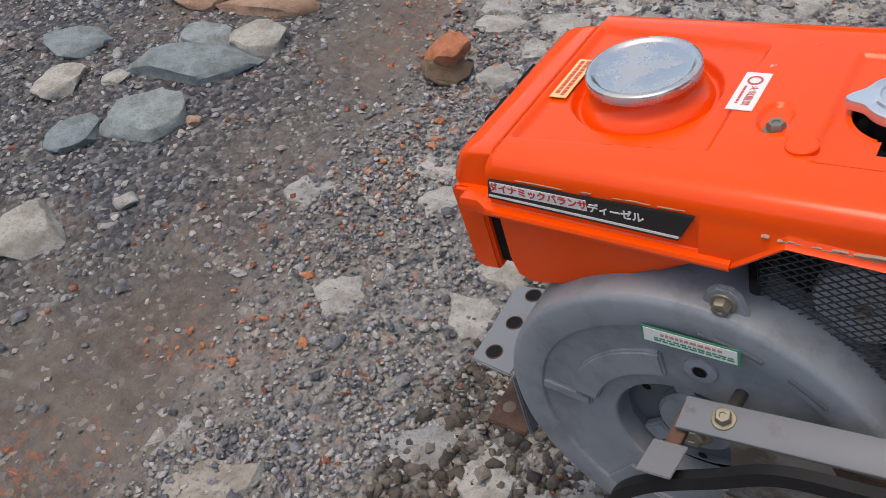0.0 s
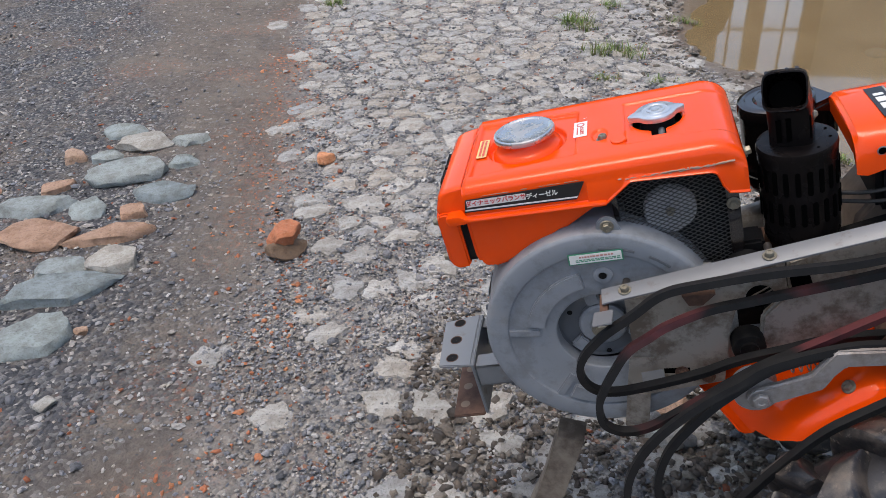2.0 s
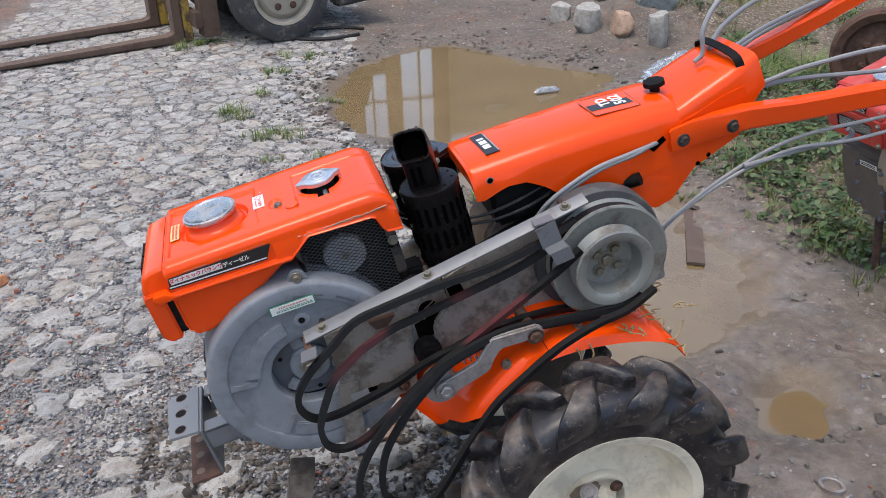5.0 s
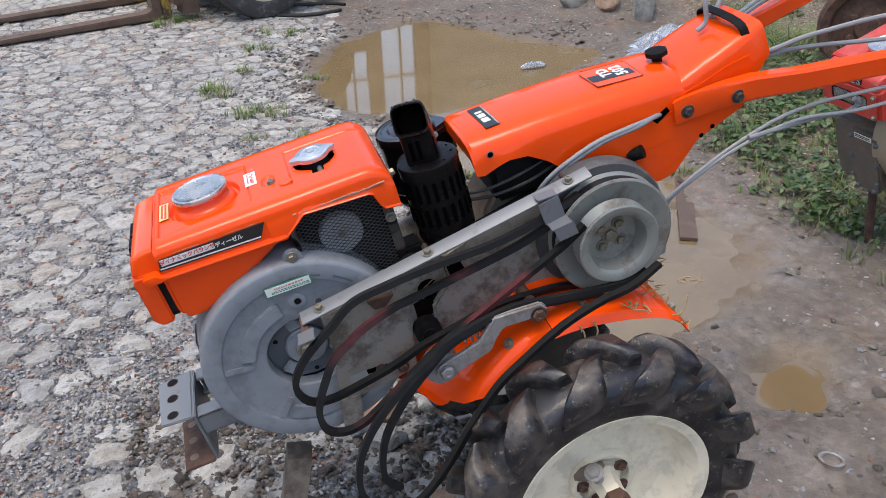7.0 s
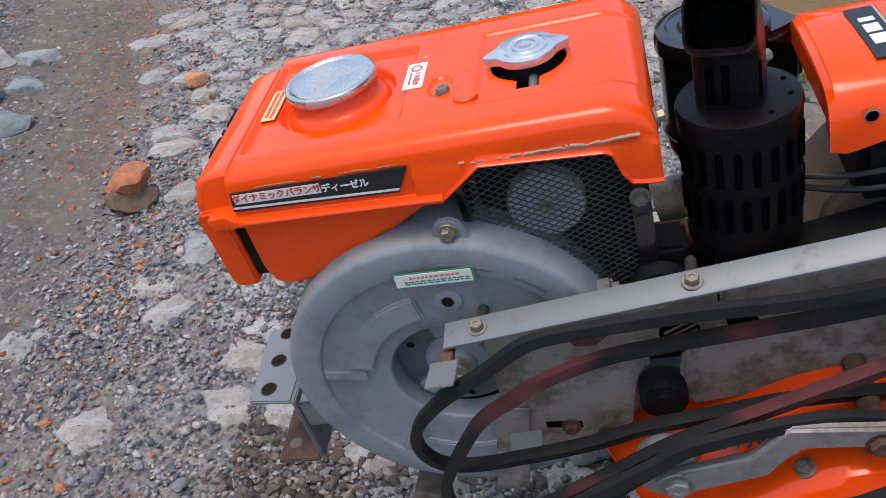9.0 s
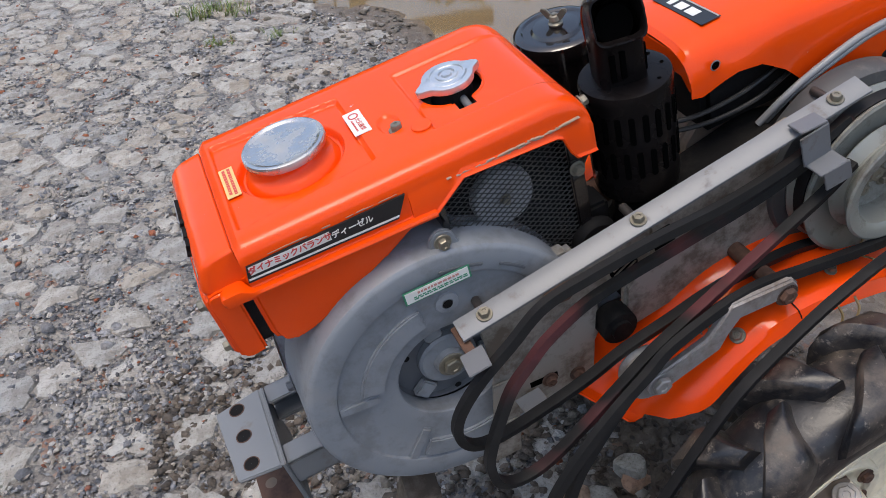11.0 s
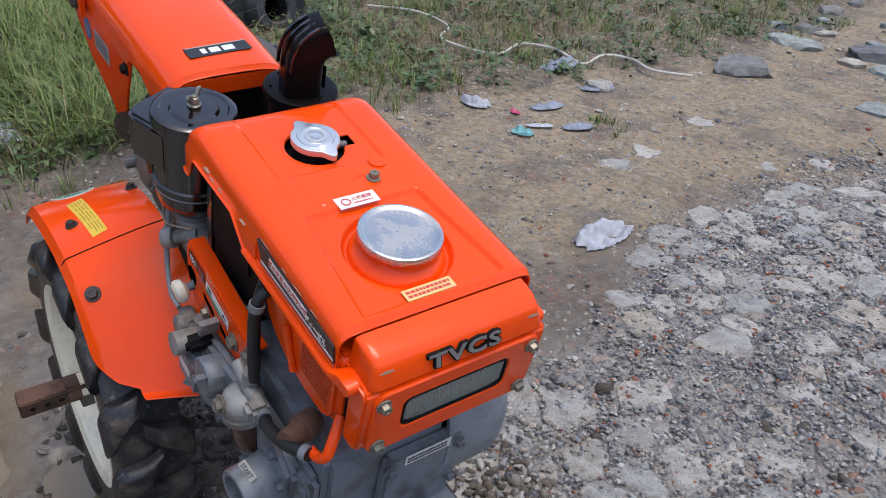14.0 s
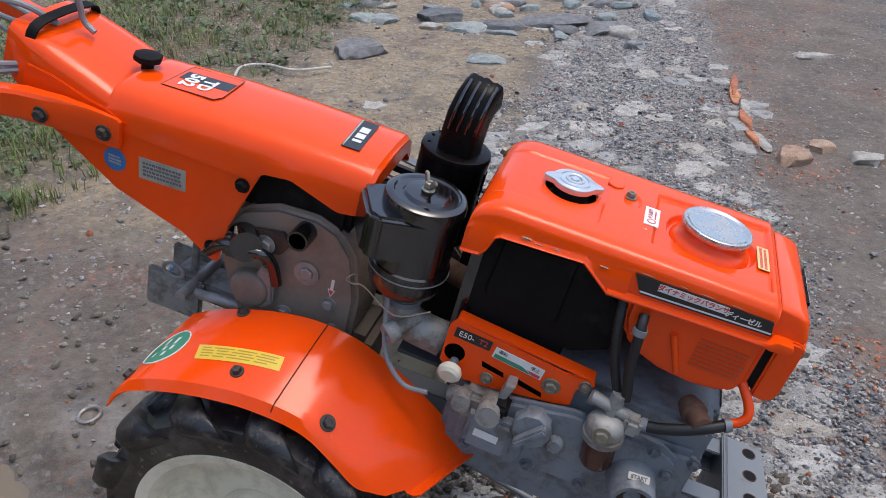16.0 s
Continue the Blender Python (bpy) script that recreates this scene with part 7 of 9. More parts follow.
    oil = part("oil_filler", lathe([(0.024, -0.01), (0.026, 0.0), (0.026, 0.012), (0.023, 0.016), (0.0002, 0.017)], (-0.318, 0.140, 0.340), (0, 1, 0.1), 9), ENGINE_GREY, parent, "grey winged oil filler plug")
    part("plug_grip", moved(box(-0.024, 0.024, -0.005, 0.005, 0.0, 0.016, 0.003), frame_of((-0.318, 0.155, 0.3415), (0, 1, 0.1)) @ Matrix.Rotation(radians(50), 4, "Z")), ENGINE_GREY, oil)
    part("pump_body", merge(rod((-0.262, 0.130, 0.345), (-0.262, 0.168, 0.349), 0.015, 20, 0.003), rod((-0.205, 0.130, 0.333), (-0.235, 0.132, 0.338), 0.011, 16, 0.002), box(-0.29, -0.22, 0.10, 0.14, 0.30, 0.35, 0.008, 3), rod((-0.225, 0.132, 0.336), (-0.225, 0.150, 0.338), 0.012, 16, 0.003)), CAST, parent, "cast injection pump body")
    m = axes((-0.268, 0.1568, 0.310), (-1, 0, -0.05), (0, 0, 1))
    part("pump_label", moved(box(-0.016, 0.016, -0.006, 0.006, 0, 0.0006, 0.0001), m), DECAL_WHITE, parent)
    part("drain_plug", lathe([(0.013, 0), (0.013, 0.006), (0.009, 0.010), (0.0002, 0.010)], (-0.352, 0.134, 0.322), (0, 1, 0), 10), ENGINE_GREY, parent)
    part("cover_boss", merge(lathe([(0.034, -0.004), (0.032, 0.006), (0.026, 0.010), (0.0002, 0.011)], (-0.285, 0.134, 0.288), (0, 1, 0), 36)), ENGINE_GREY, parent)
    for x, z in ((-0.245, 0.265), (-0.33, 0.270), (-0.40, 0.272), (-0.47, 0.285), (-0.49, 0.34), (-0.465, 0.367), (-0.40, 0.368), (-0.512, 0.27), (-0.517, 0.36)):
        bolt(parent, (x, 0.134 if x > -0.5 else 0.122, z), (0, 1, 0), 0.0055, DARK_GREY)
    # knobs of the radiator drain and the coiled spring near the front leg
    part("tap_knob", merge(rod((-0.135, 0.085, 0.392), (-0.112, 0.112, 0.379), 0.0095, 14, 0.002), lathe([(0.008, 0), (0.0145, 0.002), (0.0150, 0.014), (0.012, 0.018), (0.007, 0.018), (0.006, 0.014), (0.0002, 0.014)], (-0.116, 0.108, 0.381), (0.55, 0.75, -0.3), 18)), CAST, parent, "grey knurled drain tap")
    part("spring", tube([(-0.500 + 0.007 * math.cos(k * 1.57), 0.030 + 0.007 * math.sin(k * 1.57), 0.16 - 0.0016 * k) for k in range(60)], 0.0015, 6, 2), WORN_STEEL, parent)
    part("binding_wire", tube([(-0.048, 0.080, 0.420), (-0.040, 0.092, 0.424), (-0.034, 0.096, 0.416), (-0.044, 0.094, 0.412), (-0.060, 0.100, 0.418), (-0.110, 0.120, 0.408), (-0.150, 0.100, 0.418)], 0.0011, 6, 5), PALE_SCRAPE, parent, "twisted pale binding wire")


DARK_ORANGE = worn_paint("faded_print", (0.55, 0.055, 0.006), 0.45)
LABEL_INK = worn_paint("faded_label_ink", (0.40, 0.24, 0.03), 0.45)


def make_guard_extras(fender_l, fender_r):
    """Labels on the right guard, straw and wire on the left one."""
    def drape(corner, nu, nv, lift):
        rows = []
        for u in np.linspace(0, 1, nu):
            row = []
            for v in np.linspace(0, 1, nv):
                at, normal = drop_on(fender_r, *corner(u, v))
                row.append(at + normal * lift)
            rows.append(row)
        bm = loft(rows, False, False)
        bmesh.ops.recalc_face_normals(bm, faces=bm.faces[:])
        return bm

    def patch(u0, u1, v0, v1):
        a, b, c, d = (Vector(p) for p in ((0.122, 0.166), (0.006, 0.162), (0.003, 0.183), (0.116, 0.190)))
        return lambda u, v: (a.lerp(b, u0 + (u1 - u0) * u)).lerp(d.lerp(c, u0 + (u1 - u0) * u), v0 + (v1 - v0) * v)
    y = part("yellow_label", drape(patch(0, 1, 0, 1), 12, 4, 0.0009), DECAL_YELLOW, fender_r, "long yellow warning label")
    rng = random.Random(14)
    for k in range(4):
        v = 0.16 + 0.19 * k
        u = 0.05
        while u < 0.86:
            w = rng.uniform(0.08, 0.30)
            part("label_print", drape(patch(u, min(u + w, 0.95), v, v + 0.075), 4, 2, 0.0013), LABEL_INK, y)
            u += w + 0.04

    def disc(scale):
        return lambda u, v: (0.166 + scale * (0.0235 * v * math.cos(2 * math.pi * u) - 0.006 * v * math.sin(2 * math.pi * u)), 0.169 - scale * 0.0300 * v * math.sin(2 * math.pi * u))
    g = part("oval_label", drape(disc(1.0), 33, 4, 0.0009), DECAL_GREEN, fender_r, "green oval sticker")
    ring = [drop_on(fender_r, *disc(1.0)(u, 1.0)) for u in np.linspace(0, 1, 41)[:-1]]
    part("label_rim", tube([at + n * 0.0009 for at, n in ring], 0.0011, 6, 1, True), DECAL_WHITE, g, "pale rim")

    def strip(x0, x1, y0, y1):
        return lambda u, v: (x0 + (x1 - x0) * u + 0.2 * (y0 + (y1 - y0) * v - 0.169), y0 + (y1 - y0) * v)
    for k, (y0, y1) in enumerate(((0.152, 0.164), (0.167, 0.175), (0.178, 0.186))):
        for x0 in ((0.158, 0.170), (0.156, 0.166), (0.160, 0.172))[k]:
            part("label_print", drape(strip(x0, x0 + 0.004, y0, y1), 3, 3, 0.0013), DECAL_WHITE, g)
    rng = random.Random(16)
    for k in range(18):
        x = 0.09 + 0.008 * k
        y_ = -0.17 - 0.065 * rng.random()
        at, _ = drop_on(fender_l, x, y_)
        z = at.z + 0.003
        pts = [(x, y_, z)]
        for _ in range(4):
            pts.append((pts[-1][0] + rng.uniform(-0.012, 0.018), pts[-1][1] + rng.uniform(-0.012, 0.010), pts[-1][2] + rng.uniform(-0.004, 0.009)))
        part("straw", tube(pts, 0.0013, 5, 3), STRAW, fender_l, "dry straw caught on the guard")
    for x0 in (0.030, 0.052):
        part("hanging_straw", tube([(x0, -0.238, 0.286), (x0 + 0.003, -0.243, 0.270), (x0 - 0.004, -0.246, 0.250), (x0 + 0.003, -0.250, 0.232)], 0.0016, 5, 4), STRAW, fender_l)


STRAW = worn_paint("dry_straw", (0.34, 0.23, 0.10), 0.8)


def build_tiller(pose_, paint, full, label):
    t = new("two_wheel_tractor")
    tagged(t, label, "tractor")
    t.matrix_world = pose_
    t["paint"] = paint
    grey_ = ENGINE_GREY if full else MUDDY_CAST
    hood = make_hood(paint, t, full)
    make_nose(paint, t, full)
    make_tank(paint, t)
    make_caps(t, full)
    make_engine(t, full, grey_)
    make_shroud(t, full, GREY_PAINT if full else PALE_GUARD)
    if full:
        make_frame(t, full)
    else:
        part("stand_leg", tube([(-0.50, 0.0, 0.20), (-0.53, 0.0, 0.02), (-0.56, 0.0, -0.20), (-0.60, 0.0, -0.40)], 0.012, 10, 4), RUST, t, "rusty front stand")
    make_wheel(t, -1, full)
    make_wheel(t, 1, full)
    fl, fr = make_fender(t, -1, paint, full), make_fender(t, 1, paint, full)
    if full:
        make_decals(t, hood)
        make_radiator(t)
        make_silencer(t)
        make_air_cleaner(t)
        make_belt_side(t)
        make_belts(t)
        make_gearbox(t)
        make_cover(t, paint)
        make_cables(t)
        make_right_side(t, paint)
        make_guard_extras(fl, fr)
    else:
        part("radiator_core", box(-0.330, -0.185, -0.095, 0.095, 0.43, 0.568, 0.004), FLAT_BLACK, t)
        part("belt_cover", prism([(-0.50, 0.28), (-0.44, 0.24), (0.16, 0.30), (0.22, 0.36), (0.20, 0.46), (0.10, 0.50), (-0.46, 0.44), (-0.50, 0.40)], -0.235, -0.14, 1, 0.012, 3), paint, t, "red belt guard box")
        make_gearbox(t)
        make_cover(t, paint)
    del t["paint"]
    return t


PALE_GUARD = worn_paint("faded_tan_guard", (0.30, 0.24, 0.17), 0.6, dusty=0.5)
TILLER = Matrix.Translation((0.397, 0.509, 0.2476)) @ Matrix.Rotation(radians(2.15), 4, "Z") @ Matrix.Rotation(radians(-13.24), 4, "Y") @ Matrix.Rotation(radians(0.33), 4, "X")
build_tiller(TILLER, ORANGE, True, "bright orange walk-behind tractor with muddy wheels, parked on stones")

# ---- the second machine, parked behind ----
spin = Matrix.Rotation(radians(8.0), 4, "Z") @ Matrix.Rotation(radians(-19.0), 4, "Y")
at_ = Vector((1.475, 1.115, 0.498)) - spin @ Vector((-0.57, 0, 0.515))
build_tiller(Matrix.Translation(at_) @ spin, RED, False, "faded red walk-behind tractor parked in the weeds")


# ---- loose rocks ----
def rock_bm(rng, l, w, h, flat=0.55):
    """An angular rock resting on z = 0."""
    bm = bmesh.new()
    bmesh.ops.create_icosphere(bm, subdivisions=3, radius=1.0)
    planes = [(Vector((rng.gauss(0, 1), rng.gauss(0, 1), rng.gauss(0, 0.5))).normalized(), rng.uniform(0.55, 0.85)) for _ in range(9)]
    planes.append((Vector((rng.uniform(-0.15, 0.15), rng.uniform(-0.15, 0.15), 1)).normalized(), flat))
    sh = rng.uniform(0, 50)
    for v in bm.verts:
        c = v.co.copy()
        for n, d in planes:
            over = c.dot(n) - d
            if over > 0:
                c -= n * over
        c *= 1 + 0.11 * (noise.noise(c * 2.2 + Vector((sh, 0, 0)))) + 0.06 * noise.noise(c * 7 + Vector((0, sh, 0)))
        v.co = (c.x * l / 2, c.y * w / 2, c.z * h)
    return bm


def rock(x, y, l, w, h, turn, mat, label, sink=0.88, group="stones on the track", name="stone", flat=0.55):
    rng = random.Random(int((x * 131 + y * 977) * 100))
    l, w, h = l * 1.2, w * (1.7 if w < 0.11 else 1.4), h * (0.9 if h < 0.08 else 1.0)
    bm = rock_bm(rng, l, w, h, flat)
    ob = part(name, bm, mat, None, "", 32)
    low = min(v.co.z for v in ob.data.vertices)
    ob.matrix_world = Matrix.Translation((x, y, float(ground_height(np.array(x), np.array(y))) - low * (1 - sink))) @ Matrix.Rotation(radians(turn), 4, "Z")
    return tagged(ob, label, "stone" if name == "stone" else name.replace("_", " "), group)


BLUE = "flat blue-green stone bedded in dark gravel"
for x, y, l, w, h, turn in ((-1.379, 0.763, 0.19, 0.095, 0.045, 62), (-1.464, 0.652, 0.12, 0.075, 0.035, 60), (-1.478, 1.064, 0.14, 0.075, 0.03, 30), (-1.413, 1.494, 0.19, 0.08, 0.035, 25), (-1.754, 1.354, 0.23, 0.10, 0.04, 20),
                            (-1.592, 1.375, 0.12, 0.08, 0.03, 40), (-1.503, 1.876, 0.14, 0.07, 0.03, 20), (-2.328, 1.679, 0.14, 0.07, 0.03, 10), (-2.242, 1.492, 0.13, 0.08, 0.03, 25), (-2.509, 1.657, 0.15, 0.09, 0.03, 5),
                            (-1.745, 0.88, 0.18, 0.08, 0.03, 20), (-1.728, 1.705, 0.12, 0.06, 0.025, 30), (-1.782, 1.909, 0.16, 0.07, 0.03, 10), (-1.444, 1.696, 0.11, 0.06, 0.03, 20), (-2.072, 1.243, 0.12, 0.07, 0.03, 80), (-2.522, 2.125, 0.15, 0.08, 0.03, 15), (-2.054, 0.71, 0.13, 0.08, 0.03, 40)):
    rock(x, y, l, w, h, turn, SLATE, BLUE)
for x, y, l, w, h, turn in ((-1.421, 0.965, 0.27, 0.095, 0.05, 38), (-1.585, 1.604, 0.29, 0.12, 0.055, 30)):
    rock(x, y, l, w, h, turn, SLATE, "long blue-green stone with a rust-brown end")
for x, y, l, w, h, turn in ((-1.639, 1.215, 0.24, 0.13, 0.04, 12), (-1.457, 1.235, 0.24, 0.065, 0.04, 32), (-1.439, 1.37, 0.10, 0.05, 0.035, 15), (-1.834, 1.693, 0.09, 0.06, 0.04, 0), (-1.771, 1.486, 0.10, 0.06, 0.03, 40), (-1.987, 1.42, 0.09, 0.06, 0.02, 10)):
    rock(x, y, l, w, h, turn, OCHRE, "rust-brown flat stone on the gravel")
for x, y, l, w, h, turn in ((-1.352, 1.111, 0.14, 0.09, 0.04, 30), (-1.64, 1.82, 0.17, 0.10, 0.045, 15), (-2.18, 1.614, 0.11, 0.08, 0.05, 10), (-1.654, 0.753, 0.12, 0.09, 0.03, 0), (-1.322, 0.404, 0.17, 0.12, 0.045, 20), (-1.342, 0.305, 0.07, 0.05, 0.025, 70), (-1.557, 0.836, 0.06, 0.04, 0.015, 50), (-1.214, 0.569, 0.045, 0.03, 0.018, 10)):
    rock(x, y, l, w, h, turn, PALE, "pale grey stone on the track")
rock(-0.908, 1.222, 0.110, 0.066, 0.034, 25, CLAY_STONE, "wet brown lump of clay under the brick", 0.30, "stones on the track", "stone", 0.8)
rock(-0.912, 1.245, 0.095, 0.064, 0.048, 28, BRICK, "broken orange brick resting on clay at the track's edge", 0.05, "broken bricks", "brick_piece", 0.75)
rock(-0.97, 1.771, 0.06, 0.045, 0.025, 30, BRICK, "small chip of orange brick among paving stones", 0.3, "broken bricks", "brick_piece")
rock(-1.274, 0.815, 0.034, 0.022, 0.012, 10, OCHRE, "small yellow pebble on the wet track", 0.2, "stones on the track")
for k, (x, y) in enumerate(((-0.236, -2.361), (-0.246, -2.25), (-0.286, -2.101), (-0.296, -1.942), (-0.326, -1.764), (-0.36, -1.72))):
    rock(x, y, 0.24 - 0.012 * k, 0.024 + 0.006 * (k % 2), 0.02, 92 + 3 * k, BRICK if k % 3 != 2 else PALE, "worn brick fragment along the paving's edge", 0.72, "broken bricks", "brick_piece", 0.4)
for x, y, l, w, h, turn, m_, lab in ((-0.454, -1.584, 0.13, 0.09, 0.06, 10, OCHRE, "tan boulder at the edge of the road"), (-0.559, -1.735, 0.10, 0.06, 0.03, 30, OCHRE, "tan flat stone at the edge of the road"), (-0.714, -1.676, 0.13, 0.07, 0.035, 15, PALE, "pale slab at the edge of the road"), (-0.588, -2.956, 0.22, 0.07, 0.03, 10, PALE, "pale flat stone on the road"),
                                    (1.479, -2.232, 0.30, 0.20, 0.07, 35, DARK_STONE, "dark grey boulder in the sand"), (1.329, -2.964, 0.26, 0.18, 0.06, 10, DARK_STONE, "dark grey boulder in the sand"), (1.125, -2.803, 0.2, 0.15, 0.04, 50, SLATE, "grey rock on the sand"), (0.958, -2.892, 0.24, 0.16, 0.04, 0, DARK_STONE, "dark wet rock on the sand"),
                                    (0.702, -3.115, 0.36, 0.22, 0.05, 20, DARK_STONE, "dark wet rock on the sand"), (0.441, -3.064, 0.3, 0.2, 0.04, 60, DARK_STONE, "dark wet rock on the sand"), (1.07, -3.306, 0.2, 0.15, 0.05, 0, OCHRE, "tan rock on the sand"), (0.885, -2.334, 0.22, 0.12, 0.03, 10, SLATE, "grey rock on the sand"), (1.613, -1.495, 0.10, 0.08, 0.04, 0, PALE, "pale stone in the weeds"),
                                    (1.871, 4.065, 0.16, 0.13, 0.13, 20, PALE, "pale upright rock on the earth bank"), (2.029, 3.923, 0.15, 0.12, 0.10, 70, OCHRE, "brown rock on the earth bank"), (2.189, 3.769, 0.16, 0.13, 0.15, 40, PALE, "pale upright rock on the earth bank"), (1.808, 4.381, 0.12, 0.1, 0.1, 0, PALE, "pale rock on the earth bank"), (2.419, 4.214, 0.32, 0.2, 0.12, 20, SLATE, "bluish slab on the earth bank"),
                                    (2.203, 4.562, 0.3, 0.18, 0.14, 50, PALE, "pale rock on the earth bank"), (1.635, 2.409, 0.09, 0.07, 0.035, 20, SLATE, "bluish chip at the puddle's edge"), (1.499, 2.526, 0.22, 0.12, 0.04, 40, DARK_STONE, "dark rubble at the puddle's edge"), (1.582, 2.723, 0.16, 0.1, 0.04, 0, DARK_STONE, "dark rubble at the puddle's edge"), (1.237, 1.735, 0.075, 0.055, 0.03, 60, PALE, "grey concrete chip in the puddle"),
                                    (1.049, 3.166, 0.12, 0.07, 0.03, 0, SLATE, "bluish chip in the puddle"), (2.25, -0.45, 0.15, 0.08, 0.05, 0, PALE, "pale rock among the weeds"), (2.54, -0.57, 0.20, 0.11, 0.07, 30, PALE, "pale rock among the weeds")):
    rock(x, y, l, w, h, turn, m_, lab, 0.85 if h < 0.1 else 0.5, "rocks about the yard")

rr_ = random.Random(77)
for k in range(64):
    x, y = rr_.uniform(0.2, 2.0), rr_.uniform(-4.4, -2.75)
    rock(x, y, rr_.uniform(0.05, 0.17), rr_.uniform(0.04, 0.11), rr_.uniform(0.03, 0.06), rr_.uniform(0, 180), (SLATE, PALE, DARK_STONE, SLATE)[k % 4], "flat wet rock in the rubble across the track", 1.0, "rubble across the track", "stone", 0.62)

for k in range(16):
    x, y = rr_.uniform(-0.12, 0.32), rr_.uniform(0.08, 0.95)
    rock(x, y, rr_.uniform(0.04, 0.09), rr_.uniform(0.03, 0.06), rr_.uniform(0.02, 0.035), rr_.uniform(0, 180), (PALE, OCHRE, PALE, DARK_STONE)[k % 4], "rough broken lump of rubble under the engine", 0.5, "rubble under the engine", "stone", 0.6)
rock(-0.245, 0.335, 0.12, 0.08, 0.045, 10, PALE, "rough tan stone under the front hitch", 0.5, "rubble under the engine", "stone", 0.6)


# ---- weeds and grass ----
def leaf_material(name, stops, rough=0.5):
    m, nt, b = material(name, (0.08, 0.12, 0.03), rough)
    ge = node(nt, "NewGeometry")
    c = ramp(nt, ge.outputs["Random Per Island"], stops)
    nt.links.new(mixed(nt, mathed(nt, "MULTIPLY", grey(nt, noise_of(nt, 30.0, 4.0), 0.45, 0.7), 0.4), c, (0.10, 0.085, 0.035)), b.inputs["Base Color"])
    b.inputs["Subsurface Weight"].default_value = 0.0
    return m


GRASS = leaf_material("grass", [(0.0, (0.060, 0.116, 0.018)), (0.35, (0.112, 0.188, 0.032)), (0.72, (0.176, 0.240, 0.056)), (0.93, (0.216, 0.176, 0.080)), (1.0, (0.240, 0.192, 0.096))])
WEED = leaf_material("weed_leaves", [(0.0, (0.027, 0.066, 0.017)), (0.5, (0.047, 0.098, 0.023)), (0.85, (0.078, 0.125, 0.035)), (1.0, (0.133, 0.117, 0.047))])
DEAD = leaf_material("dry_grass", [(0.0, (0.16, 0.12, 0.07)), (1.0, (0.30, 0.23, 0.13))], 0.8)


def blades(rng, sites, count, height, spread_, width, lean=0.6):
    """Tapered bent blades in tufts; sites: rows of x, y, scale."""
    s = np.repeat(np.asarray(sites, float), count, axis=0)
    n = len(s)
    a = rng.uniform(0, 2 * np.pi, n)
    off = np.abs(rng.normal(0, spread_, n)) * s[:, 2]
    x, y = s[:, 0] + off * np.cos(a), s[:, 1] + off * np.sin(a)
    h = height * s[:, 2] * rng.uniform(0.45, 1.15, n)
    z = ground_height(x, y) - 0.004
    a2 = a + rng.normal(0, 0.7, n)
    ln = h * lean * rng.uniform(0.2, 1.3, n)
    w = width * rng.uniform(0.6, 1.3, n) * np.sqrt(s[:, 2])
    px, py = -np.sin(a2), np.cos(a2)
    rows = []
    for t, ww in ((0.0, 1.0), (0.45, 0.85), (0.8, 0.5)):
        bx, by, bz = x + np.cos(a2) * ln * t ** 1.8, y + np.sin(a2) * ln * t ** 1.8, z + h * (t - 0.25 * t * t * np.minimum(ln / h, 1.2))
        for sg in (-1, 1):
            rows.append(np.stack([bx + sg * px * w * ww, by + sg * py * w * ww, bz], -1))
    rows.append(np.stack([x + np.cos(a2) * ln, y + np.sin(a2) * ln, z + h * (1 - 0.4 * np.minimum(ln / h, 1.2))], -1))
    v = np.stack(rows, 1).reshape(-1, 3)
    base = (np.arange(n) * 7)[:, None]
    f = [tuple(q) for q in np.concatenate([base + np.array([[0, 1, 3, 2]]), base + np.array([[2, 3, 5, 4]])]).tolist()]
    f += [tuple(q) for q in (base + np.array([[4, 5, 6]])).tolist()]
    return v.tolist(), f


def leaves(rng, sites, count, size, spread_, lift):
    """Small pointed leaves lying low round each site."""
    s = np.repeat(np.asarray(sites, float), count, axis=0)
    n = len(s)
    a = rng.uniform(0, 2 * np.pi, n)
    off = np.abs(rng.normal(0, spread_, n)) * s[:, 2]
    x, y = s[:, 0] + off * np.cos(a), s[:, 1] + off * np.sin(a)
    z = ground_height(x, y) + lift * s[:, 2] * rng.uniform(0.1, 1.2, n)
    a2 = rng.uniform(0, 2 * np.pi, n)
    l = size * s[:, 2] * rng.uniform(0.5, 1.3, n)
    tilt = rng.normal(0.15, 0.45, n)
    dx, dy = np.cos(a2), np.sin(a2)
    rows = []
    for t, w in ((0, 0), (0.4, 0.42), (0.4, -0.42), (0.75, 0.30), (0.75, -0.30), (1.0, 0)):
        rows.append(np.stack([x + dx * l * t - dy * l * w * 0.8, y + dy * l * t + dx * l * w * 0.8, z + l * (t * tilt - 0.25 * t * t) + 0.10 * l * abs(w)], -1))
    v = np.stack(rows, 1).reshape(-1, 3)
    base = (np.arange(n) * 6)[:, None]
    f = [tuple(q) for q in (base + np.array([[0, 2, 1]])).tolist()] + [tuple(q) for q in (base + np.array([[1, 2, 4, 3]])).tolist()] + [tuple(q) for q in (base + np.array([[3, 4, 5]])).tolist()]
    return v.tolist(), f


def green_sites(rng, count, x0, x1, y0, y1, lo=0.6, hi=1.2, zone=True):
    x, y = rng.uniform(x0, x1, count), rng.uniform(y0, y1, count)
    keep = np.ones(count, bool)
    if zone:
        g = zones(x, y)[2] * step(0.38, 0.58, fbm(x, y, 3.2, 3, 71.0))
        keep = rng.uniform(0, 1, count) < g
    return np.stack([x, y, rng.uniform(lo, hi, count)], -1)[keep]


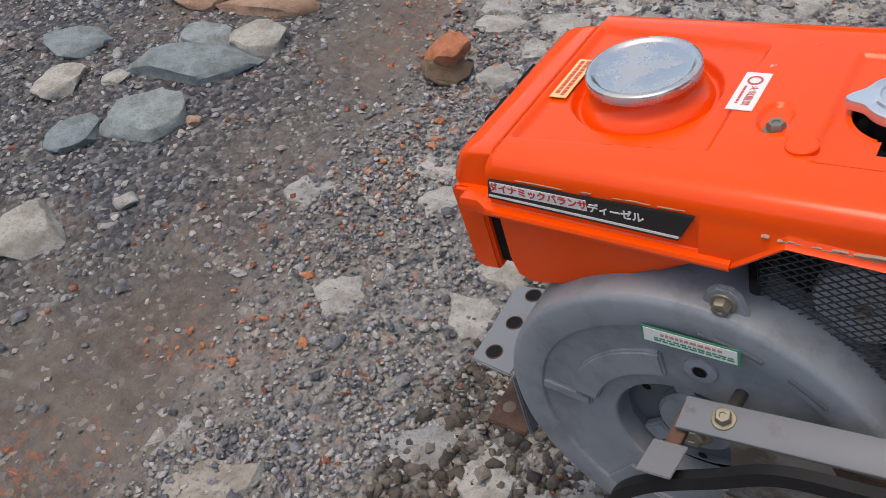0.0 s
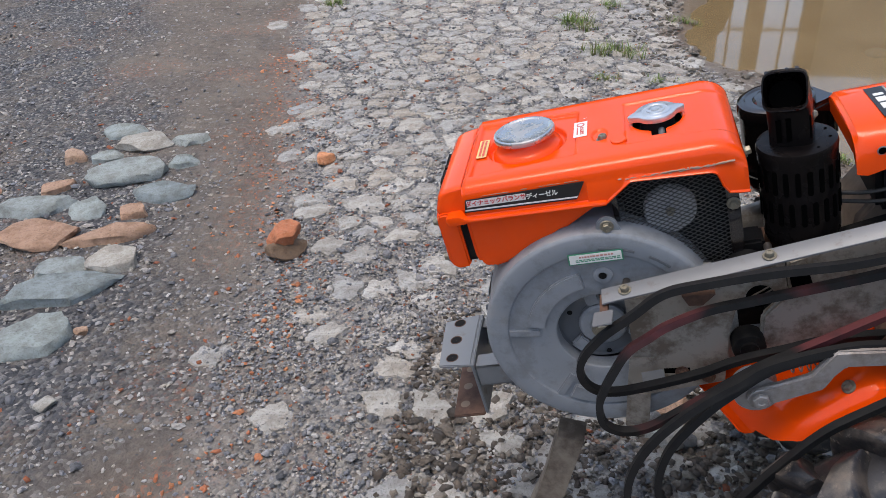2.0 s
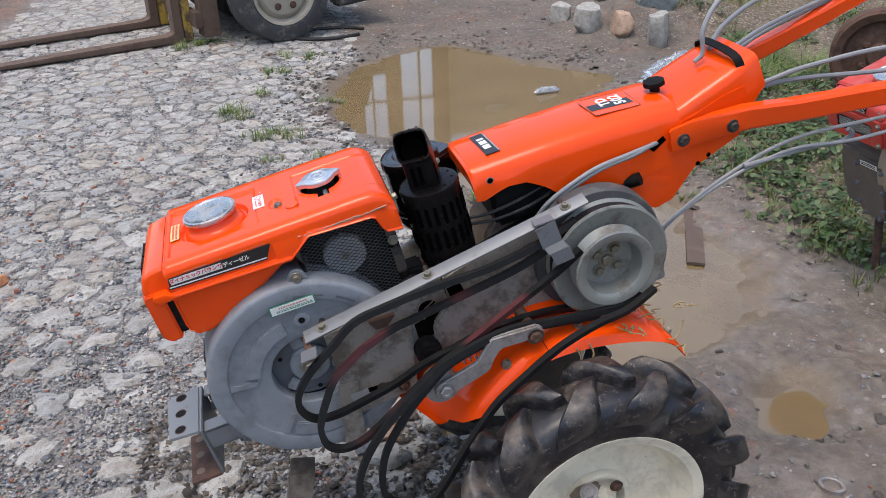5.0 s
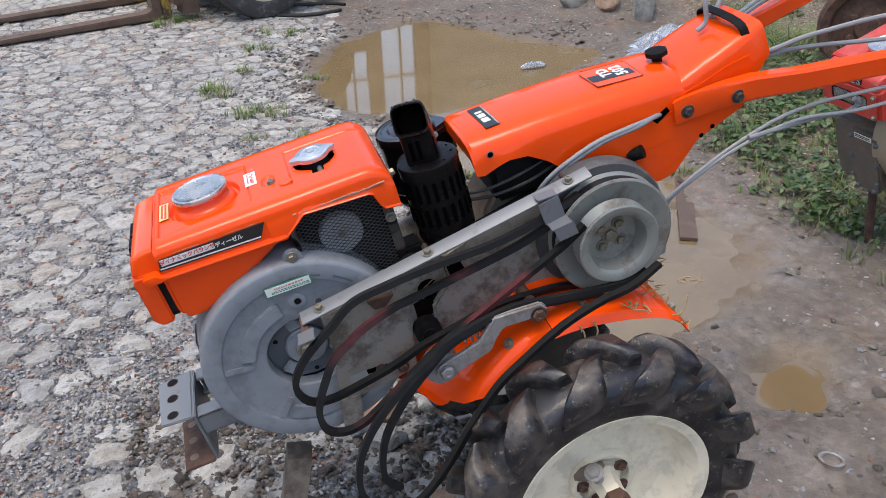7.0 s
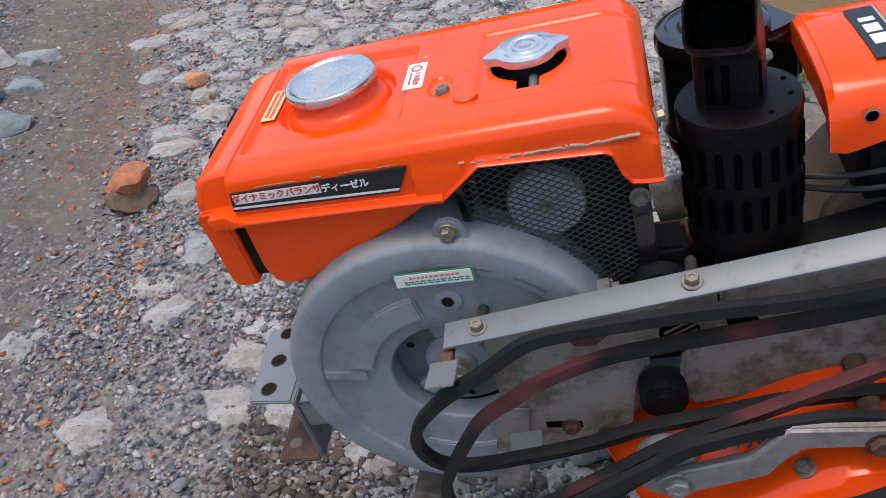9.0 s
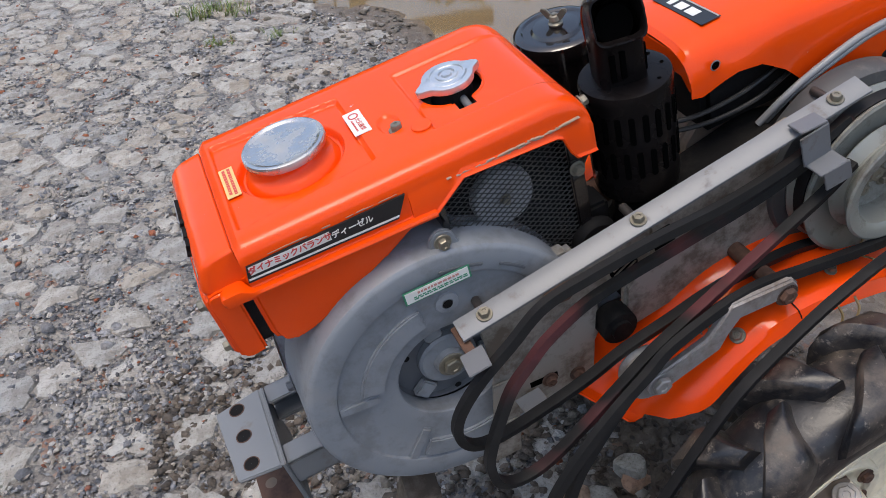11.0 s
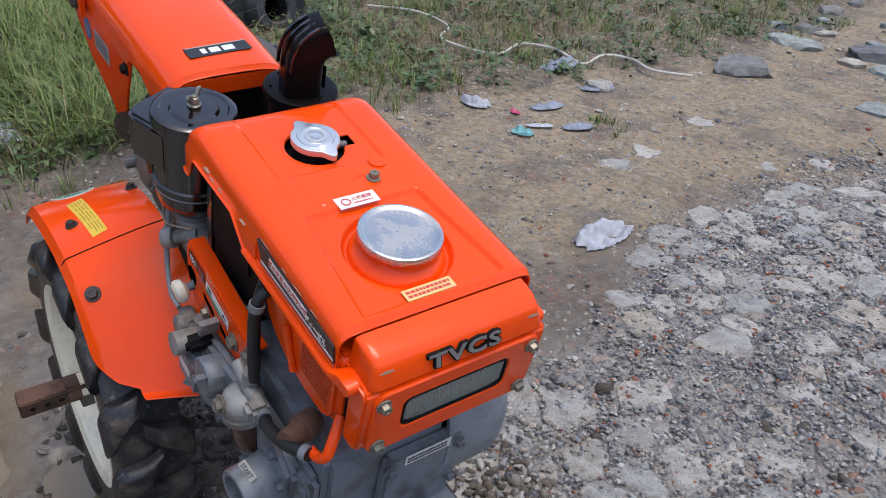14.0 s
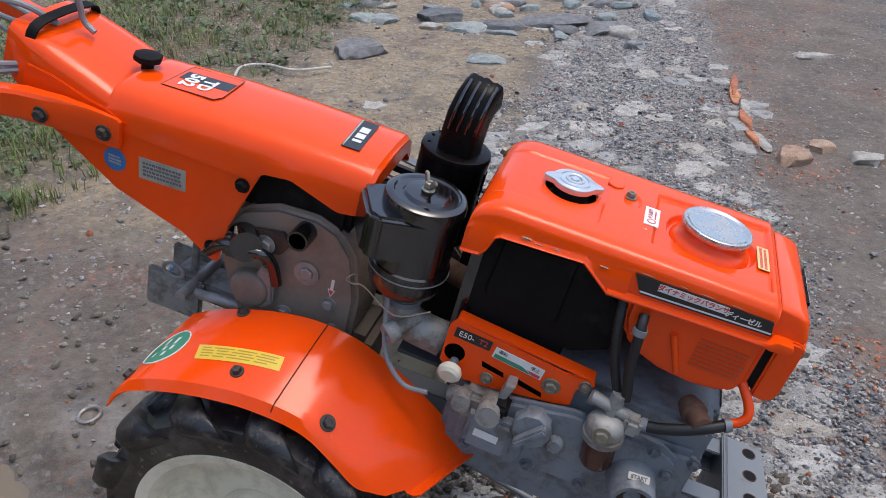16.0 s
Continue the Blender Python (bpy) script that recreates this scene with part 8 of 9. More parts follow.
rg = np.random.RandomState(5)
v, f = blades(rg, np.concatenate([green_sites(rg, 7000, 1.2, 4.6, -4.6, 6.0), green_sites(rg, 300, 1.55, 2.9, 0.5, 2.3, 0.4, 1.1, False), green_sites(rg, 260, 1.75, 2.7, -1.0, 0.0, 0.5, 1.3, False), green_sites(rg, 330, 1.75, 3.2, -3.4, -1.5, 0.4, 1.2, False)]), 11, 0.075, 0.022, 0.0017)
bulk("low_grass", v, f, GRASS, "patchy short green grass on damp soil", "grass")
tall = np.concatenate([green_sites(rg, 150, 1.9, 3.8, -0.25, 0.6, 0.5, 1.45, False), green_sites(rg, 200, 2.2, 3.6, 2.0, 3.4, 0.5, 1.0), green_sites(rg, 160, 2.8, 4.2, -3.4, -0.6, 0.3, 0.6)])
v, f = blades(rg, tall, 44, 0.18, 0.055, 0.0018, 1.6)
bulk("tall_grass", v, f, GRASS, "tall arching green grass behind the machine", "grass")
v, f = leaves(rg, np.concatenate([green_sites(rg, 5200, 1.3, 4.0, -1.0, 4.2), green_sites(rg, 190, 1.55, 2.7, 1.15, 2.2, 0.5, 1.3, False), green_sites(rg, 130, 1.8, 3.0, 0.45, 1.25, 0.5, 1.3, False), green_sites(rg, 420, 1.7, 3.4, -3.4, -1.0, 0.6, 1.5, False), green_sites(rg, 620, 1.65, 3.6, 1.1, 3.0, 0.7, 1.7, False), green_sites(rg, 420, 1.85, 3.6, -1.1, 0.5, 0.7, 1.6, False)]), 11, 0.024, 0.04, 0.035)
bulk("weeds", v, f, WEED, "low creeping broad-leaved weeds", "weeds")
v, f = blades(rg, np.concatenate([green_sites(rg, 1200, 1.5, 4.2, -4.0, 5.0), green_sites(rg, 260, 2.0, 3.4, -1.9, -0.2, 0.5, 1.1, False), green_sites(rg, 110, 1.7, 3.2, -3.6, -1.6, 0.5, 1.1, False)]), 10, 0.11, 0.05, 0.0013, 1.6)
bulk("dry_grass", v, f, DEAD, "dry straw-coloured grass among the weeds", "grass")
tufts = [(-0.014, 3.904, 1.0), (-0.108, 3.54, 0.7), (-0.275, 3.276, 1.1), (-0.23, 3.19, 0.9), (-0.134, 2.882, 1.0), (-0.02, 2.863, 1.0), (-0.084, 2.585, 0.6), (0.119, 2.579, 0.5), (-0.574, 4.636, 1.1), (-0.454, 4.693, 1.0), (-0.344, 4.749, 0.8), (-1.481, 3.475, 0.9), (0.457, 1.482, 0.9), (0.253, 1.007, 0.6),
         (0.701, 1.987, 0.8), (1.682, 2.117, 1.2), (1.376, 1.791, 0.6), (1.296, -1.232, 0.8), (1.782, 0.105, 0.7), (0.182, 4.206, 0.8), (0.061, 4.28, 0.7), (0.222, 3.336, 0.7)]
site = [(x + rg.normal(0, 0.035), y + rg.normal(0, 0.03), s) for x, y, s in tufts for _ in range(9)]
v, f = blades(rg, site, 13, 0.06, 0.016, 0.0017, 0.9)
bulk("grass_tufts", v, f, GRASS, "small grass tufts growing between the paving stones", "grass")


# ---- litter ----
def sheet_material(name, base, rough, clear=0.0):
    m, nt, b = material(name, base, rough)
    b.inputs["Transmission Weight"].default_value = clear
    b.inputs["IOR"].default_value = 1.3
    nt.links.new(mixed(nt, grey(nt, noise_of(nt, 18.0, 6.0), 0.4, 0.7), base, tuple(0.8 * c for c in base)), b.inputs["Base Color"])
    return m


FILM = sheet_material("clear_plastic_film", (0.70, 0.74, 0.78), 0.22, 0.72)
WHITE_BAG = sheet_material("white_plastic_bag", (0.60, 0.62, 0.67), 0.35, 0.45)
BLUE_PIPE = worn_paint("blue_plastic", (0.05, 0.16, 0.30), 0.4, dusty=0.4)
TEAL = sheet_material("teal_plastic", (0.16, 0.36, 0.38), 0.5)
PINK = sheet_material("pink_plastic", (0.62, 0.12, 0.22), 0.5)
GREY_SCRAP = sheet_material("grey_blue_scrap", (0.24, 0.27, 0.33), 0.6)
ROPE = worn_paint("pale_rope", (0.52, 0.50, 0.44), 0.8)
OLD_WOOD = worn_paint("wet_old_wood", (0.095, 0.062, 0.045), 0.65, dust=(0.2, 0.16, 0.12), dusty=0.4)


def crumpled(name, x, y, l, w, h, turn, mat, label, cat, seed, fine=1.0):
    rng = random.Random(seed)
    n, m_ = 34, 24
    sh = Vector((rng.uniform(0, 40), rng.uniform(0, 40), 0))
    rings = []
    edge = [1 + 0.28 * math.sin(k * 0.9 + rng.uniform(-0.4, 0.4)) for k in range(60)]
    for i in range(n):
        u = i / (n - 1) * 2 - 1
        ring = []
        for j in range(m_):
            t = j / (m_ - 1) * 2 - 1
            e = edge[(i * 2 + (0 if t > 0 else 17)) % 60]
            px, py = u * l / 2 * (1 + 0.08 * math.sin(5 * t)), t * w / 2 * (0.75 + 0.25 * e) * math.sqrt(max(0.05, 1 - 0.75 * u * u))
            q = Vector((px * 14 * fine, py * 14 * fine, 0)) + sh
            bump_ = noise.turbulence(q, 4, False, noise_basis="PERLIN_ORIGINAL") * h * 0.9 + h * 0.35 * abs(noise.noise(q * 0.4))
            fall = max(0.0, 1 - max(abs(u), abs(t)) ** 3)
            ring.append((px, py, 0.002 + (bump_ + 0.4 * h) * fall))
        rings.append(ring)
    bm = loft(rings, False, False)
    thicken(bm, 0.0012, (0, 0, -50))
    ob = part(name, bm, mat, None, "", 60)
    zs = float(ground_height(np.array(x), np.array(y)))
    ob.matrix_world = Matrix.Translation((x, y, max(zs, WATER_Z) + 0.007)) @ Matrix.Rotation(radians(turn), 4, "Z")
    return tagged(ob, label, cat)


crumpled("plastic_sheet", 2.09, 3.018, 1.05, 0.62, 0.11, 62, FILM, "crumpled clear plastic sheet heaped at the puddle", "plastic sheet", 2, 1.0)
crumpled("plastic_bag", 0.667, -0.668, 0.20, 0.11, 0.05, -78, WHITE_BAG, "crumpled thin white plastic bag on the mud", "bag", 3)
crumpled("scrap", 1.361, -0.914, 0.08, 0.05, 0.03, 20, TEAL, "crushed teal plastic scrap", "litter", 4, 2.0)
crumpled("scrap", 1.531, -1.013, 0.045, 0.03, 0.03, 0, PINK, "small pink plastic scrap", "litter", 5, 2.0)
crumpled("scrap", 1.684, -0.936, 0.13, 0.08, 0.035, 10, WHITE_BAG, "torn white plastic wrapper scrap", "litter", 6, 2.0)
crumpled("scrap", 1.518, -1.157, 0.13, 0.06, 0.02, 80, GREY_SCRAP, "flat grey-blue scrap on sand", "litter", 7, 2.0)
crumpled("scrap", 1.308, -1.127, 0.11, 0.05, 0.02, 70, GREY_SCRAP, "flat grey-blue scrap on sand", "litter", 8, 2.0)
crumpled("scrap", 1.593, -1.475, 0.14, 0.06, 0.02, 70, GREY_SCRAP, "flat grey-blue scrap on sand", "litter", 9, 2.0)
crumpled("scrap", 1.854, -1.497, 0.20, 0.10, 0.03, 100, GREY_SCRAP, "flat grey-blue scrap on sand", "litter", 10, 2.0)
crumpled("scrap", 1.38, -1.011, 0.10, 0.03, 0.01, 60, WHITE_BAG, "torn white plastic wrapper scrap", "litter", 11, 2.0)
crumpled("scrap", 2.093, 0.636, 0.13, 0.09, 0.05, 20, FILM, "crumpled clear wrapper in the weeds", "litter", 12, 1.6)
crumpled("scrap", 2.275, -0.499, 0.16, 0.10, 0.05, 40, FILM, "crumpled clear wrapper in the weeds", "litter", 13, 1.6)
crumpled("scrap", 1.314, 3.187, 0.13, 0.06, 0.04, 10, FILM, "crushed clear bottle in the puddle", "litter", 14, 1.6)

bm = lathe([(0.0095, 0), (0.0115, 0), (0.0115, 0.13), (0.0125, 0.132), (0.0125, 0.15), (0.0095, 0.15), (0.0095, 0)], (0, 0, 0), (1, 0, 0.02), 18)
ob = part("pipe_offcut", bm, BLUE_PIPE)
ob.location, ob.rotation_euler = (1.026, -0.231, 0.014), (0, 0, radians(8))
tagged(ob, "short offcut of blue plastic pipe in the mud", "pipe")

pts = [(2.972, -1.17), (2.752, -1.324), (2.556, -1.38), (2.407, -1.243), (2.185, -1.183), (2.04, -1.297), (2.077, -1.452), (1.973, -1.566), (1.812, -1.583), (1.829, -1.717), (1.766, -1.83), (1.607, -1.79), (1.485, -1.902)]
ob = part("rope", tube([(x, y, float(ground_height(np.array(x), np.array(y))) + 0.016 + 0.02 * math.sin(k * 1.9) ** 2) for k, (x, y) in enumerate(pts)], 0.006, 8, 6), ROPE)
tagged(ob, "pale stiff cord trailing over the weeds", "rope")


def board(x0, y0, x1, y1, w, t, mat, label, name="board", lift=0.0):
    a, b = Vector((x0, y0, 0)), Vector((x1, y1, 0))
    l = (b - a).length
    bm = soften(loft([[(s * l, u * (w / 2) * (1 - 0.06 * math.sin(9 * s)), v * t) for u, v in ((-1, 0), (1, 0), (1, 1), (0.2, 1.12), (-1, 0.96))] for s in (0, 0.02, 0.3, 0.55, 0.8, 0.985, 1.0)]), 0.002, 1)
    ob = part(name, bm, mat)
    ang = math.atan2(y1 - y0, x1 - x0)
    ob.matrix_world = Matrix.Translation((x0, y0, WATER_Z + 0.003 + lift)) @ Matrix.Rotation(ang, 4, "Z")
    return tagged(ob, label, name.replace("_", " "))


board(1.189, 1.339, 1.409, 1.803, 0.055, 0.009, OLD_WOOD, "dark wet board lying in the puddle")
board(-2.654, 1.804, -2.622, 1.955, 0.03, 0.02, DEAD, "split dry stick on the gravel", "stick", 0.014)
board(-2.338, 1.386, -2.291, 1.525, 0.025, 0.02, DEAD, "split dry stick on the gravel", "stick", 0.014)
board(1.769, -0.097, 1.645, 0.024, 0.012, 0.01, OLD_WOOD, "thin twig on the mud", "stick", 0.014)
ob = part("twig", tube([(0.501, 1.691, 0.005), (0.584, 1.653, 0.03), (0.603, 1.551, 0.035), (0.53, 1.446, 0.03), (0.446, 1.352, 0.02), (0.464, 1.425, 0.004)], 0.0045, 8, 6), DEAD)
tagged(ob, "bent dry twig lying at the water's edge", "twig")
ob = part("tin_ring", lathe([(0.022, 0.0), (0.026, 0.002), (0.027, 0.016), (0.023, 0.018), (0.020, 0.016), (0.019, 0.004)], (0.992, 0.359, 0.0), (0.1, 0.1, 1), 28), WORN_STEEL)
tagged(ob, "small metal ring half sunk in mud", "ring")

# ---- timber prop under the engine and a thin tube beside it ----
prop = loft([[(x + u, y + w_, z) for u, w_ in ((-0.020, -0.022), (0.022, -0.026), (0.025, 0.018), (-0.018, 0.024))] for x, y, z in ((-0.145, 0.400, -0.01), (-0.128, 0.404, 0.07), (-0.105, 0.408, 0.15), (-0.082, 0.412, 0.262))])
ob = part("prop", soften(prop, 0.004), PROP_WOOD)
tagged(ob, "wet brown timber prop holding up the engine", "prop")
ob = part("rod", tube([(-0.06, 0.33, 0.012), (0.10, 0.30, 0.05), (0.22, 0.30, 0.10)], 0.006, 10, 4), GALV)
tagged(ob, "thin grey metal rod leaning below the engine", "rod")


# ---- the forklift at the far end of the paving ----
YELLOW = rusty_metal("peeling_yellow_paint", (0.42, 0.27, 0.045), (0.10, 0.065, 0.04), 0.55, 0.1, 0.5, 0.62, 10.0)
FORK = rusty_metal("rusty_fork_steel", (0.13, 0.085, 0.06), (0.09, 0.055, 0.04), 0.6, 0.3, 0.45, 0.65, 8.0)
TYRE_GREY = worn_paint("grey_forklift_tyre", (0.045, 0.045, 0.046), 0.7, dusty=0.6)
RIM_GREY = worn_paint("dusty_cream_rim", (0.36, 0.32, 0.25), 0.6, dusty=0.5)


def build_forklift():
    t = new("forklift")
    tagged(t, "old yellow forklift with rusty forks lowered to the ground", "forklift")
    t.matrix_world = Matrix.Translation((-0.657, 5.095, 0.0)) @ Matrix.Rotation(radians(20), 4, "Z")
    for y in (-0.28, 0.28):
        f = prism([(-1.28, 0.02), (0.0, 0.015), (0.0, 0.60), (-0.05, 0.60), (-0.055, 0.075), (-0.10, 0.06), (-1.28, 0.036)], y - 0.055, y + 0.055, 1, 0.006)
        part("fork", f, FORK, t, "rusty steel fork")
        part("fork_upright", box(0.005, 0.06, y - 0.05, y + 0.05, 0.02, 0.9, 0.006), YELLOW, t, "peeling yellow fork carrier")
    for z in (0.16, 0.52):
        part("carriage_bar", box(0.05, 0.09, -0.46, 0.46, z - 0.05, z + 0.05, 0.006), FORK, t)
    for y in (-0.40, 0.40):
        part("mast_rail", box(0.09, 0.20, y - 0.06, y + 0.06, 0.05, 1.9, 0.006), FORK, t)
    for y in (-0.60, 0.60):
        sg = 1 if y > 0 else -1
        w = part("wheel", lathe([(0.05, 0.10), (0.14, 0.09), (0.17, 0.06), (0.19, 0.10), (0.205, 0.105), (0.205, -0.1), (0.05, -0.1)], (0.55, y, 0.31), (0, sg, 0), 40), RIM_GREY, t, "dusty cream wheel disc")
        part("tyre", lathe([(0.200, 0.09), (0.215, 0.108), (0.27, 0.112), (0.30, 0.10), (0.315, 0.07), (0.318, 0.0), (0.315, -0.07), (0.30, -0.10), (0.205, -0.11)], (0.55, y, 0.31), (0, sg, 0), 56), TYRE_GREY, w, "worn solid black tyre")
        for k in range(6):
            a = k * math.pi / 3
            bolt(w, (0.55 + 0.10 * math.cos(a), y + sg * 0.098, 0.31 + 0.10 * math.sin(a)), (0, sg, 0), 0.014, RUST)
    part("chassis", prism([(0.25, 0.15), (0.85, 0.15), (1.0, 0.2), (1.22, 0.22), (1.26, 0.40), (1.18, 0.62), (1.0, 0.70), (0.25, 0.65)], -0.46, 0.46, 1, 0.03, 2), FLAT_BLACK, t, "dark dirty chassis")
    part("side_skirt", prism([(0.95, 0.14), (1.28, 0.16), (1.32, 0.34), (0.95, 0.32)], -0.60, -0.46, 1, 0.02), TYRE_GREY, t)
    return t


build_forklift()
ob = part("hose_loop", tube([(0.353 + 0.24 * math.cos(a), 4.706 + 0.14 * math.sin(a), 0.016) for a in np.linspace(0.3, 5.6, 12)], 0.012, 8, 5), HOSE)
tagged(ob, "loop of black hose lying on the paving", "hose")


# ---- old rusty wheel beyond the weeds ----
w = new("old_wheel")
tagged(w, "rusty old machine wheel standing in the weeds", "wheel")
w.matrix_world = Matrix.Translation((2.75, 2.62, 0.20)) @ Matrix.Rotation(radians(-35), 4, "Z")
part("disc", lathe([(0.0002, 0.03), (0.05, 0.03), (0.06, 0.015), (0.15, 0.0), (0.165, 0.03), (0.20, 0.04), (0.215, 0.03), (0.215, -0.04), (0.2, -0.05)], (0, 0, 0), (0, -1, 0), 40), RUST, w, "rusty pressed disc")
for k in range(5):
    bolt(w, (0.08 * math.cos(k * 1.257), -0.022, 0.08 * math.sin(k * 1.257)), (0, -1, 0), 0.012, RUST)
part("axle_beam", box(0.18, 0.9, 0.0, 0.12, -0.06, 0.12, 0.02), FLAT_BLACK, w, "black axle beam behind the wheel")


PART_IRON = rusty_metal("black_cast_iron", (0.035, 0.037, 0.042), (0.075, 0.06, 0.05), 0.5, 0.3, 0.55, 0.75, 20.0)
cast_ = new("machine_casting")
tagged(cast_, "black cast iron machine part with a round bore in the weeds", "machine part")
cast_.matrix_world = Matrix.Translation((2.88, -0.62, 0.12)) @ Matrix.Rotation(radians(12), 4, "Z") @ Matrix.Scale(1.35, 4)
part("bore_ring", lathe([(0.045, -0.06), (0.045, 0.035), (0.052, 0.042), (0.078, 0.040), (0.085, 0.030), (0.088, -0.06)], (0, 0, 0), (-1, 0, 0.25), 40), PART_IRON, cast_)
part("bore", lathe([(0.0455, 0.0), (0.0002, 0.001)], (0.02, 0, 0), (-1, 0, 0.25), 28), VOID, cast_)
part("casting_body", prism([(-0.16, -0.10), (0.10, -0.10), (0.17, -0.04), (0.15, 0.04), (0.06, 0.08), (-0.10, 0.07), (-0.18, 0.0)], 0.03, 0.20, 0, 0.015, 2), PART_IRON, cast_)
part("flange", prism([(-0.26, -0.10), (-0.14, -0.10), (-0.12, -0.05), (-0.22, -0.03)], 0.0, 0.06, 0, 0.006), PART_IRON, cast_)


# ---- shed and trees across the yard, which the water mirrors ----
GREY_WALL = worn_paint("grey_rendered_wall", (0.30, 0.27, 0.23), 0.85, dusty=0.3)
shed = new("shed")
tagged(shed, "open-fronted shed with brown posts across the yard", "shed")
shed.matrix_world = Matrix.Translation((0, 11.5, 0))
part("board_wall", box(-2.0, 1.16, 0.0, 0.12, 0, 4.4, 0.01), OLD_WOOD, shed, "dark board wall")
part("side_wall", box(2.44, 6.2, 0.0, 0.12, 0, 3.3, 0.01), GREY_WALL, shed, "grey rendered wall")
for x in (1.06, 1.64, 2.36):
    part("post", box(x, x + 0.22, -0.15, 0.05, 0, 3.7, 0.01), OLD_WOOD, shed, "brown timber post")
part("low_rail", box(1.16, 2.42, 0.0, 0.1, 0, 1.9, 0.01), OLD_WOOD, shed, "dark board fence")
for x in (1.42, 2.14):
    part("window_bar", box(x, x + 0.03, -0.02, 0.04, 1.9, 3.7, 0.004), OLD_WOOD, shed, "thin dark glazing bar")
part("window_bar", box(1.28, 2.36, -0.02, 0.04, 2.62, 2.66, 0.004), OLD_WOOD, shed, "thin dark glazing bar")
part("top_beam", box(1.0, 4.6, -0.1, 0.08, 3.7, 3.95, 0.01), RUST, shed, "rusty roof beam")

# plain walls added on sides never looked at, to block low sky light
UNSEEN_WALL = worn_paint("unseen_wall", (0.50, 0.48, 0.44), 0.85, dusty=0.3)
for nm, b4 in (("unseen_wall_west", (-12.2, -12.0, -12.0, 16.0)), ("unseen_wall_south", (-12.0, 14.0, -12.2, -12.0))):
    w_ = part(nm, box(b4[0], b4[1], b4[2], b4[3], -0.2, 3.0, 0.02), UNSEEN_WALL)
    tagged(w_, "plain unseen wall added to block low sky light", "wall", kind="structure")

rt = np.random.RandomState(9)
for k, (x, y, hgt) in enumerate(((7.6, 0.5, 4.4), (8.4, 3.2, 4.6), (8.2, 6.0, 4.4), (7.4, 10.4, 4.6), (8.8, -3.0, 4.4), (-2.4, 13.5, 5.0), (-3.6, 13.0, 4.6), (6.4, 14.5, 5.0), (9.8, 8.5, 5.0))):
    tr = new("tree")
    tagged(tr, "dense green broad-leaved tree at the yard's edge", "tree", "trees round the yard")
    tr.location = (x, y, 0)
    limbs = [tube([(0, 0, -0.1), (0.06, 0.02, hgt * 0.2), (0.0, 0.08, hgt * 0.45), (0.1, 0.0, hgt * 0.8)], 0.12, 9, 4)]
    for j in range(5):
        a = j * 1.3 + k
        limbs.append(tube([(0, 0.05, hgt * (0.25 + 0.08 * j)), (0.5 * math.cos(a), 0.5 * math.sin(a), hgt * (0.38 + 0.09 * j)), (1.1 * math.cos(a), 1.1 * math.sin(a), hgt * (0.46 + 0.1 * j))], 0.05, 7, 3))
    part("trunk", merge(*limbs), OLD_WOOD, tr, "brown trunk with limbs")
    n = 2600
    d = rt.normal(0, 1, (n, 3))
    d /= np.linalg.norm(d, axis=1)[:, None]
    cl = rt.randint(0, 16, n)
    cc = np.stack([rt.normal(0, 0.85, 16), rt.normal(0, 0.85, 16), rt.uniform(0.18, 0.92, 16) * hgt], -1)
    p = cc[cl] + d * (0.65 * rt.uniform(0.3, 1.0, n) ** 0.5)[:, None]
    p[:, 2] = np.maximum(p[:, 2], 0.15)
    u = rt.normal(0, 1, (n, 3))
    u /= np.linalg.norm(u, axis=1)[:, None]
    q = np.cross(u, d)
    q /= np.linalg.norm(q, axis=1)[:, None] + 1e-9
    vv = np.stack([p - u * 0.13, p + q * 0.07, p + u * 0.13, p - q * 0.07], 1).reshape(-1, 3)
    me = bpy.data.meshes.new("crown")
    me.from_pydata(vv.tolist(), [], (np.arange(n)[:, None] * 4 + np.arange(4)).tolist())
    me.materials.append(WEED)
    cr = new("crown", me)
    cr.parent = tr
    cr["label"] = "uneven crown of dark green leaves"


# ---- gravel ----
SHORE = stone_material("shore_rubble", [(0.0, (0.08, 0.066, 0.052)), (0.5, (0.17, 0.145, 0.115)), (0.85, (0.27, 0.25, 0.22)), (1.0, (0.36, 0.34, 0.31))])
CLOD = stone_material("soil_clod", [(0.0, (0.062, 0.050, 0.040)), (0.6, (0.145, 0.114, 0.088)), (0.9, (0.22, 0.185, 0.15)), (1.0, (0.36, 0.33, 0.28))])

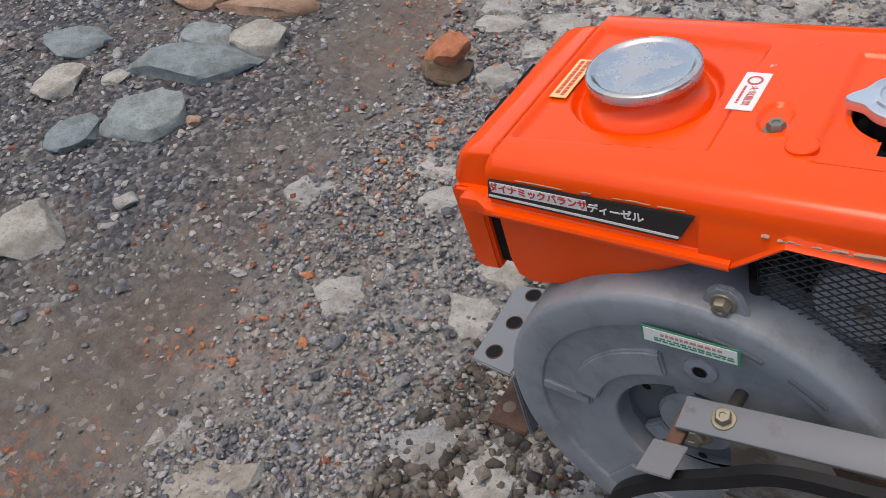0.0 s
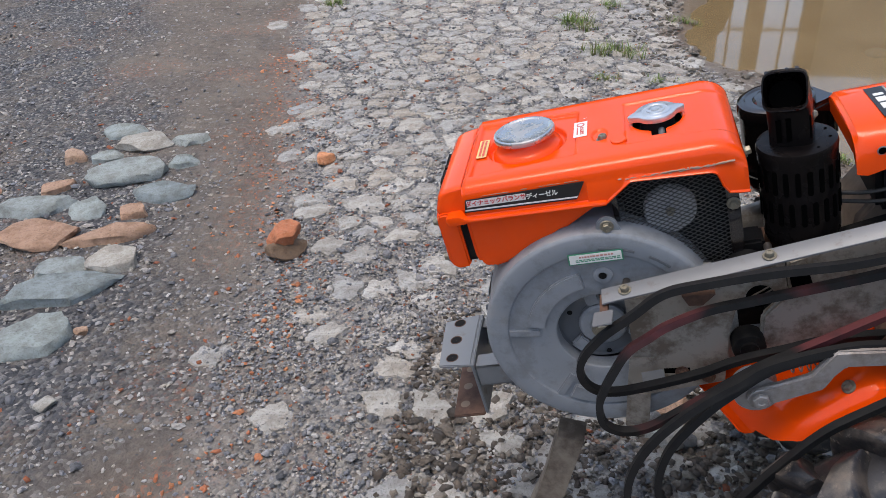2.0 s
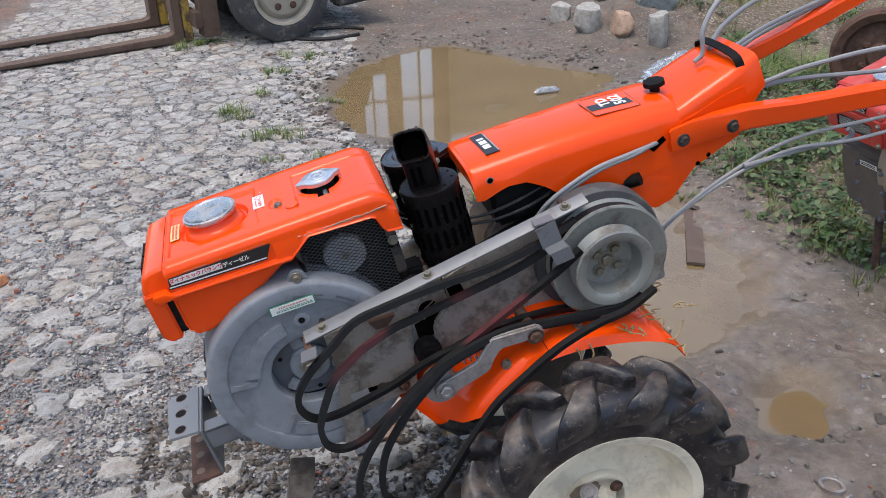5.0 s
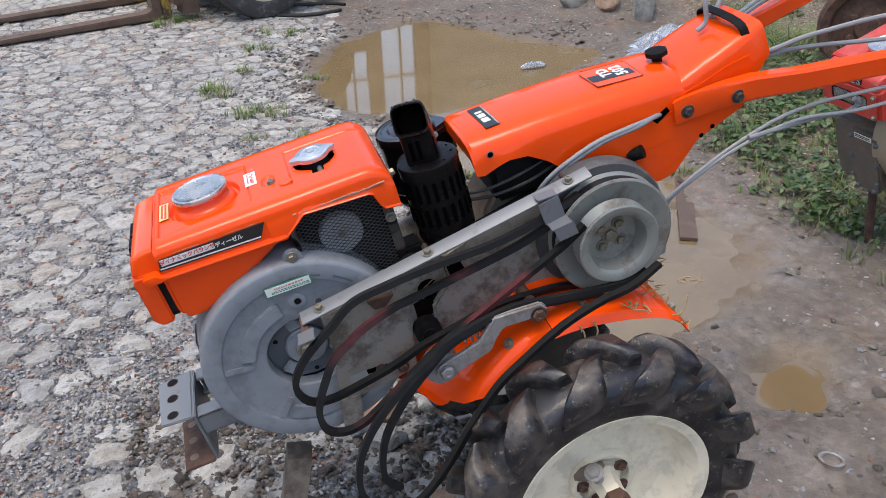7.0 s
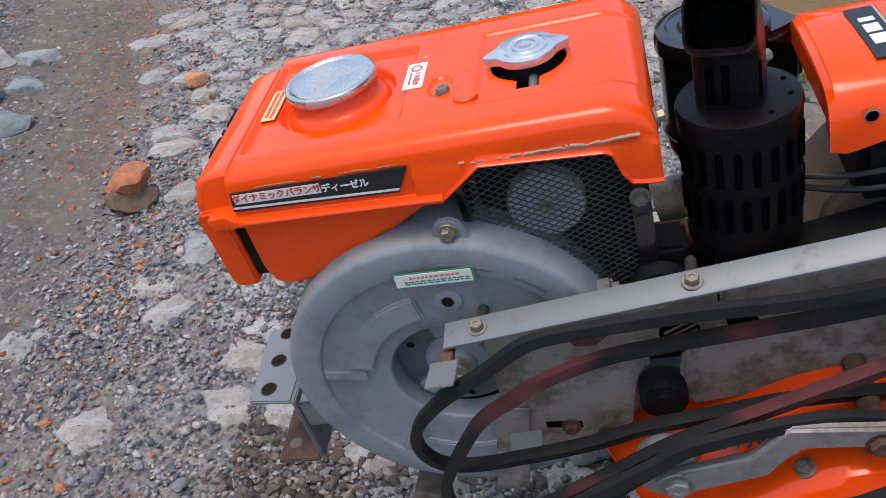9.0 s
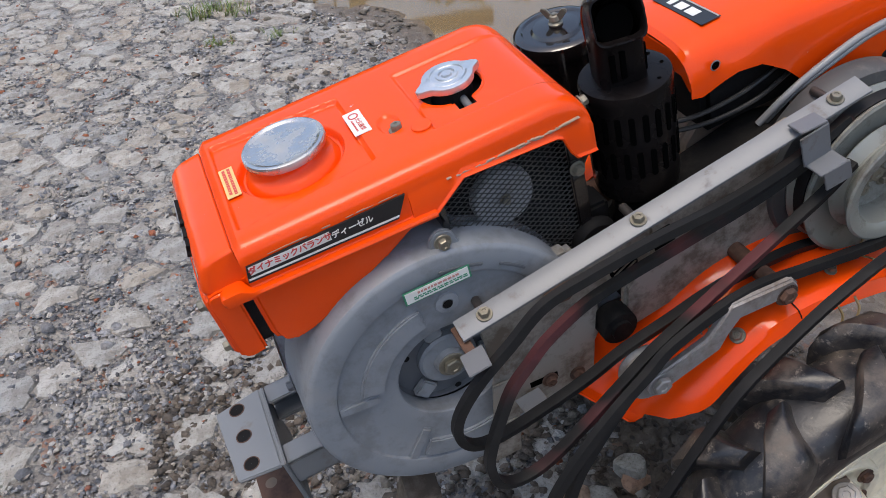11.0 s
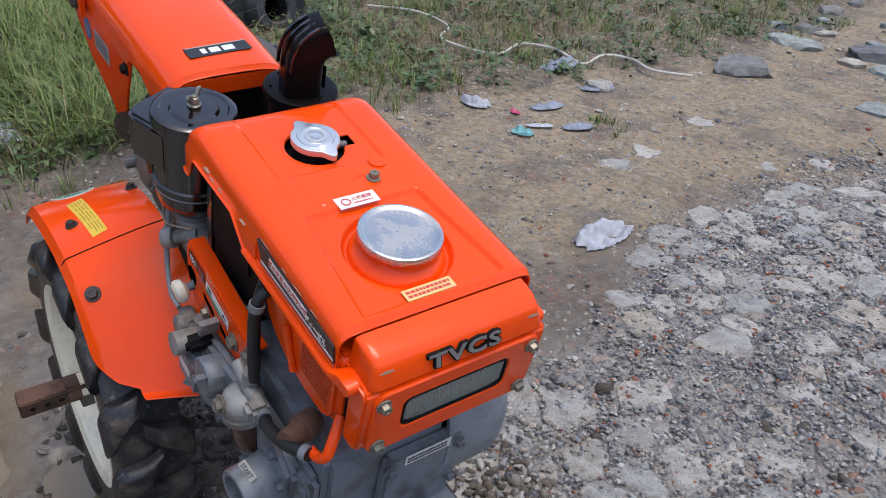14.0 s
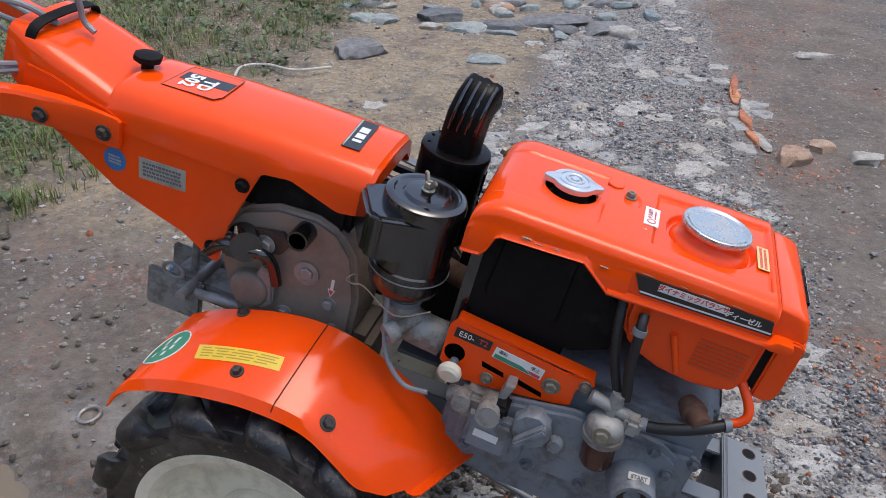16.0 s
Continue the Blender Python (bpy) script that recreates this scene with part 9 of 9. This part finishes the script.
def gravel(rng, count, name, label, radius, box_, weight, mat=None):
    x, y = rng.uniform(box_[0], box_[1], count), rng.uniform(box_[2], box_[3], count)
    pave, grav, green, wet, sand, shore = zones(x, y)
    dens = weight(pave, grav, green, wet, sand, shore, x, y)
    keep = rng.uniform(0, 1, count) < dens
    x, y = x[keep], y[keep]
    n = len(x)
    r = radius * np.exp(np.clip(rng.normal(0, 0.36, n), -1, 0.7))
    z = ground_height(x, y) + r * 0.15
    z = z + 0.0042 * (rng.uniform(0, 1, n) < 0.5) * zones(x, y)[0]
    ico = np.array([[1, 0, 0], [-1, 0, 0], [0, 1, 0], [0, -1, 0], [0, 0, 1], [0, 0, -1], [0.62, 0.62, 0.45], [-0.62, 0.62, 0.45], [-0.62, -0.62, 0.45], [0.62, -0.62, 0.45]])
    faces = np.array([[0, 6, 9], [0, 2, 6], [2, 7, 6], [2, 1, 7], [1, 8, 7], [1, 3, 8], [3, 9, 8], [3, 0, 9], [4, 9, 6], [4, 6, 7], [4, 7, 8], [4, 8, 9]])
    k = len(ico)
    jit = ico[None] * rng.uniform(0.72, 1.28, (n, k, 1)) + rng.normal(0, 0.10, (n, k, 3))
    sc = np.stack([r * rng.uniform(0.8, 1.5, n), r * rng.uniform(0.7, 1.1, n), r * rng.uniform(0.4, 0.8, n)], -1)[:, None]
    jit = jit * sc
    a = rng.uniform(0, 2 * np.pi, n)[:, None]
    b = rng.normal(0, 0.35, n)[:, None]
    px, py, pz = jit[..., 0], jit[..., 1], jit[..., 2]
    px, pz = px * np.cos(b) - pz * np.sin(b), px * np.sin(b) + pz * np.cos(b)
    qx, qy = px * np.cos(a) - py * np.sin(a), px * np.sin(a) + py * np.cos(a)
    v = np.stack([qx + x[:, None], qy + y[:, None], pz + z[:, None]], -1).reshape(-1, 3)
    f = (faces[None] + (np.arange(n) * k)[:, None, None]).reshape(-1, 3)
    me = bpy.data.meshes.new(name)
    me.vertices.add(len(v))
    me.vertices.foreach_set("co", v.ravel())
    me.loops.add(f.size)
    me.loops.foreach_set("vertex_index", f.ravel())
    me.polygons.add(len(f))
    me.polygons.foreach_set("loop_start", np.arange(0, f.size, 3))
    me.update(calc_edges=True)
    me.materials.append(mat or PEBBLE)
    return tagged(new(name, me), label, "gravel", kind="stuff")


def dry(shore):
    return step(0.0, 0.14, shore)


rp = np.random.RandomState(21)
gravel(rp, 300000, "gravel", "angular grey and tan gravel between stones", 0.0043, (-3.2, 1.9, -3.6, 5.4),
       lambda p, g, gr, w, s, sh, x, y: dry(sh) * (0.80 * p + 0.42 * g + 0.10 * s + 0.06) * (1 - gr) * (0.35 + 0.65 * step(3.4, 1.6, np.hypot(x + 0.2, y - 0.5))) * (0.25 + 0.95 * step(0.38, 0.56, fbm(x, y, 9.0, 3, 80.0))))
gravel(rp, 95000, "fine_gravel", "fine blue-grey gravel spread over the stones", 0.0032, (-1.15, 0.7, -1.3, 1.5),
       lambda p, g, gr, w, s, sh, x, y: dry(sh) * 0.85 * p * (0.35 + 0.8 * step(0.40, 0.55, fbm(x, y, 7.0, 3, 44.0))) * (1 - 0.6 * step(1.0, 1.5, y)) * (1 - 0.55 * step(-0.5, -0.2, x)) * (1 - 0.85 * step(-0.25, -0.05, x) * step(0.05, 0.2, y) * step(1.0, 0.8, y)))
gravel(rp, 20000, "coarse_gravel", "coarse broken gravel and brick chips", 0.0078, (-3.4, 1.9, -3.8, 5.6),
       lambda p, g, gr, w, s, sh, x, y: dry(sh) * (0.50 * p + 0.40 * g + 0.08 * s + 0.04) * (1 - gr) * (0.2 + 0.9 * step(0.4, 0.62, fbm(x, y, 3.0, 3, 90.0))))
gravel(rp, 15000, "mud_clods", "lumps of churned dark soil and stones under the engine", 0.0068, (-0.45, 0.75, 0.05, 1.45), lambda p, g, gr, w, s, sh, x, y: dry(sh) * (0.6 * step(1.1, 0.9, y) + 0.5 * step(0.30, 0.08, sh) * step(0.9, 1.0, y) * step(-0.15, 0.05, x)), CLOD)
gravel(rp, 44000, "brick_crumbs", "crushed orange brick crumbs along the paving", 0.0042, (-2.2, 0.4, -4.0, 4.5), lambda p, g, gr, w, s, sh, x, y: 0.85 * rim_of(x, y) * (1 - 0.5 * p), BRICK)
gravel(rp, 30000, "shore_gravel", "wet brown rubble and chips round the puddle", 0.0085, (-0.3, 2.6, -0.5, 5.6), lambda p, g, gr, w, s, sh, x, y: step(-0.05, 0.03, sh) * (0.55 * step(0.5, 0.05, sh) * step(1.5, 2.4, y) + 0.5 * step(0.25, 0.1, np.hypot((x - 1.55), (y - 0.05) * 0.7)) + 0.05) * (0.3 + 0.9 * step(0.42, 0.6, fbm(x, y, 3.0, 3, 61.0))), SHORE)

# ---- paving stones, laid last ----
rs = random.Random(31)
sites = scatter(rs, -2.4, 1.3, -4.7, 6.5, 0.104)
plan = np.array(sites)
zp, zg, zgr, zw, zs_, zsh = zones(plan[:, 0], plan[:, 1])
hz = ground_height(plan[:, 0], plan[:, 1])
# some stones swallow a neighbour's room, so sizes differ
gone = {k for k in range(len(sites)) if rs.random() < 0.20}
rest_v, rest_f, placed = [], [], 0
for k, (x, y) in enumerate(sites):
    loose = float(np.interp(y, [-4.5, -2.6, -1.4, 0.3, 0.9, 1.5], [0.30, 0.42, 0.52, 0.46, 0.68, 1.0]))
    if -1.5 < y < 1.3 and x > -0.45:
        loose = max(loose, 0.82)
    chance = zp[k] * loose + 0.04 * zs_[k]
    if k in gone or rs.random() > chance or zsh[k] < 0.03:
        continue
    d = plan - plan[k]
    idx = np.nonzero((np.abs(d[:, 0]) < 0.2) & (np.abs(d[:, 1]) < 0.2))[0]
    near = [tuple(d[i]) for i in idx if i != k and i not in gone]
    vs, fs = slab_mesh(rs, near, 16, rs.uniform(0.82, 1.04) * (1.0 if y > 1.9 else 0.94 if y > 0.3 else 1.04))
    m = Matrix.Translation((x, y, max(hz[k], -0.006) - 0.001 - (0.006 if rs.random() > loose else 0.0) + 0.003 * rs.random())) @ Matrix.Diagonal((1, 1, 1.0 if 0.3 < y < 1.5 else 0.62, 1))
    if placed < 300 and -1.35 < x < 0.6 and -0.9 < y < 2.6:
        me = bpy.data.meshes.new("paving_stone")
        me.from_pydata(vs, [], fs)
        for p in me.polygons:
            p.use_smooth = True
        me.set_sharp_from_angle(angle=radians(28))
        me.materials.append(PAVE_STONE)
        o = new("paving_stone", me)
        o.parent = ground
        o.matrix_basis = m
        placed += 1
    else:
        b0 = len(rest_v)
        rest_v += [tuple(m @ Vector(v)) for v in vs]
        rest_f += [tuple(i + b0 for i in f) for f in fs]
rest = bulk("paving_stones", rest_v, rest_f, PAVE_STONE, "flat pale rubble paving stones set in gravel", "")
rest.data.set_sharp_from_angle(angle=radians(28))
rest.parent = ground
